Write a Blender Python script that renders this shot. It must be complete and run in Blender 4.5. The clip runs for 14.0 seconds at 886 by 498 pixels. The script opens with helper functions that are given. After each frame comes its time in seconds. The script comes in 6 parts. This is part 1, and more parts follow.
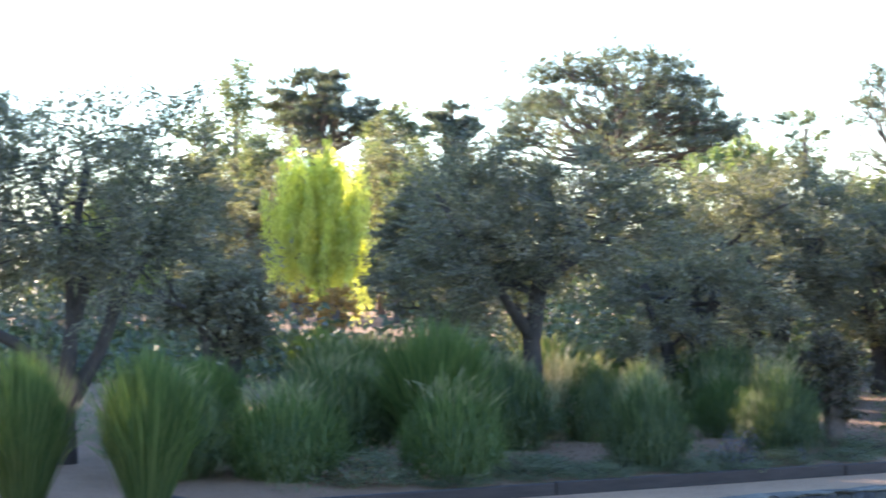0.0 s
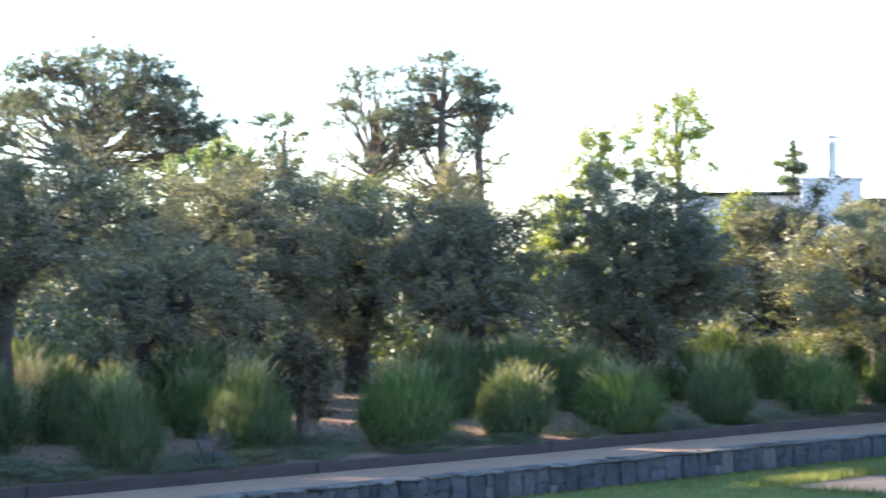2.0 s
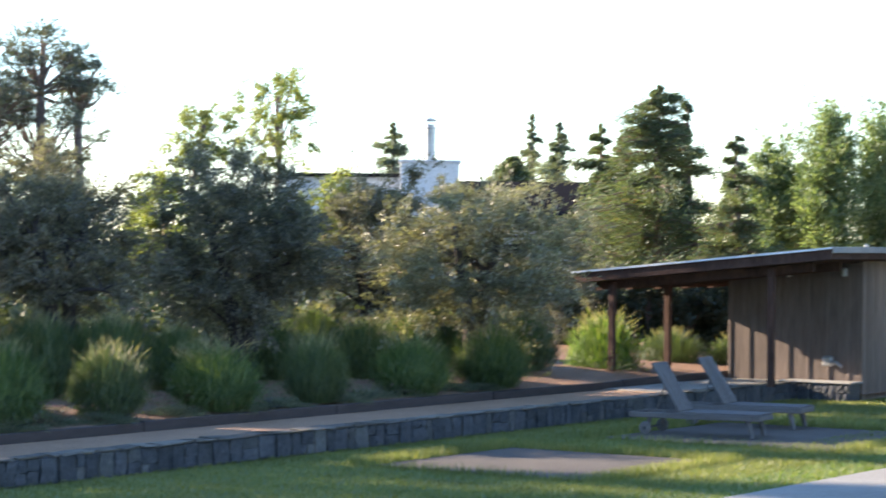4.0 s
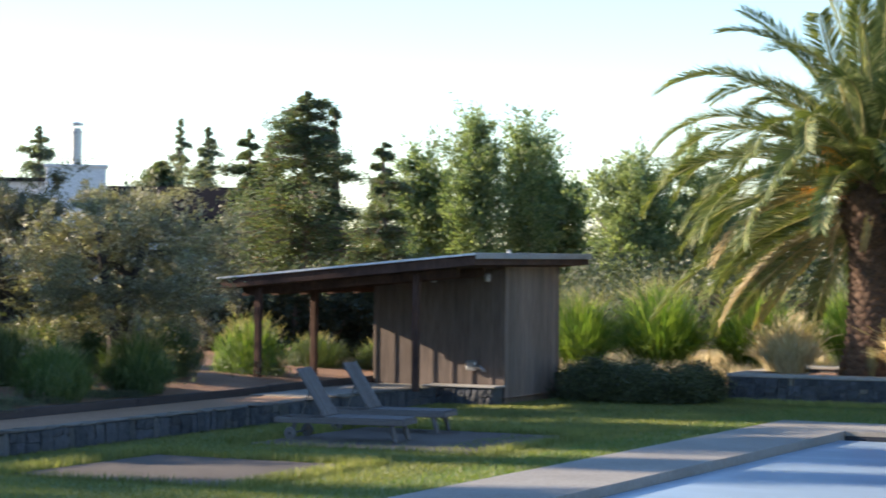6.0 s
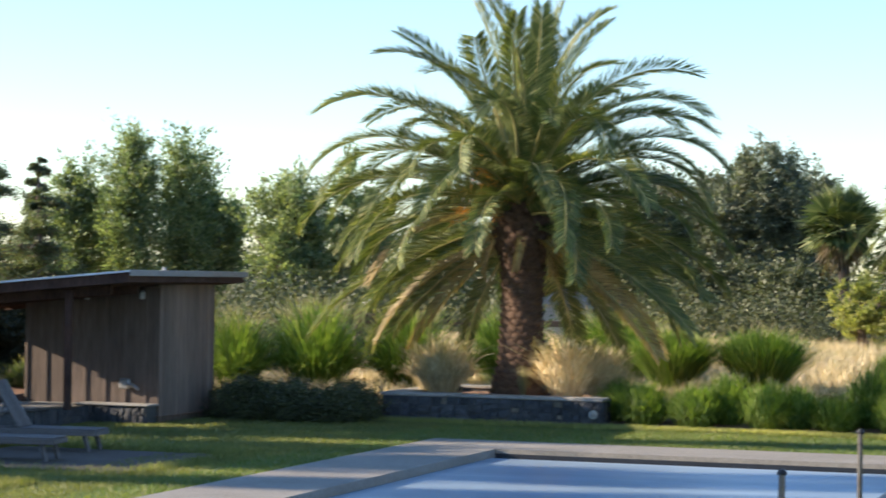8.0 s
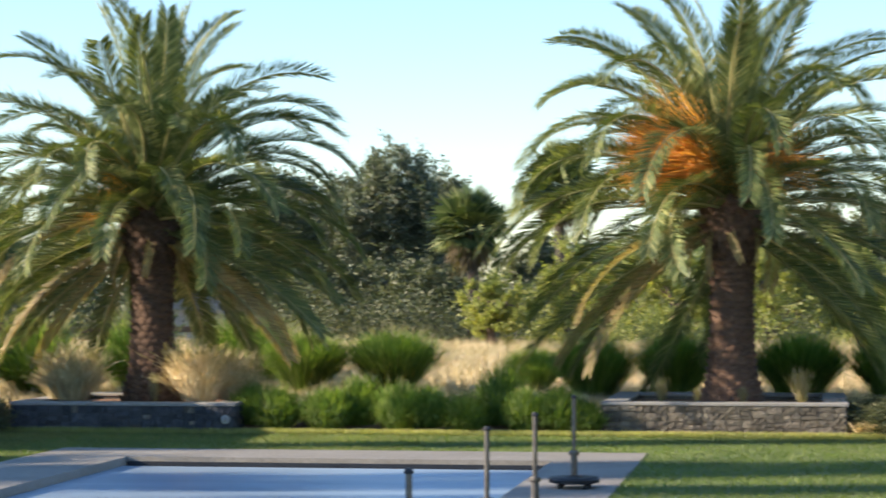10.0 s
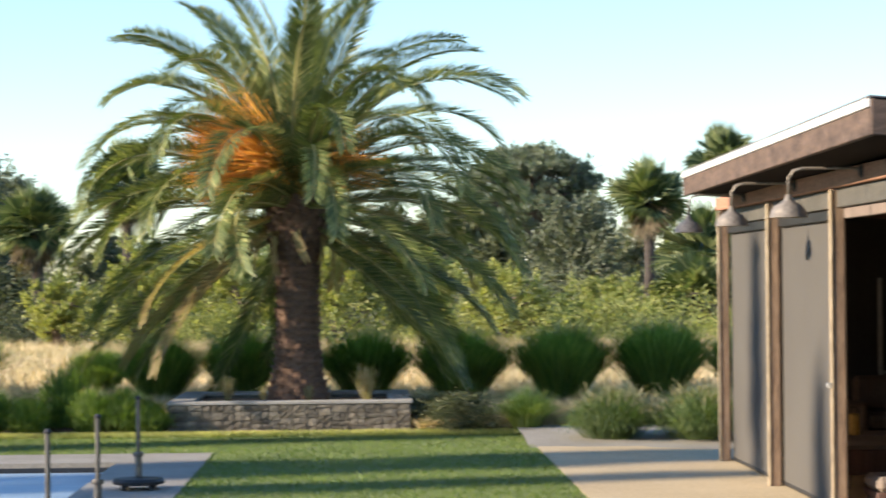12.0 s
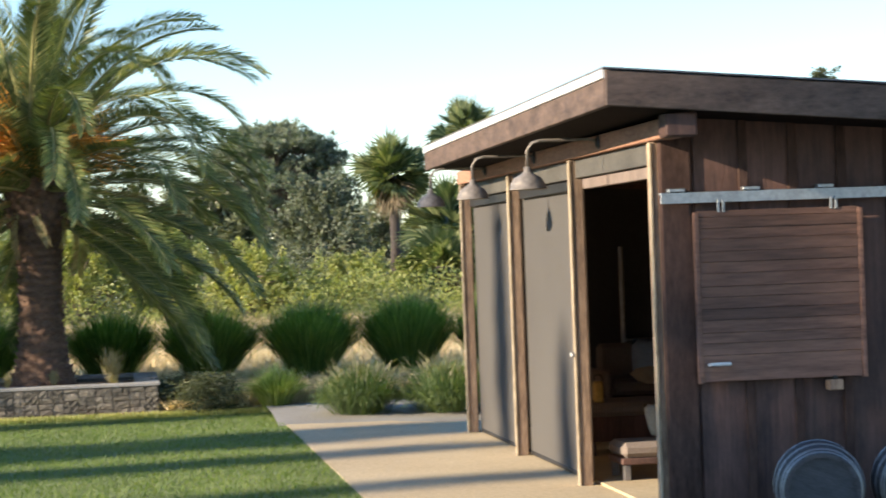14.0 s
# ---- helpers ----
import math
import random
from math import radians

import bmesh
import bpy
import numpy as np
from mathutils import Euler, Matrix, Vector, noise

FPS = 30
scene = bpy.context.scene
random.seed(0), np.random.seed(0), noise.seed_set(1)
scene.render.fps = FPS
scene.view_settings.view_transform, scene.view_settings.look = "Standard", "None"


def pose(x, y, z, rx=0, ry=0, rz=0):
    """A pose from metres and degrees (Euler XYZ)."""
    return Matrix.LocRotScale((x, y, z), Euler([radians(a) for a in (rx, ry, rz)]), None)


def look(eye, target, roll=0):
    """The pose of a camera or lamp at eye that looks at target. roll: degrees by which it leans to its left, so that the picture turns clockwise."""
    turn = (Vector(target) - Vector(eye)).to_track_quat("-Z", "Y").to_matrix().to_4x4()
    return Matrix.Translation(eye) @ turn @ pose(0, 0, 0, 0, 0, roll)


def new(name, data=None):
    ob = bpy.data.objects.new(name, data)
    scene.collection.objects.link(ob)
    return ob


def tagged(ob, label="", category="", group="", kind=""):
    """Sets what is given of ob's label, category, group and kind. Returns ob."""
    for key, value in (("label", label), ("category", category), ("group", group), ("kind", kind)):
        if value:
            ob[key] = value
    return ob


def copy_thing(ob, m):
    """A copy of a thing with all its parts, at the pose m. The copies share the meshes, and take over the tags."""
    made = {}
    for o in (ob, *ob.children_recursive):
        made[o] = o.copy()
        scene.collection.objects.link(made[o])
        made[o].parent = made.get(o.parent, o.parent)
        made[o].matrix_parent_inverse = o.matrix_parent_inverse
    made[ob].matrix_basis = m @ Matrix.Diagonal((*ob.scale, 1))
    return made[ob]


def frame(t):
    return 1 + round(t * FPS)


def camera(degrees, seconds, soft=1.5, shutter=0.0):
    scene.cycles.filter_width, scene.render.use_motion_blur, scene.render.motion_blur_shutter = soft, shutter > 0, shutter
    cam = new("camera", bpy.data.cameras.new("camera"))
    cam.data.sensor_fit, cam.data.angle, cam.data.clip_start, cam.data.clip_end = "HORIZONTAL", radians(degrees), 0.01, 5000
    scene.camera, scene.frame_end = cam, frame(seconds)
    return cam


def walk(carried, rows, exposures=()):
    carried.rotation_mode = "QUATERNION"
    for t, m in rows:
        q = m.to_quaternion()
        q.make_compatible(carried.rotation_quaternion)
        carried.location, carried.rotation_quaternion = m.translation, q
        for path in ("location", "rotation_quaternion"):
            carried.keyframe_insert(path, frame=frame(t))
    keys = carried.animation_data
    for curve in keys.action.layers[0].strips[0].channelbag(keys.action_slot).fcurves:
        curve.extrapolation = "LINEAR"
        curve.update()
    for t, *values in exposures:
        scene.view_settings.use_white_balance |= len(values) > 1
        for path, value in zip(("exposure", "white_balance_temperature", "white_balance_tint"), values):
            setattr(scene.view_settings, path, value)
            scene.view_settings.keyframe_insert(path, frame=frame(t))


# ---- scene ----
# Yard frame: x to the right along the far beds, y away from the camera, z up from the lawn.
cam = camera(21.14, 14.0, soft=1.7, shutter=0.5)
# seconds, eye x y z, tilt, turn, roll
PATH = [
    (0.0, -0.316, 0.213, 2.15, 90.332, 56.0, -0.016),
    (0.5, -0.305, 0.229, 2.15, 90.362, 53.014, -0.166),
    (1.0, -0.289, 0.249, 2.15, 90.397, 49.198, -0.298),
    (1.5, -0.275, 0.264, 2.15, 90.391, 46.104, -0.197),
    (2.0, -0.263, 0.276, 2.15, 90.336, 43.552, -0.112),
    (2.5, -0.251, 0.287, 2.15, 90.073, 41.118, 0.11),
    (3.0, -0.239, 0.297, 2.15, 89.689, 38.76, 0.421),
    (3.5, -0.226, 0.307, 2.15, 89.51, 36.323, 0.466),
    (4.0, -0.213, 0.316, 2.15, 89.874, 33.966, 0.491),
    (4.2, -0.208, 0.319, 2.15, 90.042, 33.105, 0.576),
    (6.3, -0.157, 0.348, 2.15, 90.12, 24.291, 0.489),
    (6.5, -0.152, 0.35, 2.15, 90.179, 23.462, 0.452),
    (7.0, -0.139, 0.355, 2.15, 90.293, 21.433, 0.67),
    (7.2, -0.134, 0.357, 2.15, 90.367, 20.615, 0.85),
    (9.3, -0.078, 0.373, 2.15, 90.861, 11.857, 0.233),
    (9.5, -0.072, 0.374, 2.15, 90.866, 10.957, 0.111),
    (10.0, -0.057, 0.377, 2.15, 90.809, 8.531, -0.047),
    (10.5, -0.041, 0.379, 2.15, 90.786, 6.112, -0.388),
    (11.0, -0.023, 0.381, 2.15, 90.858, 3.51, -0.5),
    (11.5, -0.005, 0.381, 2.15, 90.828, 0.734, -0.458),
    (12.0, 0.012, 0.381, 2.15, 90.745, -1.809, -0.505),
    (12.5, 0.027, 0.38, 2.15, 90.612, -4.117, -0.742),
    (13.0, 0.034, 0.38, 2.15, 90.408, -5.162, -0.961),
    (13.5, 0.042, 0.379, 2.15, 90.114, -6.266, -1.272),
    (14.0, 0.052, 0.378, 2.15, 90.057, -7.88, -2.062),
]
walk(cam, [(t, pose(x, y, z, tilt, 0, turn) @ pose(0, 0, 0, 0, 0, roll)) for t, x, y, z, tilt, turn, roll in PATH],
     exposures=[(0.0, 2.56, 6400, 15), (2.0, 2.46, 6380, 15), (4.0, 1.99, 6380, 14), (6.5, 1.38, 6400, 13), (9.5, 1.25, 6400, 12), (14.0, 1.29, 6400, 11)])

# ---- light ----
SUN_AZ, SUN_EL = -104.0, 19.0
to_sun = Vector((math.sin(radians(SUN_AZ)) * math.cos(radians(SUN_EL)),
                 math.cos(radians(SUN_AZ)) * math.cos(radians(SUN_EL)), math.sin(radians(SUN_EL))))
world = bpy.data.worlds.new("sky")
scene.world = world
world.use_nodes = True
wn = world.node_tree.nodes
sky = wn.new("ShaderNodeTexSky")
sky.sky_type = "NISHITA"
sky.sun_disc = False
sky.sun_elevation, sky.sun_rotation = radians(SUN_EL), radians(SUN_AZ % 360)
sky.air_density, sky.dust_density, sky.ozone_density = 1.0, 0.03, 3.8
wn["Background"].inputs[1].default_value = 0.12
world.node_tree.links.new(sky.outputs[0], wn["Background"].inputs[0])
sun = new("sun", bpy.data.lights.new("sun", "SUN"))
sun.data.energy, sun.data.angle, sun.data.color = 5.0, radians(0.53), (1.0, 0.84, 0.62)
sun.matrix_basis = look(to_sun * 100, (0, 0, 0))

# ---- materials ----
def ramp(nt, fac, stops):
    n = nt.nodes.new("ShaderNodeValToRGB")
    while len(n.color_ramp.elements) < len(stops):
        n.color_ramp.elements.new(0.5)
    for e, (pos, col) in zip(n.color_ramp.elements, stops):
        e.position, e.color = pos, (*col, 1)
    nt.links.new(fac, n.inputs[0])
    return n.outputs[0]


def noise_tex(nt, coord, scale, detail=4.0, stretch=(1, 1, 1), rough=0.6):
    m = nt.nodes.new("ShaderNodeMapping")
    m.inputs["Scale"].default_value = stretch
    nt.links.new(coord, m.inputs[0])
    n = nt.nodes.new("ShaderNodeTexNoise")
    n.inputs["Scale"].default_value, n.inputs["Detail"].default_value, n.inputs["Roughness"].default_value = scale, detail, rough
    nt.links.new(m.outputs[0], n.inputs["Vector"])
    return n.outputs["Fac"]


def mix(nt, fac, a, b, kind="MIX"):
    n = nt.nodes.new("ShaderNodeMix")
    n.data_type, n.blend_type = "RGBA", kind
    for sock, v in ((n.inputs[0], fac), (n.inputs[6], a), (n.inputs[7], b)):
        if isinstance(v, (int, float)):
            sock.default_value = v
        elif isinstance(v, tuple):
            sock.default_value = (*v, 1)
        else:
            nt.links.new(v, sock)
    return n.outputs[2]


def base_material(name):
    m = bpy.data.materials.new(name)
    m.use_nodes = True
    nt = m.node_tree
    return m, nt, nt.nodes["Principled BSDF"]


def where(nt, kind):
    if kind == "world":
        return nt.nodes.new("ShaderNodeNewGeometry").outputs["Position"]
    return nt.nodes.new("ShaderNodeTexCoord").outputs["Object"]


def add_bump(nt, bsdf, height, strength, distance=0.01):
    b = nt.nodes.new("ShaderNodeBump")
    b.inputs["Strength"].default_value, b.inputs["Distance"].default_value = strength, distance
    nt.links.new(height, b.inputs["Height"])
    nt.links.new(b.outputs[0], bsdf.inputs["Normal"])


def surface(name, dark, light, coarse=1.0, fine=12.0, rough=0.8, bump=0.4, stretch=(1, 1, 1), space="object", metal=0.0,
            vary=0.0, fine_amount=0.5, distance=0.01):
    """Two scales of noise between two colours, with fine relief; vary: change of value from piece to piece."""
    m, nt, bsdf = base_material(name)
    co = where(nt, space)
    big = noise_tex(nt, co, coarse, 3.0, stretch)
    small = noise_tex(nt, co, fine, 6.0, stretch, 0.7)
    c1 = ramp(nt, big, [(0.32, dark), (0.68, light)])
    c2 = ramp(nt, small, [(0.3, tuple(v * 0.62 for v in dark)), (0.7, tuple(min(1, v * 1.25) for v in light))])
    col = mix(nt, fine_amount, c1, c2)
    if vary:
        oi = nt.nodes.new("ShaderNodeObjectInfo")
        v = ramp(nt, oi.outputs["Random"], [(0.0, (1 - vary,) * 3), (1.0, (1.0,) * 3)])
        col = mix(nt, 1.0, col, v, "MULTIPLY")
    nt.links.new(col, bsdf.inputs["Base Color"])
    bsdf.inputs["Roughness"].default_value = rough
    bsdf.inputs["Metallic"].default_value = metal
    add_bump(nt, bsdf, small, bump, distance)
    return m


def leafy(name, stops, translucent=0.35, rough=0.55, coat_noise=0.6):
    """Leaves: colour changes from leaf to leaf and in slow patches, light passes through."""
    m, nt, bsdf = base_material(name)
    g = nt.nodes.new("ShaderNodeNewGeometry")
    col = ramp(nt, g.outputs["Random Per Island"], stops)
    patch = noise_tex(nt, g.outputs["Position"], coat_noise, 3.0)
    shade = ramp(nt, patch, [(0.3, (0.7, 0.74, 0.7)), (0.7, (1.2, 1.15, 1.05))])
    col = mix(nt, 1.0, col, shade, "MULTIPLY")
    nt.links.new(col, bsdf.inputs["Base Color"])
    bsdf.inputs["Roughness"].default_value = rough
    t = nt.nodes.new("ShaderNodeBsdfTranslucent")
    warm = mix(nt, 1.0, col, (1.35, 1.45, 0.6), "MULTIPLY")
    nt.links.new(warm, t.inputs[0])
    ms = nt.nodes.new("ShaderNodeMixShader")
    ms.inputs[0].default_value = translucent
    nt.links.new(bsdf.outputs[0], ms.inputs[1])
    nt.links.new(t.outputs[0], ms.inputs[2])
    nt.links.new(ms.outputs[0], nt.nodes["Material Output"].inputs[0])
    return m


M_LAWN = surface("lawn_grass", (0.10, 0.15, 0.04), (0.21, 0.245, 0.08), 0.45, 50, 0.95, 0.9, (1, 1, 1), "world", fine_amount=0.45, distance=0.03)
M_SOIL = surface("bed_mulch", (0.175, 0.095, 0.056), (0.34, 0.20, 0.125), 0.8, 35, 0.95, 0.9, space="world", distance=0.03)
M_STRAW = surface("dry_straw_ground", (0.48, 0.33, 0.16), (0.70, 0.53, 0.30), 0.5, 22, 0.9, 0.9, (1, 3, 1), "world", distance=0.05)
M_EARTH = surface("dry_field", (0.16, 0.13, 0.07), (0.30, 0.24, 0.13), 0.05, 3, 0.95, 0.5, space="world")
M_GRAVEL = surface("court_gravel", (0.27, 0.15, 0.085), (0.43, 0.26, 0.155), 1.4, 45, 0.95, 0.9, space="world", fine_amount=0.65)
# Granite grit, darkened so the colour carries the grass lip's shade.
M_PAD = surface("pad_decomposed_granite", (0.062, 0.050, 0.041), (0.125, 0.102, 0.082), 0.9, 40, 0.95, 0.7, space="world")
M_PATH = surface("path_concrete", (0.40, 0.30, 0.172), (0.56, 0.45, 0.285), 0.5, 25, 0.85, 0.25, space="world")
M_COPING = surface("coping_concrete", (0.215, 0.195, 0.165), (0.335, 0.31, 0.27), 0.9, 30, 0.8, 0.3, space="world")
M_STONE = surface("basalt_stone", (0.020, 0.024, 0.036), (0.112, 0.115, 0.128), 3.4, 14, 0.85, 0.8, vary=0.4, space="world", distance=0.03)
M_STONE_WARM = surface("field_stone", (0.085, 0.075, 0.062), (0.28, 0.245, 0.195), 2.2, 14, 0.85, 0.8, vary=0.55, space="world", distance=0.03)
M_STONE_PALE = surface("pale_grey_stone", (0.06, 0.062, 0.068), (0.165, 0.162, 0.158), 2.2, 14, 0.85, 0.8, vary=0.5, space="world", distance=0.03)
M_MORTAR = surface("mortar", (0.045, 0.048, 0.055), (0.10, 0.10, 0.105), 2, 30, 0.95, 0.5, space="world")
M_CAP = surface("stone_cap", (0.24, 0.23, 0.22), (0.38, 0.36, 0.34), 1.5, 25, 0.8, 0.4, space="world")
M_TIMBER = surface("edging_timber", (0.030, 0.022, 0.020), (0.068, 0.050, 0.046), 1.2, 14, 0.85, 0.5, (1, 0.15, 1), "world", vary=0.25)
M_BOARD = surface("weathered_board", (0.145, 0.106, 0.087), (0.32, 0.243, 0.20), 1.6, 12, 0.8, 0.6, (3, 3, 0.25), "world", vary=0.3)
# Darker copy of the boards; the porch roof's shade is in the colour.
M_BOARD_SHADED = surface("shaded_porch_board", (0.085, 0.060, 0.050), (0.20, 0.15, 0.125), 1.6, 12, 0.8, 0.6, (3, 3, 0.25), "world", vary=0.3)
M_BARN = surface("barn_wood_brown", (0.072, 0.036, 0.028), (0.185, 0.098, 0.075), 1.6, 10, 0.75, 0.6, (3, 3, 0.25), "world", vary=0.4)
nt = M_BARN.node_tree
col = nt.nodes["Principled BSDF"].inputs["Base Color"].links[0].from_socket
stain = ramp(nt, noise_tex(nt, where(nt, "world"), 3.2, 5.0, (1, 1, 0.6), 0.7), [(0.38, (0.62, 0.62, 0.64)), (0.62, (1.15, 1.12, 1.1))])
nt.links.new(mix(nt, 1.0, col, stain, "MULTIPLY"), nt.nodes["Principled BSDF"].inputs["Base Color"])
M_POST = surface("post_wood_tan", (0.14, 0.080, 0.052), (0.48, 0.325, 0.215), 4.5, 16, 0.75, 0.6, (3, 3, 0.5), "world", vary=0.25)
# Blackened boards put eave shade into the colour, against bounce from the path.
M_SOFFIT = surface("shaded_soffit_boards", (0.012, 0.008, 0.007), (0.022, 0.015, 0.013), 2, 18, 0.8, 0.3, space="world")
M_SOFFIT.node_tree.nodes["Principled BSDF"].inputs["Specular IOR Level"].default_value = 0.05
M_MORTAR_TAN = surface("tan_mortar", (0.10, 0.088, 0.072), (0.19, 0.165, 0.135), 2, 30, 0.95, 0.5, space="world")
M_TRACK = surface("dull_door_track", (0.06, 0.056, 0.05), (0.15, 0.138, 0.12), 2, 25, 0.6, 0.2, space="world", metal=0.3)
# Reddish wood, lightened to show the sun that the overhang blocks.
M_HEADER = surface("sunlit_reddish_header_wood", (0.21, 0.092, 0.054), (0.47, 0.25, 0.155), 3, 14, 0.75, 0.5, (3, 0.4, 3), "world")
M_DOOR = surface("shutter_wood_red_brown", (0.095, 0.044, 0.030), (0.285, 0.150, 0.103), 1.8, 11, 0.75, 0.6, (0.3, 3, 3), "world", vary=0.35)
M_DARKWOOD = surface("dark_stained_timber", (0.040, 0.023, 0.018), (0.11, 0.064, 0.050), 1.8, 14, 0.8, 0.5, (2, 2, 0.6), "world", vary=0.2)
M_DARKWOOD.node_tree.nodes["Principled BSDF"].inputs["Specular IOR Level"].default_value = 0.15
M_FASCIA = surface("fascia_wood", (0.028, 0.017, 0.013), (0.155, 0.102, 0.076), 3.2, 14, 0.8, 0.7, (0.7, 0.7, 2), "world", fine_amount=0.4)
M_ROOF = surface("roof_membrane", (0.10, 0.10, 0.11), (0.17, 0.17, 0.18), 0.8, 12, 0.7, 0.2, space="world")
# Roof metal whitened so the colour holds the blown sunlight on its edge.
M_FLASH = surface("roof_edge_sunlit_metal", (0.68, 0.68, 0.68), (0.85, 0.85, 0.85), 1, 12, 0.25, 0.05, space="world")
M_STEEL = surface("galvanised_steel", (0.31, 0.315, 0.32), (0.48, 0.485, 0.49), 3, 25, 0.42, 0.1, metal=0.8)
M_IRON = surface("dark_iron", (0.03, 0.03, 0.032), (0.06, 0.06, 0.062), 3, 25, 0.5, 0.2, metal=0.6)
M_SCREEN = surface("screen_fabric_taupe", (0.095, 0.088, 0.082), (0.125, 0.117, 0.108), 0.6, 60, 0.85, 0.15, space="world")
# sunlight glows through the woven screens
nt = M_SCREEN.node_tree
glow, join = nt.nodes.new("ShaderNodeBsdfTranslucent"), nt.nodes.new("ShaderNodeMixShader")
glow.inputs[0].default_value = (0.7, 0.6, 0.5, 1)
join.inputs[0].default_value = 0.28
nt.links.new(nt.nodes["Principled BSDF"].outputs[0], join.inputs[1])
nt.links.new(glow.outputs[0], join.inputs[2])
nt.links.new(join.outputs[0], nt.nodes["Material Output"].inputs[0])
M_WORN = surface("worn_sunlit_post_edge", (0.13, 0.085, 0.052), (0.56, 0.45, 0.31), 5, 18, 0.7, 0.5, (3, 3, 0.6), "world")
M_TEAK = surface("teak_grey", (0.10, 0.09, 0.086), (0.21, 0.19, 0.18), 3, 20, 0.75, 0.5, (1, 6, 6), vary=0.3)
M_BARK_OLIVE = surface("olive_bark", (0.032, 0.025, 0.022), (0.080, 0.064, 0.056), 3, 18, 0.9, 0.9, (2, 2, 0.5), distance=0.03)
M_BARK_PALM = surface("palm_bark", (0.11, 0.062, 0.042), (0.31, 0.19, 0.125), 3, 20, 0.9, 0.9, (1, 1, 2), distance=0.03, vary=0.4)
M_BARK_SCALE = surface("palm_leaf_base", (0.065, 0.036, 0.024), (0.26, 0.148, 0.092), 6, 40, 0.85, 0.4, vary=0.5)
M_BARK_PINE = surface("pine_bark", (0.09, 0.06, 0.05), (0.2, 0.15, 0.12), 2, 12, 0.9, 0.9, distance=0.03)
L_OLIVE = leafy("olive_leaves", [(0, (0.104, 0.098, 0.086)), (0.5, (0.156, 0.146, 0.124)), (0.85, (0.222, 0.206, 0.173)), (1, (0.305, 0.28, 0.24))], 0.35, 0.7)
# Silver olive leaves, paled further so the colour carries the sun.
L_OLIVE_LIT = leafy("olive_leaves_sunlit_silver", [(0, (0.135, 0.128, 0.092)), (0.5, (0.215, 0.20, 0.15)), (0.9, (0.28, 0.265, 0.20)), (1, (0.50, 0.48, 0.39))], 0.33, 0.45)
# Needles paled and blued, with distance haze mixed into the colour.
L_PINE = leafy("pine_needles", [(0, (0.082, 0.094, 0.092)), (0.6, (0.122, 0.138, 0.126)), (0.9, (0.165, 0.172, 0.14)), (1, (0.20, 0.16, 0.12))], 0.3, 0.7)
L_CONIFER = leafy("conifer_needles", [(0, (0.075, 0.10, 0.066)), (0.6, (0.145, 0.178, 0.105)), (0.92, (0.205, 0.245, 0.145)), (0.95, (0.17, 0.10, 0.07)), (1, (0.19, 0.105, 0.075))], 0.36)
L_WILLOW = leafy("willow_leaves", [(0, (0.44, 0.43, 0.14)), (0.5, (0.60, 0.58, 0.22)), (1, (0.74, 0.70, 0.35))], 0.66)
L_CORAL = leafy("coral_flower_heads", [(0, (0.30, 0.20, 0.09)), (0.6, (0.52, 0.30, 0.15)), (1, (0.62, 0.42, 0.22))], 0.5)
L_POPLAR = leafy("poplar_leaves", [(0, (0.105, 0.15, 0.082)), (0.5, (0.185, 0.24, 0.135)), (1, (0.32, 0.36, 0.215))], 0.42)
L_DARK = leafy("evergreen_leaves", [(0, (0.042, 0.055, 0.032)), (0.5, (0.076, 0.092, 0.048)), (1, (0.155, 0.172, 0.088))], 0.22)
L_OAK = leafy("oak_leaves", [(0, (0.075, 0.092, 0.068)), (0.5, (0.125, 0.148, 0.11)), (1, (0.21, 0.235, 0.175))], 0.25, 0.6)
L_PINE_GREY = leafy("grey_pine_needles", [(0, (0.115, 0.14, 0.115)), (0.6, (0.175, 0.205, 0.165)), (1, (0.27, 0.29, 0.225))], 0.35, 0.6)
L_SHADE_BUSH = leafy("shade_dark_needles", [(0, (0.028, 0.038, 0.024)), (0.6, (0.045, 0.058, 0.034)), (1, (0.075, 0.085, 0.05))], 0.12, 0.7)
L_FEATHER = leafy("feathery_leaves", [(0, (0.17, 0.20, 0.07)), (0.5, (0.30, 0.325, 0.12)), (1, (0.47, 0.46, 0.20))], 0.45)
L_BIRCH = leafy("birch_leaves", [(0, (0.115, 0.145, 0.05)), (0.5, (0.205, 0.235, 0.085)), (1, (0.34, 0.335, 0.135))], 0.45)
L_PALM = leafy("palm_leaflets", [(0, (0.084, 0.118, 0.040)), (0.6, (0.168, 0.206, 0.072)), (0.88, (0.288, 0.308, 0.123)), (1, (0.53, 0.49, 0.245))], 0.24, 0.45)
L_STALK = leafy("palm_stalks", [(0, (0.30, 0.30, 0.12)), (1, (0.42, 0.38, 0.18))], 0.1, 0.4)
L_PALM_DRY = leafy("dry_palm_leaflets", [(0, (0.27, 0.20, 0.105)), (1, (0.52, 0.41, 0.24))], 0.35, 0.6)
L_SKIRT = leafy("dead_fan_leaves", [(0, (0.10, 0.078, 0.055)), (0.7, (0.19, 0.15, 0.105)), (1, (0.30, 0.24, 0.165))], 0.25, 0.7)
L_FAN = leafy("fan_palm_leaves", [(0, (0.045, 0.072, 0.028)), (0.6, (0.10, 0.135, 0.05)), (1, (0.27, 0.29, 0.15))], 0.22, 0.65)
L_GRASS = leafy("fountain_grass_blades", [(0, (0.056, 0.100, 0.038)), (0.5, (0.105, 0.160, 0.058)), (1, (0.21, 0.255, 0.11))], 0.45)
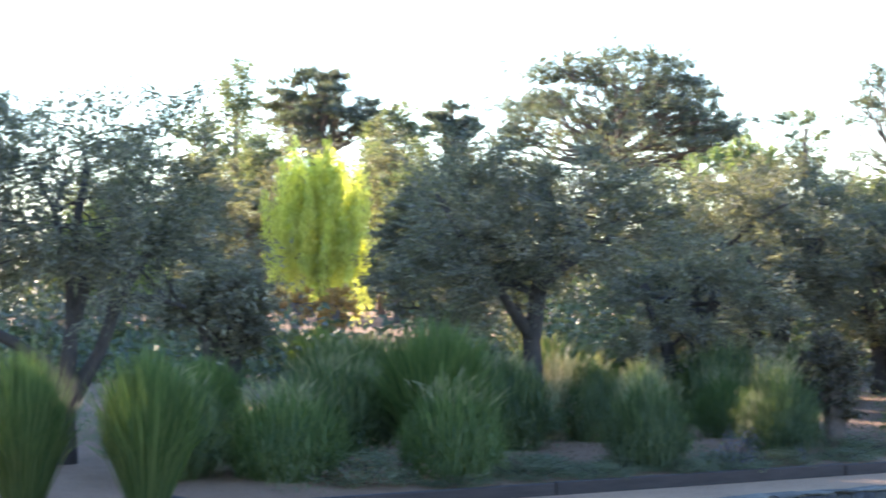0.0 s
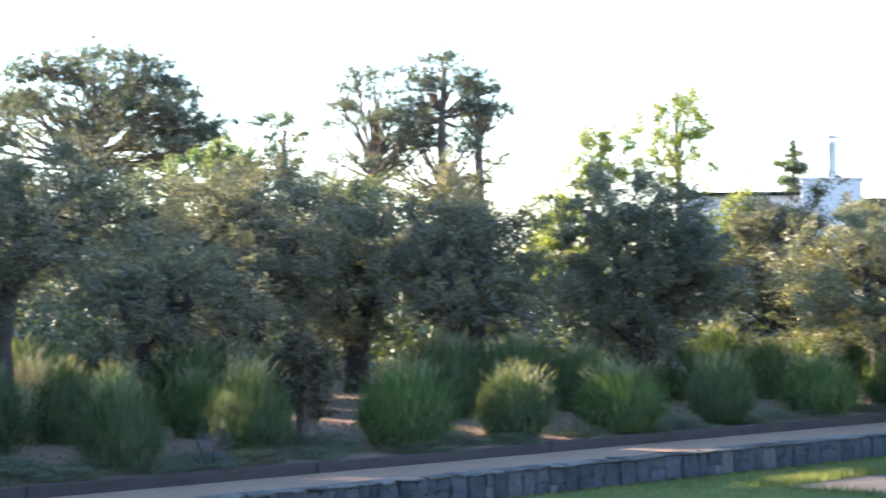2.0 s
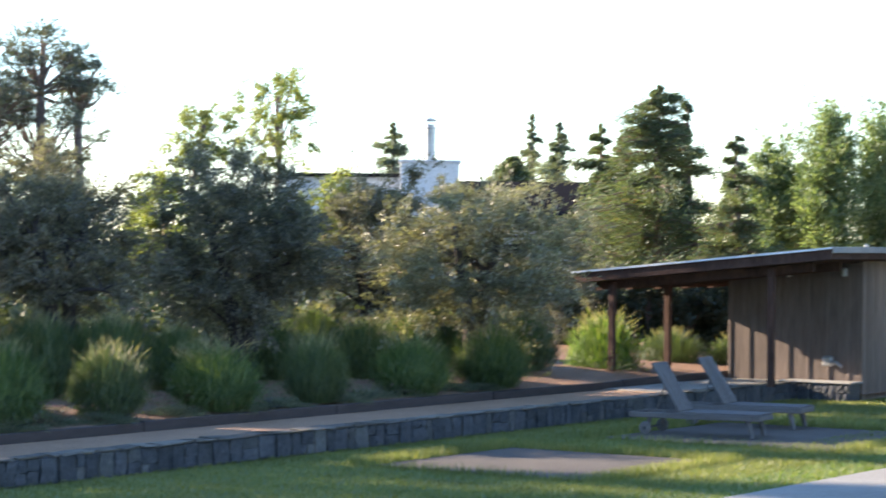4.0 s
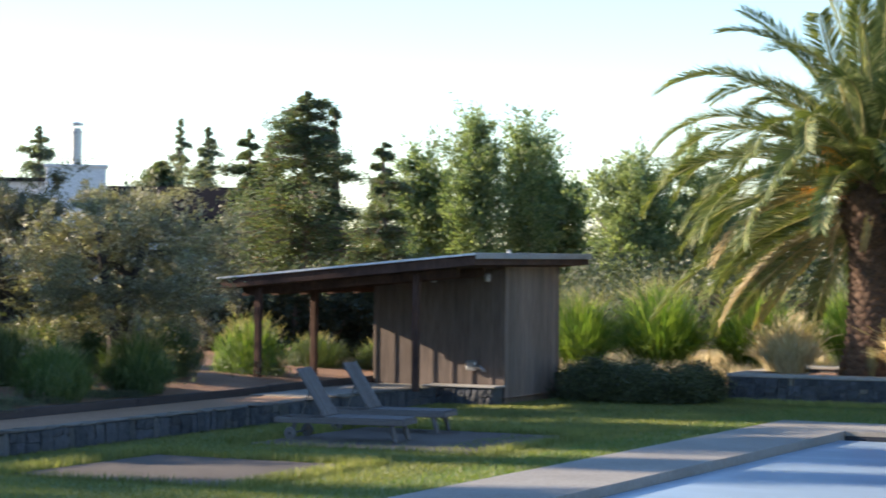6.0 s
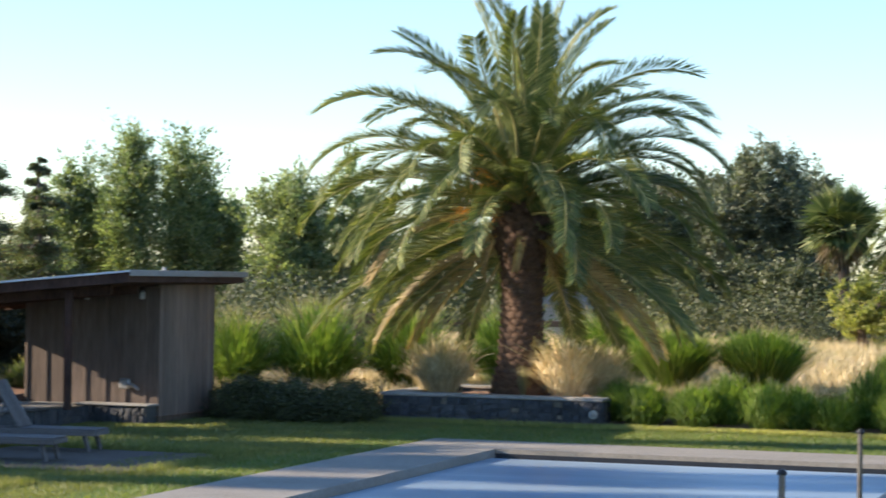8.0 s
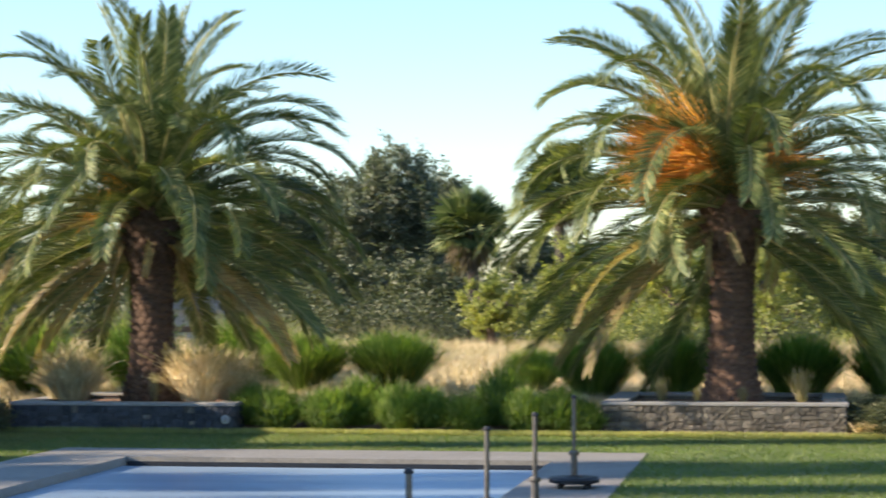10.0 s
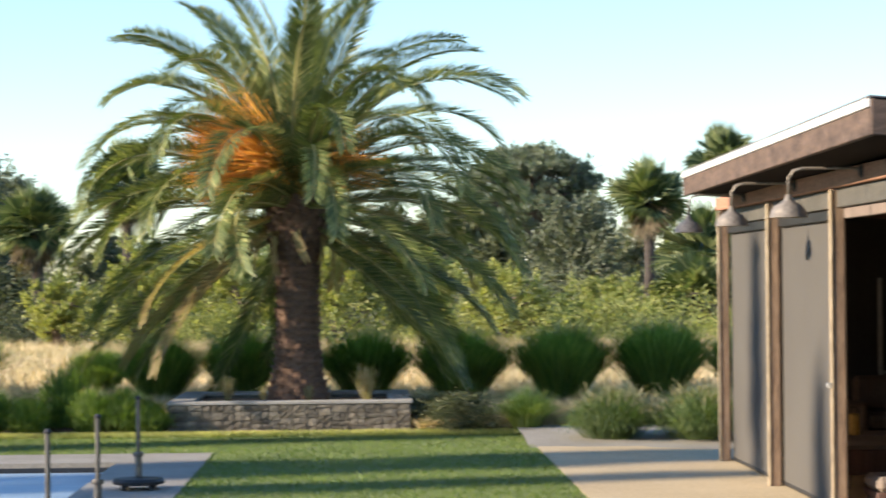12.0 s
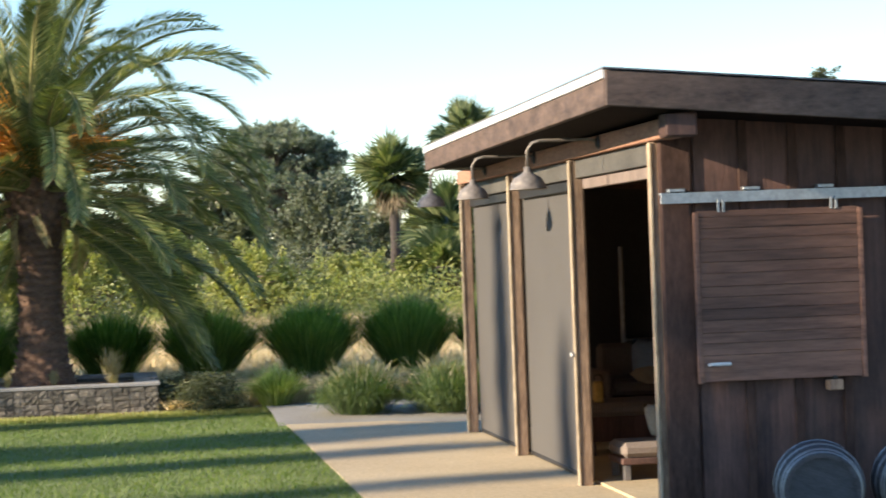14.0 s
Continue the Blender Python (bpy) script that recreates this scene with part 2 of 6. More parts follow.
# Brighter green than the other grasses, with sun put into the colour.
L_GRASS_LIT = leafy("bright_sunlit_grass_blades", [(0, (0.085, 0.155, 0.035)), (0.5, (0.15, 0.24, 0.055)), (1, (0.29, 0.36, 0.11))], 0.5)
L_GRASS_DK = leafy("miscanthus_blades", [(0, (0.054, 0.084, 0.040)), (0.5, (0.094, 0.130, 0.060)), (1, (0.18, 0.21, 0.105))], 0.42)
L_FLAX = leafy("flax_lily_blades", [(0, (0.20, 0.27, 0.07)), (0.5, (0.33, 0.40, 0.13)), (1, (0.52, 0.55, 0.25))], 0.45)
L_PLUME = leafy("grass_plumes", [(0, (0.22, 0.20, 0.13)), (1, (0.40, 0.36, 0.25))], 0.4)
L_BLOND = leafy("feather_grass_blades", [(0, (0.50, 0.39, 0.22)), (0.5, (0.68, 0.55, 0.36)), (1, (0.82, 0.72, 0.53))], 0.12)
L_SAGE = leafy("sage_leaves", [(0, (0.098, 0.119, 0.084)), (0.7, (0.182, 0.203, 0.147)), (1, (0.294, 0.280, 0.224))], 0.4)
L_BROWN = leafy("brown_shrub_leaves", [(0, (0.055, 0.042, 0.032)), (0.7, (0.10, 0.08, 0.058)), (1, (0.17, 0.13, 0.09))], 0.25)
L_PINK = leafy("pink_flower_tufts", [(0, (0.17, 0.10, 0.085)), (1, (0.29, 0.18, 0.15))], 0.3)
L_VIOLET = leafy("violet_flower_spikes", [(0, (0.14, 0.12, 0.26)), (1, (0.25, 0.21, 0.38))], 0.3)


def plain(name, col, rough=0.6, metal=0.0):
    return surface(name, tuple(v * 0.85 for v in col), tuple(min(1, v * 1.1) for v in col), 2.0, 18, rough, 0.1, metal=metal)


M_BLACK = plain("black_interior", (0.035, 0.030, 0.031))
M_WHITE = plain("white_stucco", (0.72, 0.72, 0.74))
M_DARKROOF = surface("dark_shingle_roof", (0.010, 0.009, 0.010), (0.022, 0.02, 0.022), 2.0, 18, 0.95, 0.1)
M_DARKROOF.node_tree.nodes["Principled BSDF"].inputs["Specular IOR Level"].default_value = 0.05
M_ORANGE = leafy("orange_fruit_stalks", [(0, (0.68, 0.27, 0.055)), (1, (0.90, 0.47, 0.15))], 0.4)
L_LAWN = leafy("lawn_blades", [(0, (0.092, 0.152, 0.036)), (0.6, (0.142, 0.208, 0.055)), (1, (0.22, 0.255, 0.088))], 0.42)
L_LAWN_DRY = leafy("dry_lawn_blades", [(0, (0.14, 0.165, 0.052)), (0.6, (0.205, 0.22, 0.078)), (1, (0.29, 0.275, 0.115))], 0.38)
L_LAWN_SUNLIT = leafy("long_sunlit_edge_blades", [(0, (0.28, 0.31, 0.10)), (0.6, (0.42, 0.43, 0.17)), (1, (0.58, 0.55, 0.29))], 0.4)
M_STAVE = surface("barrel_stave_grey", (0.055, 0.052, 0.055), (0.12, 0.112, 0.115), 3, 20, 0.75, 0.5, (1, 6, 6), vary=0.3)
M_POLE = surface("weathered_steel_pole", (0.10, 0.09, 0.08), (0.20, 0.18, 0.16), 3, 25, 0.4, 0.1, metal=0.7)
M_BEIGE = surface("beige_stucco", (0.52, 0.41, 0.31), (0.68, 0.55, 0.43), 1.2, 20, 0.9, 0.3, space="world")
M_COPING_SHADE = surface("coping_shadow_strip", (0.012, 0.014, 0.02), (0.03, 0.034, 0.045), 4, 30, 0.4, 0.1, space="world")
M_HEAD = surface("barrel_head_grey", (0.035, 0.036, 0.04), (0.07, 0.07, 0.074), 3, 20, 0.75, 0.4, (1, 1, 6))
M_SHADE = surface("aged_lamp_steel", (0.15, 0.125, 0.105), (0.30, 0.26, 0.22), 3, 25, 0.5, 0.1, metal=0.35)


# ---- building helpers ----
def link_mesh(name, bm, material, parent=None, label="", smooth=False):
    me = bpy.data.meshes.new(name)
    bm.to_mesh(me)
    bm.free()
    if smooth:
        me.shade_smooth()
    me.materials.append(material)
    ob = new(name, me)
    if parent is not None:
        ob.parent = parent
    if label:
        ob["label"] = label
    return ob


def part(name, bm, material, parent, label="", smooth=False):
    """ONE mesh object under a thing or under a part, in the thing's own coordinates."""
    return link_mesh(name, bm, material, parent, label, smooth)


def thing(name, label, category, at=None, group="", kind=""):
    """An empty at a thing's base."""
    ob = new(name)
    ob.empty_display_size = 0.1
    if at is not None:
        ob.matrix_basis = at
    return tagged(ob, label, category, group, kind)


def add_box(bm, lo, hi, m=None, bevel=0.0):
    v = [bm.verts.new((x, y, z)) for x in (lo[0], hi[0]) for y in (lo[1], hi[1]) for z in (lo[2], hi[2])]
    if m is not None:
        for w in v:
            w.co = m @ w.co
    fs = [bm.faces.new([v[i] for i in f]) for f in ((0, 1, 3, 2), (4, 6, 7, 5), (0, 4, 5, 1), (2, 3, 7, 6), (0, 2, 6, 4), (1, 5, 7, 3))]
    if bevel:
        es = list({e for f in fs for e in f.edges})
        bmesh.ops.bevel(bm, geom=es, offset=bevel, segments=1, affect="EDGES")
    return bm


def box(lo, hi, bevel=0.0, m=None):
    return add_box(bmesh.new(), lo, hi, m, bevel)


def add_tube(bm, pts, radii, sides=8, caps=True):
    """A tapered tube along points."""
    rings, up = [], Vector((0.31, 0.17, 0.93))
    pts = [Vector(p) for p in pts]
    for i, p in enumerate(pts):
        d = (pts[min(i + 1, len(pts) - 1)] - pts[max(i - 1, 0)]).normalized()
        a = d.cross(up)
        if a.length < 0.05:
            a = d.cross(Vector((1, 0, 0)))
        a.normalize()
        b = d.cross(a)
        r = radii[i] if hasattr(radii, "__len__") else radii
        rings.append([bm.verts.new(p + (a * math.cos(2 * math.pi * k / sides) + b * math.sin(2 * math.pi * k / sides)) * r) for k in range(sides)])
    for q, w in zip(rings, rings[1:]):
        for k in range(sides):
            bm.faces.new((q[k], q[(k + 1) % sides], w[(k + 1) % sides], w[k]))
    if caps:
        bm.faces.new(rings[0][::-1])
        bm.faces.new(rings[-1])
    return bm


def tube(pts, radii, sides=8):
    return add_tube(bmesh.new(), pts, radii, sides)


def lathe(profile, sides=24, axis="z", caps=True):
    """A turned body from (radius, height) pairs."""
    bm = bmesh.new()
    rings = []
    for r, h in profile:
        ring = []
        for k in range(sides):
            a = 2 * math.pi * k / sides
            p = (r * math.cos(a), r * math.sin(a), h)
            ring.append(bm.verts.new(p if axis == "z" else (p[0], p[2], p[1])))
        rings.append(ring)
    for q, w in zip(rings, rings[1:]):
        for k in range(sides):
            bm.faces.new((q[k], q[(k + 1) % sides], w[(k + 1) % sides], w[k]))
    if caps:
        bm.faces.new(rings[0][::-1])
        bm.faces.new(rings[-1])
    bmesh.ops.recalc_face_normals(bm, faces=bm.faces)
    return bm


def mesh_np(name, verts, faces, material, parent=None, label="", smooth=False):
    """A mesh from arrays: verts (n, 3), faces (m, 3 or 4)."""
    me = bpy.data.meshes.new(name)
    verts, faces = np.asarray(verts, np.float32), np.asarray(faces, np.int32)
    k = faces.shape[1]
    me.vertices.add(len(verts))
    me.vertices.foreach_set("co", verts.ravel())
    me.loops.add(faces.size)
    me.loops.foreach_set("vertex_index", faces.ravel())
    me.polygons.add(len(faces))
    me.polygons.foreach_set("loop_start", np.arange(0, faces.size, k, dtype=np.int32))
    me.update(calc_edges=True)
    if smooth:
        me.shade_smooth()
    me.materials.append(material)
    ob = new(name, me)
    if parent is not None:
        ob.parent = parent
    if label:
        ob["label"] = label
    return ob


def unit(v):
    return v / np.maximum(np.linalg.norm(v, axis=-1, keepdims=True), 1e-9)


def leaves_np(rng, centres, length, width, droop=0.0, along=None):
    """Pointed leaves at the centres: vertices and triangles."""
    n = len(centres)
    d = unit(rng.normal(size=(n, 3)) if along is None else along + rng.normal(size=(n, 3)) * 0.45)
    d[:, 2] -= droop
    d = unit(d)
    s = unit(np.cross(d, rng.normal(size=(n, 3))))
    L = length * rng.uniform(0.6, 1.35, (n, 1))
    W = width * rng.uniform(0.7, 1.3, (n, 1))
    v = np.stack([centres - d * L * 0.4 + s * W * 0.5, centres + d * L * 0.6, centres - d * L * 0.4 - s * W * 0.5], 1).reshape(-1, 3)
    return v, np.arange(3 * n).reshape(n, 3)


def blades_np(rng, n, base_r, height, spread, width, bend=0.6, ball=0.9, twist=0.25):
    """Stiff blades that rise and spread from a narrow foot: vertices and quads, three segments a blade."""
    a = rng.uniform(0, 2 * math.pi, n)
    q = np.sqrt(rng.uniform(0, 1, n))
    h = height * rng.uniform(0.74, 1.06, n)
    out = np.stack([np.cos(a), np.sin(a), np.zeros(n)], 1)
    root = out * (q * base_r)[:, None]
    reach = spread * q * rng.uniform(0.75, 1.15, n)
    jit = rng.normal(size=(n, 3)) * np.array([0.06, 0.06, 0.0]) * height
    side = unit(np.cross(out, np.array([0, 0, 1.0])) + rng.normal(size=(n, 3)) * twist)
    vs = []
    for s in (0.0, 0.36, 0.7, 1.0):
        p = root + out * ((reach - q * base_r) * s ** ball)[:, None] + jit * s
        p[:, 2] = h * (s * (1 - q ** 2) + q ** 2 * ((1 + 0.6 * bend) * s - 1.6 * bend * s ** 2))
        w = width * (1 - s) ** 0.6 * 0.5 + 0.0012
        vs += [p - side * w, p + side * w]
    v = np.stack(vs, 1).reshape(-1, 3)
    i = np.arange(n)[:, None] * 8
    f = np.concatenate([i + np.array([[0, 1, 3, 2]]), i + np.array([[2, 3, 5, 4]]), i + np.array([[4, 5, 7, 6]])])
    return v, f


def dome_np(rng, n, base_r, wide, mid, up, width, low=-0.35, fuzz=0.12, arch=1.0, steps=3, rooted=0.3):
    """Fine blades that arch outwards and end on a rounded dome: wide, half its width; mid, the height of its widest ring; up, the rise above that."""
    a = rng.uniform(0, 2 * math.pi, n)
    cz = rng.uniform(low, 1.0, n)
    sz = np.sqrt(np.maximum(0, 1 - cz ** 2))
    out = np.stack([np.cos(a), np.sin(a), np.zeros(n)], 1)
    k = 1 + rng.normal(size=n) * fuzz * 0.5 - np.abs(rng.normal(size=n)) * fuzz * 1.2
    lump = 1 + 0.07 * np.sin(3 * a + rng.uniform(0, 6)) + 0.05 * np.sin(5 * a + 4 * cz)
    sz = np.where(cz > 0, sz, 1 - 0.08 * cz ** 2)
    tip = out * (wide * sz * k * lump)[:, None]
    tip[:, 2] = mid + np.where(cz > 0, up, mid * 0.92) * cz * k
    root = out * (base_r * sz * rng.uniform(0.3, 1, n))[:, None]
    ctl = root + out * (wide * sz * 0.45)[:, None]
    ctl[:, 2] = np.maximum(tip[:, 2], mid) * rng.uniform(0.85, 1.08, n) * arch
    sway = rng.normal(size=(n, 3)) * np.array([0.045, 0.045, 0.0])
    side = unit(np.cross(out, np.array([0, 0, 1.0])) + rng.normal(size=(n, 3)) * 0.35)
    vs = []
    first = np.where(rng.uniform(0, 1, n) < rooted, 0.0, rng.uniform(0.3, 0.62, n))[:, None]
    for k in ((0.0, 0.4, 0.72, 1.0) if steps == 3 else (0.0, 0.55, 1.0)):
        s = first + (1 - first) * k
        p = root * (1 - s) ** 2 + ctl * 2 * s * (1 - s) + tip * s * s + sway * s
        w = width * np.interp(k, (0, 0.45, 0.75, 1.0), (0.22, 0.5, 0.45, 0.1)) + 0.0006
        vs += [p - side * w, p + side * w]
    v = np.stack(vs, 1).reshape(-1, 3)
    i = np.arange(n)[:, None] * (2 * steps + 2)
    f = np.concatenate([i + 2 * k + np.array([[0, 1, 3, 2]]) for k in range(steps)])
    return v, f, tip


def grass_clump(name, label, seed, height, spread, base_r, n, width, material, at, group, bend=0.6, category="ornamental grass"):
    rng = np.random.default_rng(seed)
    t = thing(name, label, category, at, group)
    v, f = blades_np(rng, n, base_r, height, spread, width, bend, 1.5)
    mesh_np("tuft", v, f, material, t)
    return t


def dome_clump(name, label, seed, wide, mid, up, base_r, n, width, material, group, plumes=0, low=-0.35, fuzz=0.12, arch=1.0, steps=3, rooted=0.3, category="ornamental grass"):
    rng = np.random.default_rng(seed)
    t = thing(name, label, category, None, group)
    v, f, tip = dome_np(rng, n, base_r, wide, mid, up, width, low, fuzz, arch, steps, rooted)
    mesh_np("tuft", v, f, material, t)
    if plumes:
        c = tip[np.argsort(-tip[:, 2] + rng.uniform(0, 0.35, len(tip)))[:plumes]]
        d = unit(c * np.array([0.8, 0.8, 0.0]) + np.array([0, 0, 0.5]) + rng.normal(size=(plumes, 3)) * 0.12)
        L = rng.uniform(0.10, 0.22, (plumes, 1))
        s = unit(np.cross(d, rng.normal(size=(plumes, 3)))) * 0.0042
        v = np.stack([c - d * L * 0.6, c + s, c + d * L * 0.7 - np.array([0, 0, 0.012]), c - s], 1).reshape(-1, 3)
        mesh_np("plume_heads", v, np.arange(4 * plumes).reshape(-1, 4), L_PLUME, t, "pale straw plumes")
    return t


def limb_path(a, b, rng, sag=0.12, steps=5):
    a, b = np.asarray(a, float), np.asarray(b, float)
    L = np.linalg.norm(b - a)
    off = rng.normal(size=3) * sag * L * 0.5
    return [tuple(a + (b - a) * s + off * math.sin(math.pi * s) + np.array([0, 0, sag * L * math.sin(math.pi * s) * 0.6])) for s in np.linspace(0, 1, steps)]


def tree(name, label, seed, at, trunk, crown, clumps, leaf, leaf_mat, bark, limbs=9, droop=0.0, shell=0.55, flat=0.8, group="", category="tree",
         sides=9, hang=0.0, cone=0.0, twigs=True, uneven=0.55, lift=0.35, sprays=7):
    """trunk: list of ((x, y, z) points, radius at foot, radius at top); crown: centre, radii;
    clumps: number, radius, leaves in each; leaf: length, width. cone > 0 narrows the crown upwards."""
    rng = np.random.default_rng(seed)
    t = thing(name, label, category, at, group)
    bm = bmesh.new()
    tops = []
    for pts, r0, r1 in trunk:
        k = len(pts)
        radii = [r0 + (r1 - r0) * i / (k - 1) for i in range(k)]
        radii[0] *= 1.25
        add_tube(bm, pts, radii, sides)
        tops.append((np.array(pts), r1, r0))
    c, R = np.array(crown[0]), np.array(crown[1])
    n, rad, per = clumps
    u = unit(rng.normal(size=(n, 3)))
    q = shell + (1 - shell) * rng.uniform(0, 1, (n, 1)) ** 0.6
    q *= rng.uniform(0.72, 1.1, (n, 1))
    P = u * q
    if cone:
        zz = rng.uniform(-1, 1, n)
        rr = np.clip(1 - cone * (zz + 1) / 2, 0.05, 1) ** 0.9 * rng.uniform(0.25, 1.2, n)
        P = np.stack([u[:, 0] * rr, u[:, 1] * rr, zz], 1)
        P[:, :2] = unit(u[:, :2]) * rr[:, None]
    lump = np.array([noise.noise((p[0] * 1.7 + seed, p[1] * 1.7, p[2] * 1.7)) for p in u])[:, None]
    P = c + P * R * (1 + uneven * lump)
    order = rng.permutation(n)[:limbs]
    for i in order:
        pts, r1, r0 = tops[rng.integers(len(tops))]
        low = pts[:, 2]
        s = rng.uniform(0.55, 1.0)
        j = min(int(s * (len(pts) - 1)), len(pts) - 2)
        start = pts[j] + (pts[j + 1] - pts[j]) * (s * (len(pts) - 1) - j)
        if P[i][2] < start[2] and cone == 0 and hang == 0:
            start = pts[max(0, j - 1)]
        path = limb_path(start, P[i], rng)
        rr = r1 * rng.uniform(0.55, 0.85)
        add_tube(bm, path, [rr * 0.8, rr * 0.8, rr * 0.6, rr * 0.4, rr * 0.15], 6, False)
        if twigs:
            for _ in range(2):
                k = rng.integers(n)
                e = P[i] + (P[k] - P[i]) * 0.35
                add_tube(bm, limb_path(path[3], e, rng), [rr * 0.4, rr * 0.32, rr * 0.24, rr * 0.16, rr * 0.06], 4, False)
    part("trunk", bm, bark, t, smooth=True)
    size = rad * rng.uniform(0.55, 1.5, (n, 1, 1))
    # each clump is a handful of leafy twigs that point outwards and up
    way = unit(P - c)[:, None, :] * np.array([1, 1, 0.5]) * 0.75 + rng.normal(size=(n, sprays, 3)) + np.array([0, 0, lift])
    way = unit(way * np.array([1, 1, flat])) * rng.uniform(0.55, 1.35, (n, sprays, 1))
    pick = rng.integers(0, sprays, (n, per))
    w = np.take_along_axis(way, pick[..., None].repeat(3, 2), 1)
    g = w * rng.uniform(0.0, 1.0, (n, per, 1)) ** 0.8 + rng.normal(size=(n, per, 3)) * np.array([1, 1, flat]) * 0.12
    if hang:
        g[..., 2] = -rng.uniform(0, hang / rad, (n, per)) ** 1.0
        g[..., :2] *= 0.45
    L = (P[:, None, :] + g * size).reshape(-1, 3)
    along = w.reshape(-1, 3)
    if hang:
        along = np.tile(np.array([[0, 0, -1.6]]), (len(L), 1))
    v, f = leaves_np(rng, L, leaf[0], leaf[1], droop, along)
    mesh_np("crown", v, f, leaf_mat, t)
    return t


def tier_tree(name, label, seed, at, height, radius, foot_z, branches, per, leaf, mat, bark, group="", droop=0.35, power=0.9, gaps=0.35, trunk_r=0.2, boughs=0):
    """A conifer: a straight trunk with many drooping, feathery boughs, shorter towards the top and uneven in length."""
    rng = np.random.default_rng(seed)
    t = thing(name, label, "tree", at, group)
    bm = bmesh.new()
    add_tube(bm, [(0, 0, -0.2), (0.05, 0, height * 0.5), (0, 0, height * 0.98)], [trunk_r, trunk_r * 0.6, 0.03], 7)
    s = rng.uniform(0, 1, branches) ** 0.85
    z = foot_z + (height - foot_z) * s
    a = rng.uniform(0, 6.283, branches)
    own = 1.0
    if boughs:
        # the branches gather into a number of heavy boughs of uneven reach
        b = rng.integers(0, boughs, branches)
        s = np.clip(((np.arange(boughs) + rng.uniform(0.1, 0.9, boughs)) / boughs)[b] ** 0.85 + rng.normal(size=branches) * 0.008, 0, 1)
        z = foot_z + (height - foot_z) * s
        a = (np.arange(boughs) * 2.4 + rng.normal(size=boughs) * 0.5)[b] + rng.normal(size=branches) * 0.18
        own = rng.uniform(0.45, 1.4, boughs)[b]
    wave = own + gaps * np.array([noise.noise((math.cos(q) * 1.3 + seed, math.sin(q) * 1.3, r * 9)) for q, r in zip(a, s)])
    L = radius * ((1 - s) ** power + 0.04) * rng.uniform(0.45, 1.15, branches) * wave
    out = np.stack([np.cos(a), np.sin(a), np.zeros(branches)], 1)
    lat = np.stack([-np.sin(a), np.cos(a), np.zeros(branches)], 1)
    for k in range(0, branches, 3):
        e = out[k] * L[k] * 0.9 + np.array([0, 0, z[k] - droop * L[k] * 0.45])
        add_tube(bm, [(0, 0, z[k]), tuple((e + np.array([0, 0, z[k]])) / 2 + np.array([0, 0, 0.08 * L[k]])), tuple(e)], [0.035, 0.025, 0.008], 4, False)
    part("trunk", bm, bark, t, smooth=True)
    u = rng.uniform(0.02, 1.0, (branches, per))
    side = rng.normal(size=(branches, per)) * 0.16 * (1.2 - u)
    drop = droop * u ** 1.7 - 0.10 * u * (1 - u) + rng.normal(size=(branches, per)) * 0.13
    C = (out[:, None] * u[..., None] + lat[:, None] * side[..., None]) * L[:, None, None]
    C[..., 2] = z[:, None] - drop * L[:, None] * (1.2 - 0.6 * s[:, None])
    along = (out[:, None] + lat[:, None] * np.sign(side)[..., None] * 0.7 + np.array([0, 0, -droop])).reshape(-1, 3)
    v, f = leaves_np(rng, C.reshape(-1, 3), leaf[0], leaf[1], 0.0, along)
    mesh_np("crown", v, f, mat, t)
    return t


# ---- ground ----
def sheet(name, xs, ys, skip, z, material, label, category):
    """A level sheet of rectangles between the given lines, leaving out the cells in skip."""
    v, f, ix = [], [], {}

    def at(i, j):
        if (i, j) not in ix:
            ix[i, j] = len(v)
            v.append((xs[i], ys[j], z))
        return ix[i, j]
    for i in range(len(xs) - 1):
        for j in range(len(ys) - 1):
            if (i, j) not in skip:
                f.append((at(i, j), at(i + 1, j), at(i + 1, j + 1), at(i, j + 1)))
    ob = mesh_np(name, v, f, material)
    return tagged(ob, label, category, kind="structure")


POOL = (-8.25, -3.0, 3.0, 28.75)
DECK = (-9.5, -1.94, 2.0, 30.2)
sheet("ground", [-2500, POOL[0], POOL[1], 2500], [-2500, POOL[2], POOL[3], 2500], {(1, 1)}, -0.06, M_EARTH,
      "dry brown open field reaching the horizon", "ground")
# lawn, with the pool deck left out
sheet("lawn", [-14.75, DECK[0], DECK[1], 2.15], [-2.0, DECK[2], DECK[3], 33.55], {(1, 1)}, 0.0, M_LAWN,
      "mown green lawn with paler worn patches", "lawn")
# coping round the pool
bm = bmesh.new()
add_box(bm, (DECK[0], DECK[2], -0.3), (POOL[0], DECK[3], 0.012))
add_box(bm, (POOL[1], DECK[2], -0.3), (DECK[1], DECK[3], 0.012))
add_box(bm, (POOL[0], POOL[3], -0.3), (POOL[1], DECK[3], 0.012))
tagged(link_mesh("pool_coping", bm, M_COPING), "grey concrete coping slabs framing the swimming pool", "pool coping", kind="structure")
bm = bmesh.new()
add_box(bm, (POOL[0], POOL[2], -1.7), (POOL[1], POOL[3], -1.6))
tagged(link_mesh("pool_floor", bm, M_COPING), "pale plastered floor of the pool basin", "pool floor", kind="structure")
m, nt, bsdf = base_material("pool_cover")
co = where(nt, "world")
fold = noise_tex(nt, co, 0.9, 3.0, (0.5, 2.2, 1))
fine = noise_tex(nt, co, 9, 4.0, (0.6, 2, 1))
nt.links.new(ramp(nt, fold, [(0.3, (0.25, 0.34, 0.43)), (0.6, (0.30, 0.40, 0.50)), (0.75, (0.39, 0.47, 0.55))]), bsdf.inputs["Base Color"])
bsdf.inputs["Roughness"].default_value = 0.38
add_bump(nt, bsdf, fold, 0.35, 0.05)
M_COVER = m
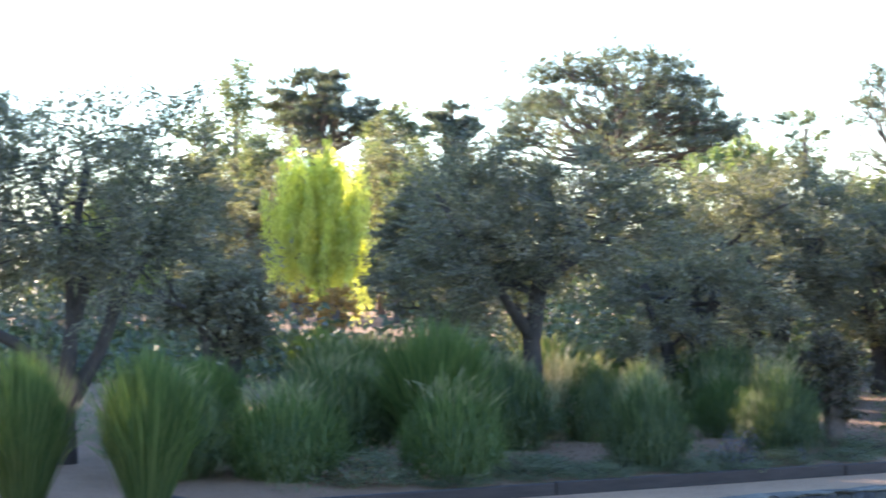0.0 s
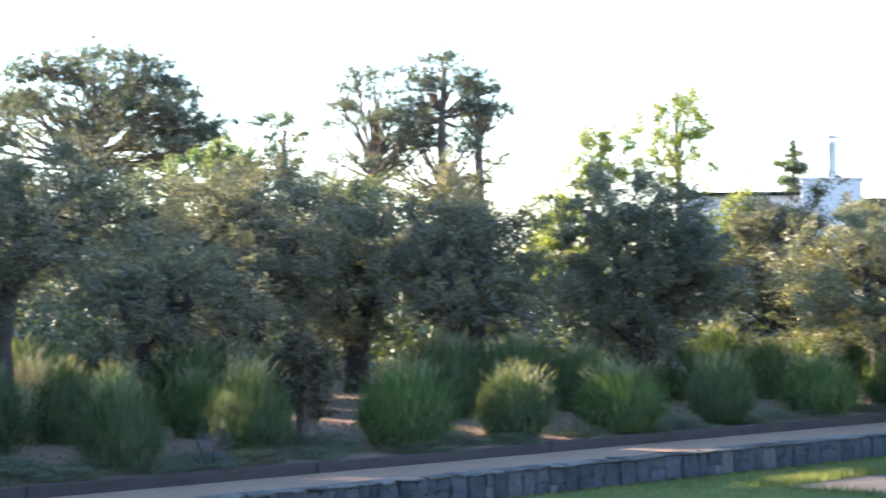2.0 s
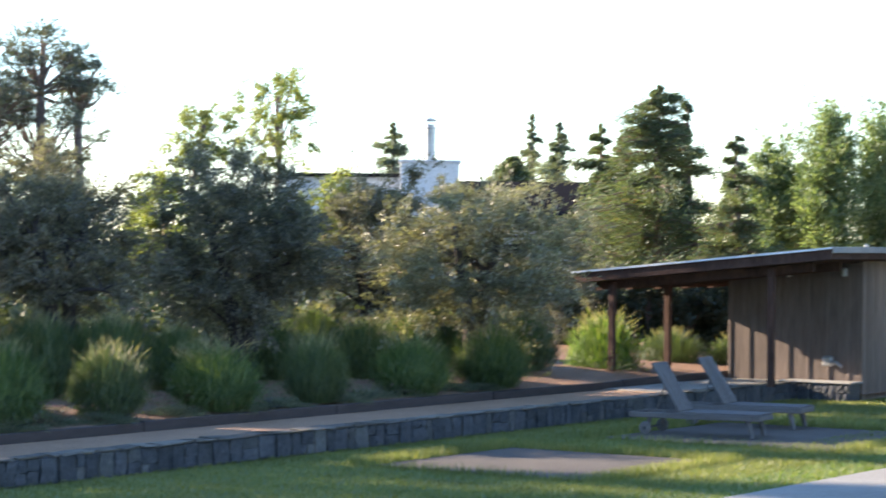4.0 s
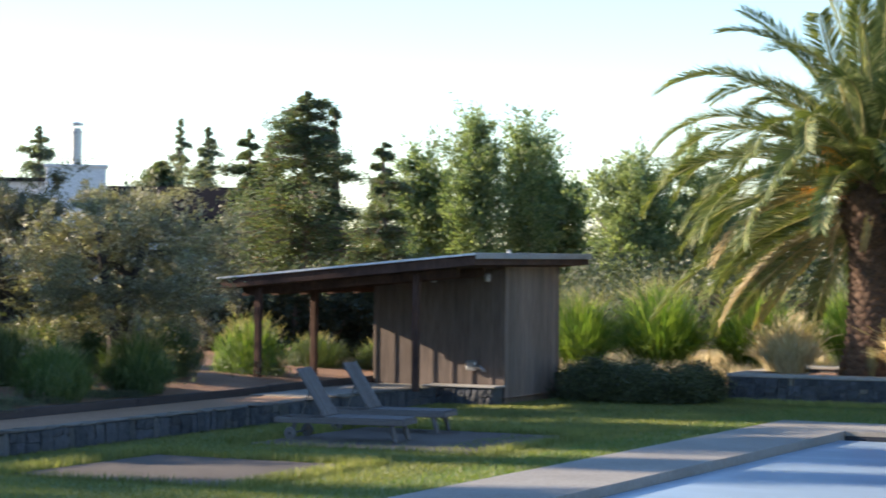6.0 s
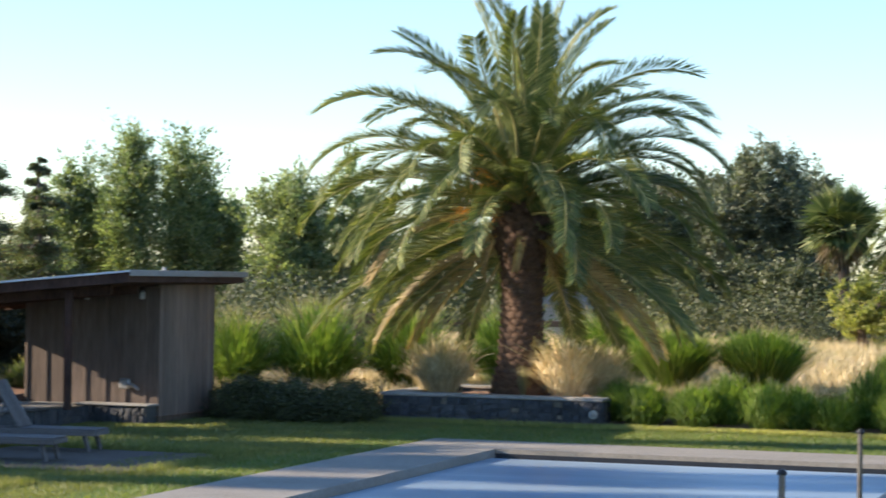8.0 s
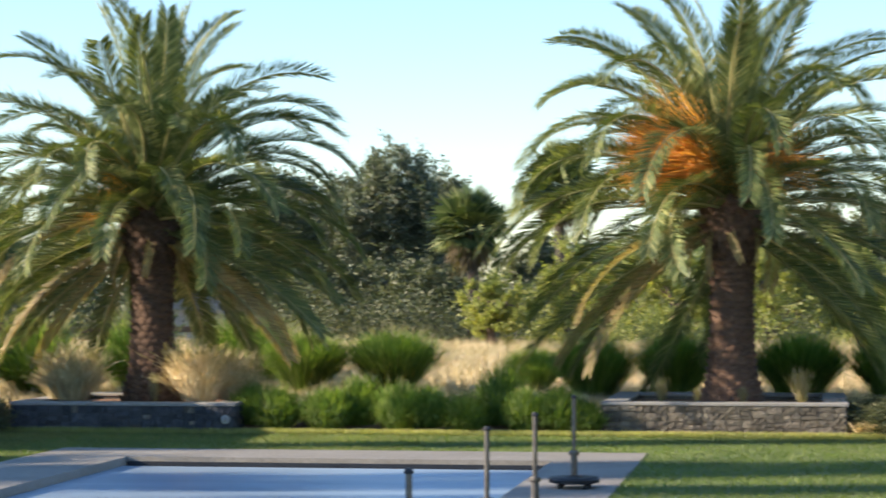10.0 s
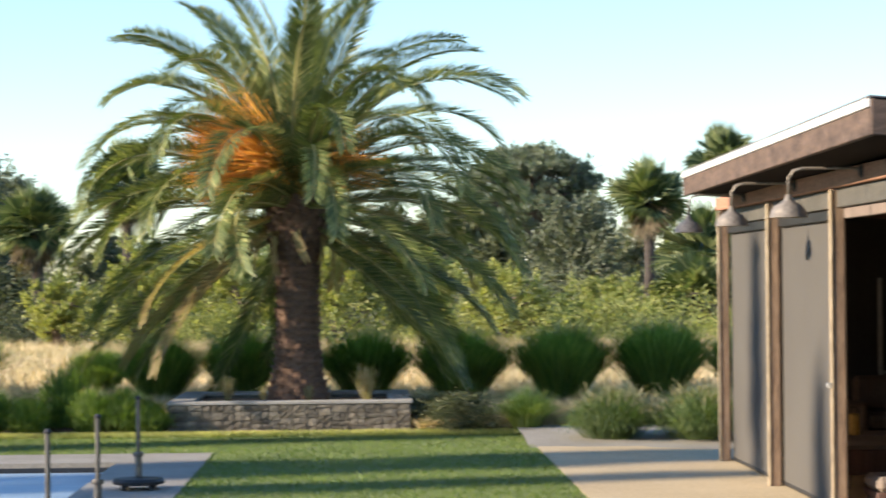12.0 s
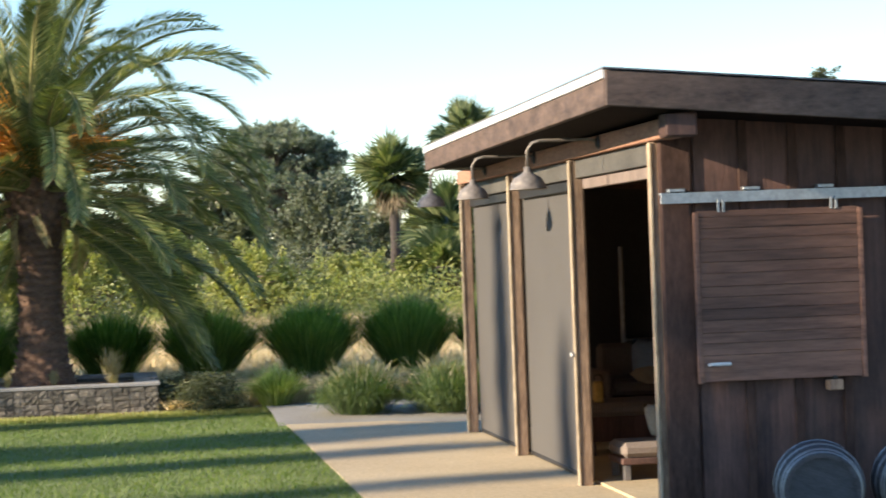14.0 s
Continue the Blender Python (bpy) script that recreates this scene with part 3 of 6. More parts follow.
bm = box((POOL[0] + 0.02, POOL[2], -0.3), (POOL[1] - 0.02, POOL[3] - 0.25, -0.085))
tagged(link_mesh("pool_cover", bm, M_COVER), "pale blue vinyl cover stretched over the swimming pool", "pool cover", kind="structure")
# Near-black strip painted for the shadow under the far coping.
tagged(link_mesh("coping_shade_strip", box((POOL[0], POOL[3] - 0.012, -0.35), (POOL[1], POOL[3] - 0.002, -0.045)), M_COPING_SHADE), "dark strip for the shadow under the far coping", "pool tile", kind="structure")
# concrete path beside the shed
bm = bmesh.new()
foot = [(2.152, -2.0), (2.152, 32.7), (2.45, 32.7), (3.6, 30.4), (4.4, 29.9), (13.0, 29.9), (13.0, -2.0)]
face = bm.faces.new([bm.verts.new((x, y, -0.15)) for x, y in foot])
up = bmesh.ops.extrude_face_region(bm, geom=[face])
for v in up["geom"]:
    if isinstance(v, bmesh.types.BMVert):
        v.co.z = 0.008
bmesh.ops.recalc_face_normals(bm, faces=bm.faces)
tagged(link_mesh("path", bm, M_PATH), "tan concrete path beside the shed", "path", kind="structure")


def turf(seed, n, x0, x1, y0, y1, holes, tall, mat):
    """Short blades standing on the lawn."""
    rng = np.random.default_rng(seed)
    p = np.stack([rng.uniform(x0, x1, n), rng.uniform(y0, y1, n), np.zeros(n)], 1)
    keep = np.ones(n, bool)
    for a, b, c, d in holes:
        keep &= ~((p[:, 0] > a) & (p[:, 0] < b) & (p[:, 1] > c) & (p[:, 1] < d))
    p = p[keep]
    n = len(p)
    a = rng.uniform(0, 6.283, n)
    s = np.stack([np.cos(a), np.sin(a), np.zeros(n)], 1) * 0.006
    tip = p + rng.normal(size=(n, 3)) * np.array([0.012, 0.012, 0]) + np.array([0, 0, 1.0]) * (tall * rng.uniform(0.5, 1.2, n))[:, None]
    v = np.stack([p - s, p + s, tip], 1).reshape(-1, 3)
    return tagged(mesh_np("lawn_blades", v, np.arange(3 * n).reshape(n, 3), mat), "short green lawn blades", "lawn", kind="stuff")


PADS = [(-13.52, -10.72, 23.2, 26.2), (-13.58, -11.18, 18.9, 21.5)]
# dry worn turf left of the pool thins out into the greener lawn
turf(20, 100000, -14.75, -10.2, 11.5, 33.6, PADS, 0.04, L_LAWN_DRY)
turf(22, 45000, -11.5, -5.0, 16.0, 33.6, [DECK], 0.04, L_LAWN_DRY)
turf(23, 120000, -10.2, 2.14, 16.0, 33.6, [DECK], 0.04, L_LAWN)
# Longer blades along the far edge, with sunlight put into their pale colour.
turf(21, 34000, -14.78, 2.14, 33.3, 33.6, [], 0.085, L_LAWN_SUNLIT)
for a, b, c, d in PADS:
    turf(24, 15000, a - 0.28, b + 0.22, c - 0.1, d + 0.28, [(a + 0.02, b - 0.02, c + 0.02, d - 0.02)], 0.10, L_LAWN_DRY)
# raised ground: left bed, court, far beds
def mound(name, x0, x1, y0, y1, height, material, label, category, nx=24, ny=40, rough=0.05):
    xs, ys = np.linspace(x0, x1, nx), np.linspace(y0, y1, ny)
    v = [(x, y, height(x, y) + rough * noise.noise((x * 0.8, y * 0.8, 3.1))) for y in ys for x in xs]
    f = [(j * nx + i, j * nx + i + 1, (j + 1) * nx + i + 1, (j + 1) * nx + i) for j in range(ny - 1) for i in range(nx - 1)]
    return tagged(mesh_np(name, v, f, material, smooth=True), label, category, kind="structure")


mound("bed_soil", -60, -16.05, -12, 44, lambda x, y: 0.30 + 0.08 * min(-16 - x, 1.2) + 0.025 * min(max(-17.2 - x, 0), 12), M_SOIL, "brown mulched planting bed under olive trees", "planting bed", 30, 50)
mound("bed_soil", -16.05, -14.0, -2, 8.66, lambda x, y: 0.34, M_SOIL, "brown mulched corner of the planting bed", "planting bed", 6, 16)
tagged(link_mesh("court", box((-16.0, 8.75, -0.2), (-14.98, 27.6, 0.235)), M_GRAVEL), "tan gravel ball court behind a low stone wall", "gravel court", kind="structure")
tagged(link_mesh("terrace", box((-16.0, 27.6, -0.2), (-14.98, 31.1, 0.25)), M_COPING), "pale stone floor of the open hut", "terrace", kind="structure")
mound("bed_soil", -20, 2.4, 33.4, 37.5, lambda x, y: 0.02 + 0.14 * min(1, max(0, (y - 33.4) / 1.2)), M_SOIL, "dark mulched bed behind the lawn", "planting bed", 40, 14, 0.03)
mound("bed_soil", 2.05, 20, 29.9, 36.2, lambda x, y: -0.02 + 0.12 * min(1, max(0, (y - 30.2) / 2.0)), M_COPING, "grey gravel bed past the path", "planting bed", 30, 14, 0.03)
mound("bed_soil", -22, -13.8, 31.0, 38, lambda x, y: 0.1, M_SOIL, "brown mulched bed behind the hut", "planting bed", 12, 12, 0.03)
mound("straw_bank", -26, 34, 35.8, 75, lambda x, y: 0.10 + 0.05 * min(12, max(0, y - 36)), M_STRAW, "dry straw-coloured grass bank", "grass bank", 60, 40, 0.14)
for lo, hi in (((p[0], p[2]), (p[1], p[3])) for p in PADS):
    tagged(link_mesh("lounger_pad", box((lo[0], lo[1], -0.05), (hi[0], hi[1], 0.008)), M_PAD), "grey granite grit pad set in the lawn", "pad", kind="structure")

# low walls: mortar cores, the stones follow at the end
wall_court = tagged(link_mesh("wall_court", box((-15.0, 7.6, -0.2), (-14.83, 31.1, 0.235)), M_MORTAR), "low dark basalt wall along the gravel court", "stone wall", kind="structure")
ledge = tagged(link_mesh("wall_ledge", box((-14.83, 30.78, -0.2), (-13.9, 31.1, 0.245)), M_MORTAR), "low basalt ledge before the hut's wall", "stone wall", kind="structure")
tagged(link_mesh("terrace_ledge", box((-14.98, 30.72, 0.247), (-13.86, 31.11, 0.275), 0.008), M_CAP), "grey stone slab on the ledge", "terrace", kind="structure")
edging = thing("timber_edging", "dark timber boards edging the planting bed", "edging", pose(0, 0, 0), kind="structure")
for k in range(7):
    y0 = 8.7 + k * 3.25
    part("board", box((-16.1, y0, 0.1), (-16.03, y0 + 3.235, 0.335 + 0.006 * math.sin(k * 2.3)), 0.008), M_TIMBER, edging)
part("board", box((-19.0, 8.66, 0.1), (-16.1, 8.73, 0.36), 0.008), M_TIMBER, edging)


def planter(x0, x1, y0, y1, h, label, mortar):
    t = thing("stone_planter", label, "planter", pose(0, 0, 0), "stone planters")
    bm = bmesh.new()
    for lo, hi in (((x0, y0, 0), (x1, y0 + 0.3, h)), ((x0, y1 - 0.3, 0), (x1, y1, h)), ((x0, y0 + 0.3, 0), (x0 + 0.3, y1 - 0.3, h)), ((x1 - 0.3, y0 + 0.3, 0), (x1, y1 - 0.3, h))):
        add_box(bm, lo, hi)
    part("core", bm, mortar, t)
    part("soil", box((x0 + 0.3, y0 + 0.3, 0), (x1 - 0.3, y1 - 0.3, h - 0.04)), M_SOIL, t, "dark planter soil")
    z0, z1 = h, h + 0.05
    for lo, hi in (((x0 - 0.03, y0 - 0.03, z0), (x1 + 0.03, y0 + 0.32, z1)), ((x0 - 0.03, y1 - 0.32, z0), (x1 + 0.03, y1 + 0.03, z1)),
                   ((x0 - 0.03, y0 + 0.322, z0), (x0 + 0.32, y1 - 0.322, z1)), ((x1 - 0.32, y0 + 0.322, z0), (x1 + 0.03, y1 - 0.322, z1))):
        part("cap", box(lo, hi, 0.01), M_CAP, t, "flat grey cap stone")
    return t


PLANT_A, PLANT_B = (-11.35, -8.05, 33.5, 36.6, 0.38), (-2.79, 0.59, 33.75, 36.9, 0.42)
planter_a = planter(*PLANT_A, "dark basalt stone planter holding a date palm", M_MORTAR)
planter_b = planter(*PLANT_B, "tan field stone planter holding a date palm", M_MORTAR_TAN)


# ---- trees ----
def bearing(az, d, z=0.0, turn=0.0):
    """A place by its bearing from the camera's stand (degrees to the right of y) and its distance."""
    return pose(math.sin(radians(az)) * d, math.cos(radians(az)) * d, z, 0, 0, turn)


EYE = 2.15


def crown_tree(name, label, seed, az, d, top, half, bottom, leaf_mat, bark, n=70, per=120, leaf=None, flat=0.8, shell=0.45, foot=0.1, group="",
               limbs=9, clump=0.2, trunk_r=0.15, **more):
    """A tree by bearing: top and bottom of the crown and half its width as angles seen from the camera's stand."""
    z1, z0 = EYE + d * math.tan(radians(top)), EYE + d * math.tan(radians(bottom))
    w = d * math.tan(radians(half))
    c, R = ((0, 0, (z0 + z1) / 2 - foot), (w * 0.9, w * 0.9, (z1 - z0) / 2 * 0.92))
    rng = np.random.default_rng(seed + 900)
    top_z = z0 - foot + (z1 - z0) * 0.62
    k = w * 0.12
    pts = [(0, 0, -0.15), (rng.normal() * k * 0.4, rng.normal() * k * 0.4, top_z * 0.35), (rng.normal() * k, rng.normal() * k, top_z * 0.7), (rng.normal() * k, rng.normal() * k, top_z)]
    size = max(w, (z1 - z0) / 2)
    leaf = leaf or (0.0030 * d, 0.0016 * d)
    return tree(name, label, seed, bearing(az, d, foot), [(pts, trunk_r, trunk_r * 0.35)], (c, R), (n, clump * size, per), leaf, leaf_mat, bark, limbs,
                flat=flat, shell=shell, group=group, **more)


def olive(seed, az, d, top, half, bottom, label, mat=None, n=110, per=215, lean=0.0, stems=2, forks=None):
    """forks: stems drawn by hand, each (radius at foot, at top, (across, up) points) across the line of sight."""
    foot = 0.42
    z1, z0 = EYE + d * math.tan(radians(top)) - foot, EYE + d * math.tan(radians(bottom)) - foot
    w = d * math.tan(radians(half))
    rng = np.random.default_rng(seed)
    trunks = []
    ax, ay = math.cos(radians(az)), -math.sin(radians(az))
    for r0, r1, line in forks or ():
        trunks.append(([(u * ax - 0.5 * (u - line[0][0]) * ay, u * ay + 0.5 * (u - line[0][0]) * ax, h) for u, h in line], r0, r1))
    for k in range(0 if forks else stems):
        a = 6.28 * k / stems + rng.uniform(0, 2.0)
        e = 0.42 * w * (0.5 if stems == 1 else 1)
        ca, sa = math.cos(a), math.sin(a)
        trunks.append(([(0.05 * ca, 0.05 * sa, -0.12), (0.1 * ca + lean * 0.3, 0.1 * sa, 0.22 * z1), (e * 0.4 * ca + lean, e * 0.4 * sa, 0.40 * z1),
                        (e * 0.75 * ca + lean * 0.6, e * 0.75 * sa, 0.58 * z1), (e * ca + lean * 0.6, e * sa, 0.75 * z1)], 0.115 if stems > 1 else 0.15, 0.045))
    return tree("olive_tree", label, seed, bearing(az, d, foot), trunks, ((0, 0, (z0 + z1) / 2), (w, w * 0.9, (z1 - z0) / 2)), (int(n * 0.78), 0.25 * w + 0.1, int(per * 1.7)), (0.060, 0.023),
                mat or L_OLIVE, M_BARK_OLIVE, 18, shell=0.4, flat=0.7, group="olive trees", sides=8, lift=0.2, sprays=6)


olive(41, -64.9, 21.0, 4.15, 4.4, -1.2, "dark grey-green olive tree with several leaning stems", n=112,
      forks=[(0.10, 0.085, [(0.0, -0.12), (0.02, 0.2), (0.0, 0.5)]), (0.07, 0.03, [(0.0, 0.45), (-0.17, 0.9), (-0.5, 1.1), (-0.95, 1.3), (-1.3, 1.7)]),
             (0.075, 0.03, [(0.0, 0.45), (0.05, 1.1), (0.17, 1.5), (0.1, 2.1), (0.2, 2.6)]), (0.075, 0.03, [(0.0, 0.45), (0.3, 0.95), (0.5, 1.5), (0.75, 1.85), (1.1, 2.0)]),
             (0.04, 0.02, [(0.48, 1.42), (0.8, 1.42), (1.05, 1.34)])])
olive(42, -53.9, 23.4, 3.4, 3.4, -1.7, "grey-green olive tree with one bare upright trunk", n=120,
      forks=[(0.115, 0.05, [(-0.04, -0.12), (0.03, 0.5), (0.0, 0.97), (0.06, 1.4), (0.15, 1.9), (0.17, 2.2), (0.1, 2.7)]), (0.055, 0.025, [(0.06, 1.45), (0.35, 1.72), (0.75, 1.95), (1.1, 2.4)]),
             (0.055, 0.025, [(0.0, 1.0), (-0.3, 1.45), (-0.6, 1.85), (-0.9, 2.4)])])
olive(43, -56.0, 27.5, 2.5, 1.75, -1.9, "grey-green olive tree among tall grasses")
olive(44, -50.3, 26.0, 0.6, 2.4, -2.9, "low grey-green olive tree beside grasses", n=80)
olive(45, -48.3, 29.0, 2.1, 2.8, -1.7, "dense grey-green olive tree in a mulched bed", n=130)
olive(46, -45.6, 30.5, 1.8, 2.3, -1.9, "dense grey-green olive tree in a mulched bed")
olive(47, -43.0, 28.5, 1.75, 1.9, -2.1, "grey-green olive tree with thin branches")
olive(48, -38.7, 30.0, 2.05, 2.4, -2.1, "broad grey-green olive tree in a mulched bed", n=140, per=300)
olive(49, -35.6, 34.0, 1.8, 1.9, -2.2, "small grey-green olive tree in a mulched bed", n=120)
olive(50, -33.2, 31.0, 1.6, 2.5, -2.4, "silvery olive tree with sunlight in its leaf colour", L_OLIVE_LIT, n=165)
olive(51, -31.0, 40.0, 0.55, 1.6, -2.5, "grey-green olive tree behind the open hut", n=90)
olive(52, -61.2, 24.5, 0.2, 1.5, -2.4, "low olive tree with spreading bare limbs", n=70)

# pines and other tall trees far behind
def pine(seed, az, d, top, half, bottom, label, n=34, mat=None, dome=0.9, per=430, deep_by=0.62, puff=0.22):
    """A pine whose needles stand in flat pads at the ends of bare rising limbs, under a domed outline."""
    rng = np.random.default_rng(seed)
    z1, z0 = EYE + d * math.tan(radians(top)), EYE + d * math.tan(radians(bottom))
    w, deep = d * math.tan(radians(half)), z1 - z0
    t = thing("pine_tree", label, "tree", bearing(az, d), "pine trees")
    a = rng.uniform(0, 6.283, n)
    q = np.sqrt(rng.uniform(0.0, 1.0, n))
    roof = z0 + deep * np.sqrt(1 - dome * q ** 2)
    z = roof - deep * rng.uniform(0, 1, n) ** 1.6 * deep_by * (1.1 - 0.5 * q) - 0.03 * deep
    P = np.stack([np.cos(a) * q * w, np.sin(a) * q * w, z], 1)
    pr = (0.13 * w + 0.22) * rng.uniform(0.65, 1.35, n)
    bm = bmesh.new()
    fork = np.array([0.02 * w * rng.normal(), 0, z0 - 0.05 * deep])
    add_tube(bm, [(0, 0, -0.2), (0.1, 0.05, fork[2] * 0.5), tuple(fork)], [0.26, 0.2, 0.15], 8)
    add_tube(bm, [tuple(fork), (fork[0] + 0.05 * w, 0.1, z0 + 0.4 * deep), (fork[0], 0, z0 + 0.85 * deep)], [0.15, 0.10, 0.03], 7)
    for i in range(n):
        rise = rng.uniform(0.0, 0.45) * (P[i][2] - fork[2])
        foot = fork + np.array([0, 0, max(rise, -0.3)])
        bend = foot + (P[i] - foot) * 0.55 + np.array([0, 0, -0.06 * w]) + rng.normal(size=3) * 0.05 * w
        add_tube(bm, [tuple(foot), tuple(bend), tuple(P[i])], [0.075, 0.05, 0.02], 5, False)
        for _ in range(3):
            e = P[i] + rng.normal(size=3) * pr[i] * np.array([0.9, 0.9, 0.3])
            add_tube(bm, [tuple(bend + (P[i] - bend) * 0.5), tuple(e)], [0.025, 0.008], 4, False)
    part("trunk", bm, M_BARK_PINE, t, smooth=True)
    # tufts of needles within each pad
    m = 26
    tuft = rng.normal(size=(n, m, 3)) * np.array([0.66, 0.66, puff]) * pr[:, None, None]
    tuft[..., 2] = np.abs(tuft[..., 2]) * 1.2 - 0.12 * pr[:, None]
    C = (P[:, None] + tuft).reshape(-1, 3)
    k = max(4, per // m)
    way = unit(rng.normal(size=(len(C), k, 3)) + np.array([0, 0, 0.7]))
    L = (C[:, None] + way * rng.uniform(0.03, 0.22, (len(C), k, 1))).reshape(-1, 3)
    v, f = leaves_np(rng, L, 0.0024 * d, 0.00062 * d, 0.0, way.reshape(-1, 3))
    mesh_np("crown", v, f, mat or L_PINE, t)
    return t


pine(60, -51.9, 80, 5.1, 2.95, 2.35, "broad dark umbrella pine with layered flat crown", 72)
pine(61, -50.0, 81, 3.6, 1.2, 2.0, "dark umbrella pine with bare lower limbs", 16)
pine(63, -59.0, 90, 4.75, 1.45, 2.5, "dark umbrella pine above the willow", 46)
pine(64, -55.8, 100, 4.05, 0.6, 2.6, "small dark pine with flat tiers", 14)
pine(65, -45.2, 85, 4.75, 1.5, 2.0, "open dark pine with ragged tiers", 40, dome=0.75, deep_by=1.1, per=200, puff=0.36)
pine(66, -43.6, 85, 5.2, 0.95, 3.5, "tall pine with a tufted top", 20, deep_by=0.9, per=190, puff=0.42)
pine(67, -42.7, 85.5, 4.6, 0.75, 3.0, "tall pine with a bare forked trunk", 14, deep_by=0.9, per=190, puff=0.42)
pine(68, -43.6, 86, 3.5, 1.7, 1.5, "dark pine with low ragged tufts", 20, dome=0.6, deep_by=1.1, per=200, puff=0.42)


def broadleaf(seed, az, d, top, half, bottom, label, mat, name="broadleaf_tree", n=70, per=110, group="", k=1.0, **more):
    return crown_tree(name, label, seed, az, d, top, half, bottom, mat, M_BARK_PINE, int(n * 1.05), int(per * 2.0), (0.0016 * d * k, 0.00096 * d * k), 0.85, 0.25, 0.0, group, 12, 0.27, 0.16, **{"uneven": 0.32, **more})


broadleaf(70, -60.95, 85, 4.95, 0.62, 1.4, "slender grey-green gum tree with loose leaves", L_SAGE, "gum_tree", 26, 90)
broadleaf(71, -61.7, 84, 4.1, 0.65, 1.0, "slender grey-green gum tree with loose leaves", L_SAGE, "gum_tree", 24, 90)
broadleaf(72, -57.2, 75, 4.1, 0.8, 1.5, "loose olive-green tree behind the willow", L_SAGE, n=30)
broadleaf(73, -47.4, 80, 4.2, 0.9, 1.5, "feathery pale green tree with hanging twigs", L_SAGE, n=24, per=70, k=0.8)
broadleaf(74, -48.9, 70, 3.2, 1.3, 0.6, "loose green tree behind the olives", L_POPLAR, n=40)
broadleaf(75, -38.0, 70, 4.6, 1.1, 1.6, "pale sunlit birch with hanging clusters", L_BIRCH, "birch_tree", 46, 80, k=0.8, lift=-1.2, sprays=4)
broadleaf(76, -39.9, 68, 3.75, 0.9, 1.2, "pale sunlit birch with thin twigs", L_BIRCH, "birch_tree", 40, 80, k=0.8, lift=-0.8, sprays=4)
broadleaf(77, -40.6, 45, 1.9, 1.1, -1.0, "pale yellow-green shrub lit from behind", L_BIRCH, "tall_shrub", 45, 110)
broadleaf(78, -36.6, 50, 1.7, 0.8, -1.0, "pale yellow-green shrub lit from behind", L_BIRCH, "tall_shrub", 30, 110)
broadleaf(79, -64.0, 40, 1.9, 2.0, -1.5, "yellow-green shrub behind the olive trees", L_BIRCH, "tall_shrub", 50, 110)

for k, (az, d, top, half) in enumerate([(-63.6, 48, 2.9, 1.7), (-60.6, 62, 2.1, 1.5), (-56.4, 56, 2.7, 1.7), (-53.6, 60, 2.3, 1.6), (-50.9, 54, 2.5, 1.7), (-48.2, 58, 2.7, 1.6), (-45.9, 56, 2.4, 1.6), (-43.6, 58, 2.5, 1.4)]):
    broadleaf(180 + k, az, d, top, half, -1.2, "grey-green tree in the row behind the olives", L_OLIVE if k % 2 else L_SAGE, n=70, per=120, group="trees behind the olives", k=1.0)

broadleaf(86, -46.8, 23.6, -1.6, 1.0, -3.7, "dark brown-leaved shrub under the olive trees", L_BROWN, "tall_shrub", 60, 90)
broadleaf(83, -57.0, 58, 3.25, 0.9, -1.2, "dark grey-green tree behind the willow", L_OLIVE, n=60, per=120)
broadleaf(84, -55.2, 56, 3.0, 1.3, -1.2, "dark grey-green tree behind the olives", L_OLIVE, n=70, per=120)
broadleaf(87, -59.2, 64, 3.5, 1.3, -1.2, "dark grey-green tree behind the willow", L_OLIVE, n=80, per=120)
broadleaf(88, -60.4, 66, 3.4, 0.8, -1.2, "grey-green tree behind the willow", L_SAGE, n=60, per=120)
broadleaf(89, -57.5, 66, 3.6, 0.9, -1.2, "grey-green tree behind the willow", L_SAGE, n=60, per=120)
broadleaf(85, -61.9, 60, 2.9, 1.0, -1.2, "dark grey-green tree beside the willow", L_OLIVE, n=60, per=120)
willow = crown_tree("willow_tree", "bright yellow-green weeping willow in full sun", 80, -58.9, 46, 3.15, 1.35, -0.2, L_WILLOW, M_BARK_OLIVE, 170, 170, (0.12, 0.03),
                    foot=0.1, limbs=12, clump=0.3, hang=1.1)
broadleaf(81, -59.5, 44, -0.55, 0.55, -1.6, "coral-flowered shrub glowing in the sun", L_CORAL, "flowering_shrub", 22, 90, "coral shrubs")
broadleaf(82, -58.5, 44.5, -0.6, 0.6, -1.6, "coral-flowered shrub glowing in the sun", L_CORAL, "flowering_shrub", 22, 90, "coral shrubs")


def conifer(seed, az, d, top, half, label, mat=None, bottom=-1.6, n=80, name="conifer_tree", power=0.8, droop=0.12, gaps=0.0, boughs=0):
    z1, z0 = EYE + d * math.tan(radians(top)), EYE + d * math.tan(radians(bottom))
    w = d * math.tan(radians(half))
    return tier_tree(name, label, seed, bearing(az, d), z1, w, z0, int(n * 3.6), 80, (0.0015 * d, 0.00065 * d), mat or L_CONIFER, M_BARK_PINE, "conifers", droop, power, gaps, boughs=boughs)


conifer(90, -35.2, 110, 2.9, 1.0, "small grey-green spruce beside the white chimney", L_PINE_GREY, bottom=0.2, n=48, power=0.8, droop=0.05, gaps=0.5, boughs=40)
conifer(91, -31.85, 110, 3.15, 0.6, "thin grey-green spruce with short tiers", L_PINE_GREY, bottom=0.2, n=45, power=0.8, droop=0.05, gaps=0.4, boughs=40)
conifer(92, -31.2, 108, 2.95, 1.05, "grey-green spruce with drooping tiers", L_PINE_GREY, bottom=0.2, n=52, power=0.8, droop=0.05, gaps=0.4, boughs=40)
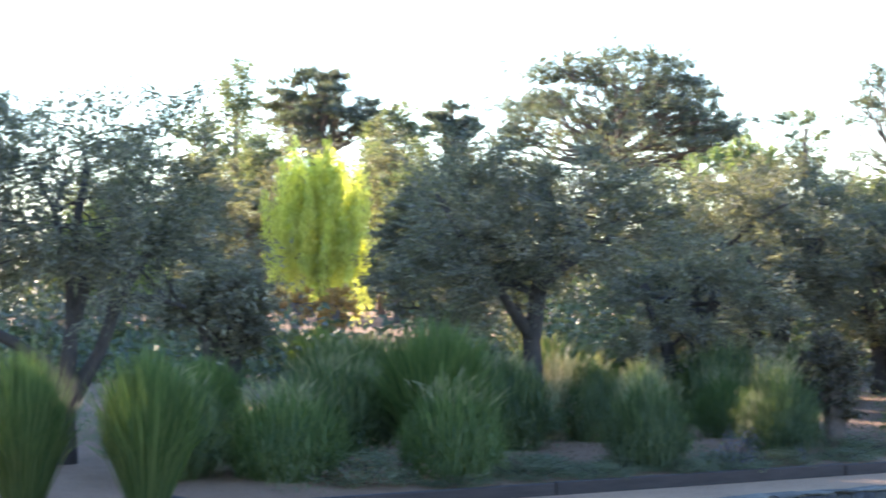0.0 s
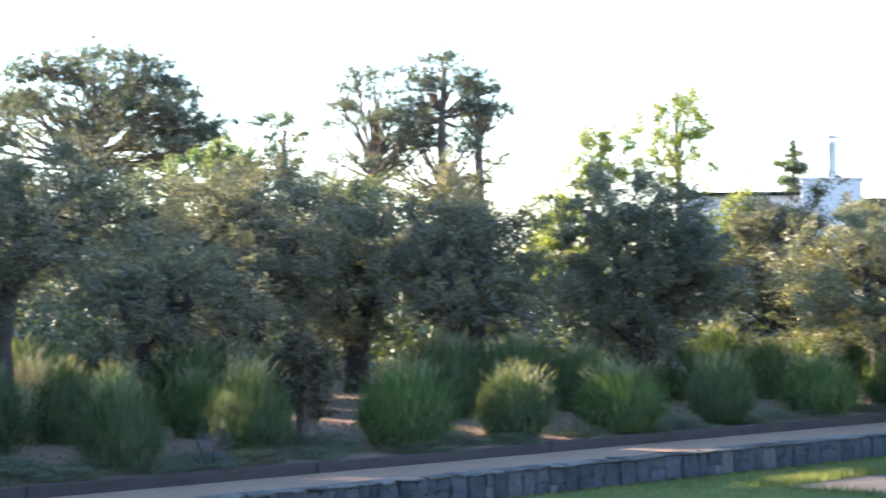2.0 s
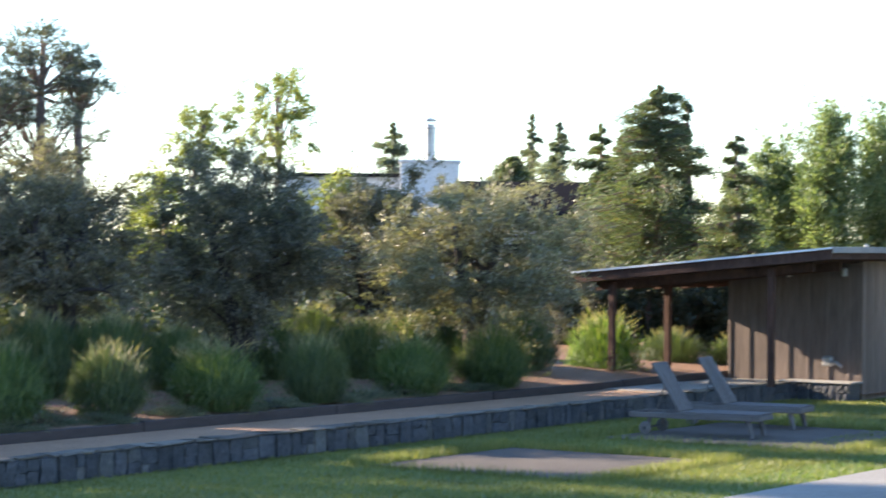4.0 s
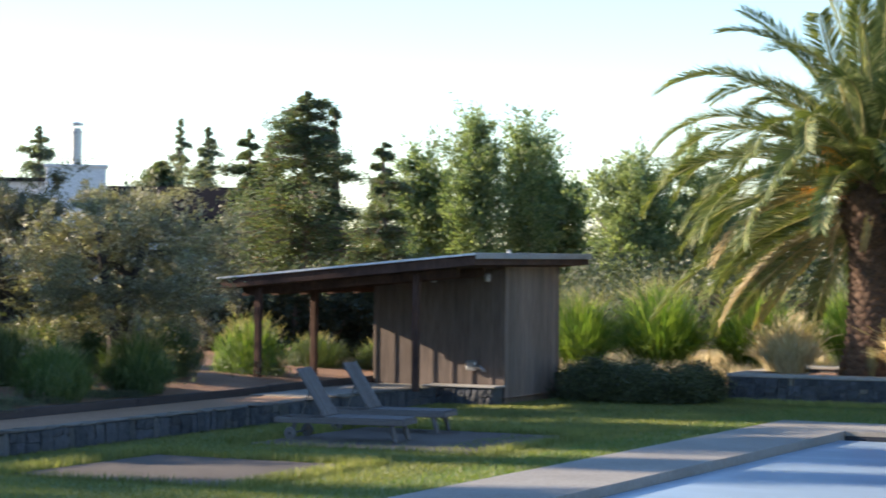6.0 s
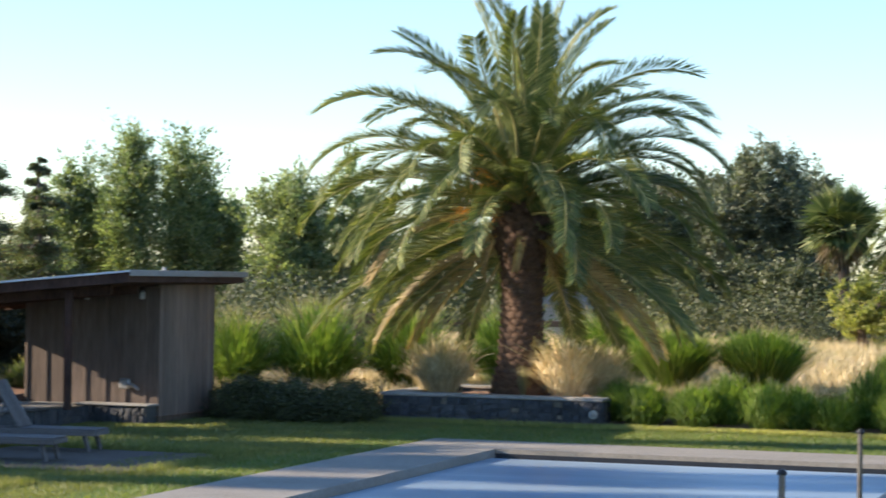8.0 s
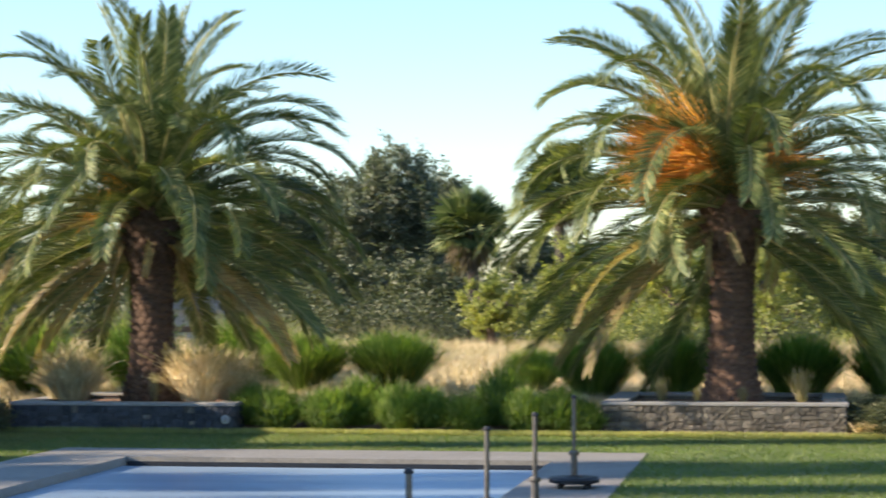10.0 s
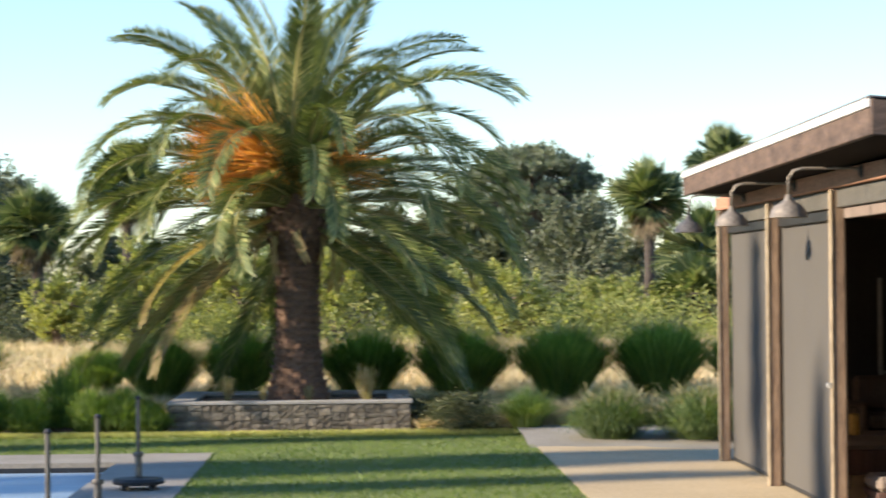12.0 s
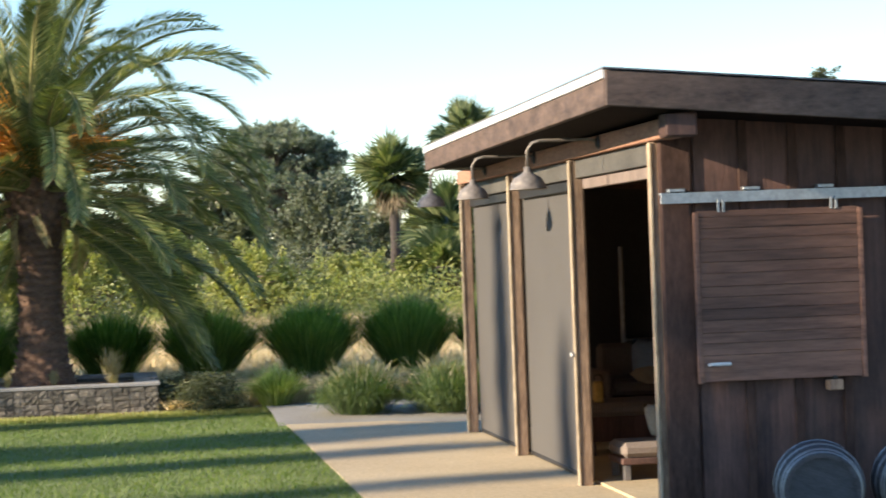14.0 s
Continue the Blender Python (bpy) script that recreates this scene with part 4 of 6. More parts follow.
conifer(93, -30.2, 75, 2.9, 1.2, "green redwood with loose tiers", bottom=-1.0, n=110, power=0.65, droop=0.05, gaps=0.4, boughs=28)
conifer(94, -28.85, 60, 3.8, 1.85, "tall green redwood with loose tiers", n=200, power=0.55, droop=0.02, gaps=0.4, boughs=40)
conifer(99, -28.15, 60.5, 3.45, 1.1, "green redwood with a second leader", n=120, power=0.6, droop=0.02, gaps=0.4, boughs=26)
conifer(95, -27.0, 58, 2.6, 1.25, "green redwood with rusty inner twigs", n=150, power=0.55, droop=0.05, gaps=0.4, boughs=30)
conifer(97, -29.7, 61, 2.6, 1.2, "green redwood crowded by a taller one", n=120, power=0.6, droop=0.05, gaps=0.4, boughs=40)
conifer(96, -32.3, 95, 2.1, 1.1, "rounded green conifer behind the dark roof", bottom=0.0, n=90, power=0.5)
# Near-black bushes added to give the deep shade behind the hut.
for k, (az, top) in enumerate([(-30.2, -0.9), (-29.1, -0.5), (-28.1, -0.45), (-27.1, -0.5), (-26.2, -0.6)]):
    broadleaf(170 + k, az, 39.5, top, 0.85, -3.0, "dark added bush standing in for shade behind the hut", L_SHADE_BUSH, "shade_bush", 60, 110, "yew bushes")
broadleaf(100, -26.1, 66, 2.45, 0.62, -1.4, "green poplar with small fluttering leaves", L_POPLAR, "poplar_tree", 80, 130, lift=1.6, sprays=5, uneven=0.2)
broadleaf(101, -24.75, 65, 3.45, 0.52, -1.4, "tall green poplar with small fluttering leaves", L_POPLAR, "poplar_tree", 80, 130, lift=1.6, sprays=5, uneven=0.15)
broadleaf(102, -23.45, 66, 3.5, 0.55, -1.4, "tall green poplar with small fluttering leaves", L_POPLAR, "poplar_tree", 80, 130, lift=1.6, sprays=5, uneven=0.15)
broadleaf(198, -22.75, 67, 2.3, 0.62, -1.4, "green poplar crowded by taller ones", L_POPLAR, "poplar_tree", 70, 130, lift=1.4, sprays=5, uneven=0.2)
broadleaf(199, -25.4, 68, 1.6, 0.8, -1.4, "green poplar crowded by taller ones", L_POPLAR, "poplar_tree", 60, 130, lift=1.4, sprays=5, uneven=0.2)
broadleaf(103, -21.0, 62, 2.55, 1.1, -1.4, "green poplar behind the date palm", L_POPLAR, "poplar_tree", 100, 140, lift=1.6, sprays=5)
broadleaf(104, -19.4, 63, 2.35, 1.0, -1.4, "green poplar behind the date palm", L_POPLAR, "poplar_tree", 90, 140, lift=1.6, sprays=5)
broadleaf(105, -17.2, 64, 1.9, 1.4, -1.4, "green tree behind the date palm", L_POPLAR, n=90)
broadleaf(106, -14.6, 70, 2.2, 1.6, -1.4, "dark evergreen tree behind the date palm", L_DARK, n=110)
broadleaf(107, -12.0, 72, 2.7, 1.5, -1.4, "dark evergreen tree with a dense crown", L_DARK, n=130, per=130)
broadleaf(193, -13.0, 67, 2.4, 1.6, -1.2, "dark evergreen tree behind the white cottage", L_DARK, n=110, per=120)
broadleaf(108, -9.9, 70, 3.3, 1.65, -0.4, "grey-green evergreen oak with a dense crown", L_OAK, n=170, per=150)
broadleaf(109, -8.6, 74, 2.9, 1.1, -1.0, "grey-green evergreen oak with a dense crown", L_OAK, n=100, per=130)
# Two dark shrubs stand in for the shade under the oak crowns.
broadleaf(194, -9.4, 60, 0.6, 1.5, -1.9, "dark shrub standing in for shade below the oaks", L_DARK, "tall_shrub", n=90, per=130)
broadleaf(195, -11.3, 60, 0.5, 1.3, -1.9, "dark shrub standing in for shade below the oaks", L_DARK, "tall_shrub", n=80, per=130)
pine(110, 3.95, 100, 3.2, 1.8, 1.0, "grey-green domed pine beyond the garden", 110, L_PINE_GREY, 0.95, 460)
broadleaf(111, 2.2, 98, 2.0, 1.3, 0.0, "grey-green tree beyond the garden", L_SAGE, n=90, per=130)
broadleaf(112, 4.9, 70, 1.95, 1.15, -1.4, "leafy green tree at the garden's end", L_OAK, n=110, per=140, lift=1.2)
broadleaf(115, 3.4, 76, 1.4, 1.0, -1.2, "dark green tree at the garden's end", L_DARK, n=80, per=120)
broadleaf(113, 6.1, 78, 1.35, 1.1, -1.2, "grey-green tree at the garden's end", L_SAGE, n=80, per=120)
broadleaf(116, 7.7, 80, 1.2, 1.2, -1.2, "olive-green tree at the garden's end", L_FEATHER, n=80, per=120)
broadleaf(114, 9.0, 85, 1.6, 1.6, -1.2, "green tree past the shed", L_DARK, n=80, per=120)
for k, (az, d, top, half) in enumerate([(-7.3, 51, 0.3, 1.0), (-5.4, 52, 0.9, 1.2), (-3.2, 55, 1.1, 1.4), (-0.8, 54, 1.1, 1.3), (1.4, 55, 0.95, 1.2), (3.3, 52, 0.45, 1.1), (5.6, 56, 0.05, 1.2), (7.6, 58, 0.1, 1.3)]):
    broadleaf(120 + k, az, d, top, half, -1.7, "feathery yellow-green shrub behind the grass bank", L_FEATHER, "tall_shrub", 60, 120, "yellow-green shrubs", lift=1.4, k=0.85)

broadleaf(196, -5.9, 76, 1.2, 1.3, -1.0, "grey-green tree between the date palms", L_SAGE, n=80)
broadleaf(197, -4.0, 78, 1.4, 1.4, -1.0, "green tree behind the date palm", L_POPLAR, n=80)
broadleaf(190, -1.8, 78, 1.9, 1.5, -1.0, "green tree behind the date palm", L_POPLAR, n=70)
broadleaf(191, 0.6, 80, 2.1, 1.5, -1.0, "dark evergreen tree behind the date palm", L_DARK, n=80)
broadleaf(192, 17.1, 75, 3.98, 0.4, 2.0, "treetop behind the shed roof", L_DARK, n=24)
# a belt of woods far behind closes the gaps down to the horizon
def woods(name, label, seed, az0, az1, d0, d1, top, n, per, mat, size, spread=1.1):
    rng = np.random.default_rng(seed)
    az = np.radians(rng.uniform(az0, az1, n))
    d = rng.uniform(d0, d1, n)
    h = (EYE + d * math.tan(radians(top))) * rng.uniform(0.35, 1.0, n)
    c = np.stack([np.sin(az) * d, np.cos(az) * d, h * rng.uniform(0.1, 1, n)], 1)
    L = (c[:, None] + rng.normal(size=(n, per, 3)) * np.array([spread, spread, spread * 0.6])).reshape(-1, 3)
    L[:, 2] = np.abs(L[:, 2])
    v, f = leaves_np(rng, L, size, size * 0.6)
    return tagged(mesh_np(name, v, f, mat), label, "woods", kind="stuff")


woods("far_woods", "dark green woods behind the garden", 130, -30, 40, 90, 118, 0.8, 700, 80, L_DARK, 0.3)
woods("far_woods", "olive-green woods behind the planting bed", 131, -75, -30, 75, 105, 0.9, 700, 80, L_DARK, 0.28)
woods("understory", "dark green shrubs under the olive trees", 132, -56.5, -37, 33, 45, -0.75, 700, 90, L_DARK, 0.12, 0.45)
woods("understory", "dark green shrubs behind the tall grasses", 136, -68, -56.5, 30, 36, -1.7, 420, 60, L_DARK, 0.13, 0.4)
woods("understory", "grey-green shrubs behind the olive trees", 139, -70, -60.4, 37, 41, -0.8, 420, 90, L_OLIVE, 0.11, 0.42)
woods("understory", "dark green shrubs behind the hut", 133, -37, -20, 43, 50, -0.4, 800, 150, L_DARK, 0.065, 0.4)
woods("shrub_belt", "olive-green shrubs behind the grass bank", 134, -6.5, 16, 50, 58, -0.45, 600, 170, L_FEATHER, 0.08, 0.42)
woods("shrub_belt", "dark green shrubs behind the grass bank", 135, -12.5, -7.5, 54, 64, 0.3, 200, 190, L_DARK, 0.09, 0.5)
woods("shrub_belt", "grey-green shrubs behind the grass bank", 138, -7.0, 16, 57, 66, 0.2, 520, 170, L_SAGE, 0.085, 0.48)
woods("shrub_belt", "dark green shrubs behind the rail fence", 137, -22, -15.6, 54, 64, 0.0, 300, 120, L_DARK, 0.10, 0.5)

# unseen tall trees to the left, placed to shade the lawn in low sun
for k, (x, y, h, r) in enumerate([(-58, 18.2, 22, 1.6), (-58, 14.2, 25.5, 1.4), (-58, 13.2, 26, 1.8), (-59, 12.4, 17.0, 1.6), (-58, 10.8, 24.3, 1.7), (-59, 8.9, 15.5, 1.5), (-58, 7.1, 22.9, 1.6), (-59, 5.4, 18.5, 1.8), (-58, 3.6, 22.5, 2.0), (-58, 2.2, 24.2, 2.4), (-58, 1.0, 26, 2.8), (-58, -0.6, 27, 2.8), (-59, -2.4, 29, 3.2),
                                  (-58, -6.5, 29, 3.4), (-60, -11.5, 29, 3.6), (-57, -17.0, 27, 3.6)]):
    tier_tree("unseen_cypress", "unseen tall dark cypress that shades the yard", 150 + k, pose(x, y, 0.0 if y < -11 else 0.3), h, r, 0.8, 330, 24, (0.5, 0.3), L_DARK, M_BARK_PINE, "tall cypresses",
              droop=-0.7, power=0.6, gaps=0.15, trunk_r=0.4)


# ---- date palms ----
def frond_mesh(name, seed, length, rise, fall, n=250, dry=False, leaflet=0.40):
    """One feather frond along +x: an arching stalk and two rows of leaflets. rise: start angle; fall: how far it bends down (degrees)."""
    rng = np.random.default_rng(seed)
    s = np.linspace(0, 1, n)
    ang = np.radians(rise - fall * s ** 1.9)
    step = length / (n - 1)
    x, z = np.concatenate([[0], np.cumsum(np.cos(ang[:-1]) * step)]), np.concatenate([[0], np.cumsum(np.sin(ang[:-1]) * step)])
    sway = 0.10 * length * rng.normal() * s ** 2
    P = np.stack([x, sway, z], 1)
    T = unit(np.gradient(P, axis=0))
    B = np.tile(np.array([[0, 1.0, 0]]), (n, 1))
    N = unit(np.cross(T, B))
    N[N[:, 2] < 0] *= -1
    vs, fs = [], []
    half = 0.035 * (1 - s) + 0.006
    up = half * 0.5
    ring = np.stack([P - B * half[:, None], P + N * up[:, None], P + B * half[:, None], P - N * up[:, None]], 1)[::8]
    m = len(ring)
    vs.append(ring.reshape(-1, 3))
    i = np.arange(m - 1)[:, None] * 4
    for k in range(4):
        fs.append(i + np.array([[k, (k + 1) % 4, 4 + (k + 1) % 4, 4 + k]]))
    base = 4 * m
    for side in (-1, 1):
        q = s[8:]
        p, t, b, u = P[8:], T[8:], B[8:] * side, N[8:]
        L = leaflet * np.sin(np.clip(0.05 + q * 0.87, 0, 1) * math.pi) ** 0.55 * rng.uniform(0.82, 1.1, len(q)) + 0.05
        fwd = 0.6 + 0.75 * q
        lift = 0.5 - 0.25 * q + rng.normal(size=len(q)) * 0.13
        d = unit(b + t * fwd[:, None] + u * lift[:, None] + rng.normal(size=(len(q), 3)) * 0.07)
        tip = p + d * L[:, None]
        tip[:, 2] -= 0.05 * L
        mid = p + d * (L * 0.45)[:, None]
        w = unit(np.cross(d, u)) * 0.0095
        vs.append(np.stack([p, mid + w, tip, mid - w], 1).reshape(-1, 3))
        fs.append(np.arange(4 * len(q)).reshape(-1, 4) + base)
        base += 4 * len(q)
    faces = np.concatenate(fs)
    me_v = np.concatenate(vs)
    me = bpy.data.meshes.new(name)
    me.from_pydata(me_v.tolist(), [], faces.tolist())
    me.materials.append(L_PALM_DRY if dry else L_PALM)
    me.materials.append(L_STALK)
    me.polygons.foreach_set("material_index", np.where(np.arange(len(me.polygons)) < 4 * (m - 1), 1, 0).astype(np.int32))
    return me


def date_palm(seed, at, turn, trunk_h, reach, label, fruit):
    rng = np.random.default_rng(seed)
    t = thing("date_palm", label, "palm tree", at, "date palms")
    prof = [(0.49, -0.05), (0.44, 0.12), (0.35, 0.45), (0.31, 0.9), (0.30, trunk_h * 0.7), (0.33, trunk_h * 0.9), (0.44, trunk_h), (0.46, trunk_h + 0.35), (0.30, trunk_h + 0.75), (0.08, trunk_h + 0.95)]
    part("trunk", lathe(prof, 28), M_BARK_PALM, t, smooth=True)
    # old leaf bases: scales in spiral rows
    vs, fs, k = [], [], 0
    rows = int(trunk_h / 0.105)
    for r in range(rows + 6):
        z = 0.05 + r * 0.105
        rad = np.interp(z, [p[1] for p in prof], [p[0] for p in prof])
        m = 13
        for j in range(m):
            a = 2 * math.pi * (j + 0.5 * (r % 2)) / m + rng.normal() * 0.02
            o = np.array([math.cos(a), math.sin(a), 0])
            s = np.array([-math.sin(a), math.cos(a), 0])
            big = 1.0 if z < trunk_h * 0.86 else 1.5
            h, w = 0.075 * big * rng.uniform(0.85, 1.15), 0.11 * rng.uniform(0.9, 1.1)
            c = o * (rad - 0.005) + np.array([0, 0, z])
            vs += [c - s * w, c + s * w, c + np.array([0, 0, h]) + o * 0.05 * big * rng.uniform(0.6, 1.5), c - np.array([0, 0, 0.05]) + o * 0.012]
            fs += [(k, k + 3, k + 2), (k + 3, k + 1, k + 2), (k, k + 2, k + 1)]
            k += 4
    ob = mesh_np("rough_bark", vs, fs, M_BARK_SCALE, t, "rough brown old leaf bases")
    ob["kind"] = "stuff"
    # rise, fall, count, length, and half the angle kept clear over the lawn side, where hanging fronds were trimmed
    tiers = [(86, 24, 4, 0.84, 0), (77, 50, 6, 0.93, 0), (67, 76, 8, 0.98, 0), (55, 96, 9, 1.0, 0), (43, 104, 10, 1.02, 0), (30, 98, 12, 1.02, 0), (17, 84, 14, 1.0, 0), (4, 66, 13, 0.98, 14),
             (-10, 48, 12, 0.96, 36), (-24, 36, 10, 0.92, 50), (-38, 26, 7, 0.80, 60)]
    for ti, (rise, fall, count, size, clear) in enumerate(tiers):
        meshes = [frond_mesh("frond", seed * 50 + ti * 3 + v, reach * size * 1.2, rise + 5 * v - 5, fall + 8 * v - 8) for v in range(3)]
        dry = frond_mesh("frond", seed * 50 + ti * 3 + 40, reach * size * 1.05, rise - 6, fall, dry=True, leaflet=0.26) if ti >= 7 else None
        for j in range(count):
            a = 360 * (j + rng.uniform(-0.3, 0.3)) / count + ti * 37
            me = meshes[rng.integers(3)]
            if dry is not None and rng.uniform() < (0.2 if ti < 9 else 0.4):
                me = dry
            if clear and abs((a + turn + 90 + 180) % 360 - 180) < clear:
                continue
            f = new("frond", me)
            f.parent = t
            z = trunk_h + 0.98 - (0.07 * ti if ti < 6 else 0.42 + 0.14 * (ti - 6))
            f.matrix_basis = pose(0, 0, z, 0, 0, a) @ pose(0.12 + 0.02 * ti, 0, 0, rng.uniform(-22, 22), 0, 0) @ Matrix.Diagonal((rng.uniform(0.88, 1.1),) * 3 + (1,))
            if me is dry:
                f["label"] = "dry straw-coloured hanging frond"
    # withered fronds hang against the trunk
    for j in range(7):
        f = new("dead_frond", frond_mesh("dead_frond", seed * 50 + 90 + j, 0.6 + 0.25 * rng.uniform(), -66, 26, 60, True, 0.07))
        f.parent = t
        f.matrix_basis = pose(0, 0, trunk_h + 0.25, 0, 0, 51 * j + rng.uniform(-12, 12)) @ pose(0.36, 0, 0, rng.uniform(-30, 30), 0, 0)
        f["label"] = "withered beige frond hanging against the trunk"
    for a, n, size, dist, up in fruit:
        # a brush of thin orange stalks that ends in small fruit
        a = radians(a - turn)
        d0 = unit(np.array([math.cos(a) * dist, math.sin(a) * dist, up]))
        root = np.array([0, 0, trunk_h + 0.85])
        d = unit(d0 + rng.normal(size=(n, 3)) * 0.17)
        L = math.hypot(dist, up) * rng.uniform(0.78, 1.08, (n, 1))
        p0, p2 = root + d * 0.25, root + d * L
        p2[:, 2] -= size * rng.uniform(0.0, 0.35, n)
        p1 = (p0 + p2) / 2 + np.array([0, 0, 0.1])
        w = unit(np.cross(d, rng.normal(size=(n, 3)))) * 0.0045
        v = np.stack([p0 - w, p0 + w, p1 + w, p1 - w, p2 + w, p2 - w], 1).reshape(-1, 3)
        k = np.arange(n)[:, None] * 6
        mesh_np("fruit_brush", v, np.concatenate([k + np.array([[0, 1, 2, 3]]), k + np.array([[3, 2, 4, 5]])]), M_ORANGE, t, "brush of orange fruit stalks")["kind"] = "stuff"
        m = n * 14
        c = np.repeat(p2, 14, 0) - np.repeat(d, 14, 0) * rng.uniform(0, 0.5, (m, 1)) + rng.normal(size=(m, 3)) * 0.035
        v, f = leaves_np(rng, c, 0.022, 0.018)
        mesh_np("fruit", v, f, M_ORANGE, t, "small bright orange fruit")["kind"] = "stuff"
    return t


date_palm(7, pose(-9.68, 35.05, 0.36, 0, 0, 20), 20, 2.3, 2.72, "date palm with arching fronds in a dark stone planter",
          [(232, 80, 0.6, 0.9, 0.45), (214, 60, 0.5, 1.15, -0.35), (300, 45, 0.6, 0.8, 0.25)])
date_palm(8, pose(-1.03, 35.3, 0.40, 0, 0, 65), 65, 2.4, 3.0, "date palm with orange fruit sprays in a tan stone planter",
          [(226, 420, 0.9, 1.75, 0.85), (215, 380, 0.8, 1.75, 0.6), (236, 260, 0.7, 1.75, 0.35), (318, 170, 0.7, 1.55, 0.5), (285, 70, 0.6, 1.0, 0.1)])


def fan_palm(seed, az, d, head_el, trunk_from, label, size=1.0):
    rng = np.random.default_rng(seed)
    zc = EYE + d * math.tan(radians(head_el))
    t = thing("fan_palm", label, "palm tree", bearing(az, d, trunk_from), "fan palms")
    h = zc - trunk_from
    # Dark olive bark used here to put shade into the trunk's colour.
    part("trunk", tube([(0, 0, -0.2), (0.04, 0, h * 0.5), (0, 0.03, h)], [0.17, 0.13, 0.14], 12), M_BARK_OLIVE, t, smooth=True)
    for tier, (dry, n, e0, e1) in enumerate(((False, 30, -5, 85), (False, 16, -42, 5), (True, 30, -85, -42))):
        vs, fs = [], []
        for j in range(n):
            a, e = rng.uniform(0, 6.283), radians(rng.uniform(e0, e1))
            d0 = np.array([math.cos(a) * math.cos(e), math.sin(a) * math.cos(e), math.sin(e)])
            c = np.array([0, 0, h]) + d0 * rng.uniform(0.08, 0.74) * size * (0.6 if dry else 1)
            s = unit(np.cross(d0, np.array([0.1, 0.2, 1.0])))
            u = np.cross(s, d0)
            roll = rng.normal() * 0.8
            s, u = s * math.cos(roll) + u * math.sin(roll), u * math.cos(roll) - s * math.sin(roll)
            i = len(vs)
            vs += [np.array([0, 0, h]), c]
            w = s * 0.02
            vs += [np.array([0, 0, h]) + w, c + w]
            fs.append((i, i + 2, i + 3, i + 1))
            for b in np.linspace(-1.2, 1.2, 15):
                r = 0.86 * size * (1 - 0.18 * abs(b)) * rng.uniform(0.9, 1.1)
                dd = d0 * math.cos(b) + s * math.sin(b) + u * 0.12
                p = c + dd * r
                p = p + np.array([0, 0, -(0.22 if dry else 0.1) * size * rng.uniform(0.4, 1.3)])
                m = c + dd * r * 0.55
                ww = unit(np.cross(dd, u)) * (0.03 if dry else 0.042) * size
                i = len(vs)
                vs += [c, m + ww, p, m - ww]
                fs.append((i, i + 1, i + 2, i + 3))
        mesh_np("skirt" if dry else "fan_leaves", vs, fs, L_SKIRT if dry else L_FAN, t, "dry brown hanging leaf skirt" if dry else "")
    return t


fan_palm(140, 6.72, 62, 1.85, 0.8, "tall fan palm with a dry brown skirt", 0.88)
fan_palm(141, 8.55, 66, 2.75, 0.8, "tall fan palm behind the shed roof", 0.85)
fan_palm(142, 8.05, 58, 0.55, 0.8, "short fan palm beside the shed", 1.05)
fan_palm(143, -7.85, 58, 1.3, 0.8, "fan palm with a brown skirt among trees", 0.9)
fan_palm(144, -5.75, 68, 2.3, 0.8, "tall fan palm behind the date palm", 1.1)
fan_palm(145, 7.85, 57, -0.35, 0.8, "short fan palm beside the shed", 0.85)


# ---- shrubs and grasses ----
def clump_set(base, places):
    """Copies of a clump: x, y, z, turn, width scale, height scale. The first place is the clump's own."""
    for i, (x, y, z, r, sw, sh) in enumerate(places):
        m = pose(x, y, z, 0, 0, r) @ Matrix.Diagonal((sw, sw, sh, 1))
        if i == 0:
            base.matrix_basis = m
        else:
            copy_thing(base, m)


# fountain grasses of the front row, unit size: 1 m wide, 0.9 m high
fg = [dome_clump("fountain_grass", "rounded green fountain grass with pale plumes", 200 + k, 0.47, 0.42, 0.52, 0.34, 5800, 0.0068, L_GRASS if k else L_GRASS_DK,
                 "fountain grasses", 130, -0.9, 0.28, 1.0, steps=2) for k in range(3)]
clump_set(fg[0], [(-16.88, 15.15, 0.34, 0, 0.86, 0.93), (-16.63, 18.55, 0.34, 80, 1.04, 0.84), (-16.48, 21.9, 0.34, 150, 0.99, 0.86), (-16.58, 13.35, 0.34, 220, 0.98, 0.93)])
clump_set(fg[1], [(-16.68, 17.0, 0.34, 30, 1.08, 0.90), (-16.48, 20.1, 0.34, 110, 1.04, 0.86), (-16.48, 23.8, 0.34, 200, 0.97, 0.83), (-16.63, 11.3, 0.34, 260, 0.92, 0.96)])
clump_set(fg[2], [(-16.48, 25.6, 0.34, 60, 1.04, 0.83), (-17.23, 10.05, 0.34, 140, 1.12, 1.03), (-18.60, 14.9, 0.42, 20, 0.60, 0.95), (-18.20, 15.6, 0.42, 200, 0.60, 0.85), (-19.00, 12.0, 0.42, 100, 0.68, 0.92)])
lit = dome_clump("fountain_grass", "sunlit yellow-green fountain grass beside the hut", 206, 0.46, 0.36, 0.56, 0.30, 3600, 0.0095, L_GRASS_LIT, "fountain grasses", 220, -0.9, 0.3, 0.95, steps=2)
clump_set(lit, [(-17.45, 30.05, 0.2, 0, 1.25, 1.05)])
# tall narrow-footed grasses at the bed's corner
tall = dome_clump("maiden_grass", "tall green maiden grass with a narrow foot", 210, 0.42, 0.72, 0.50, 0.13, 5200, 0.0088, L_GRASS, "maiden grasses", 0, -0.3, 0.3, 0.80, steps=2, rooted=1.0)
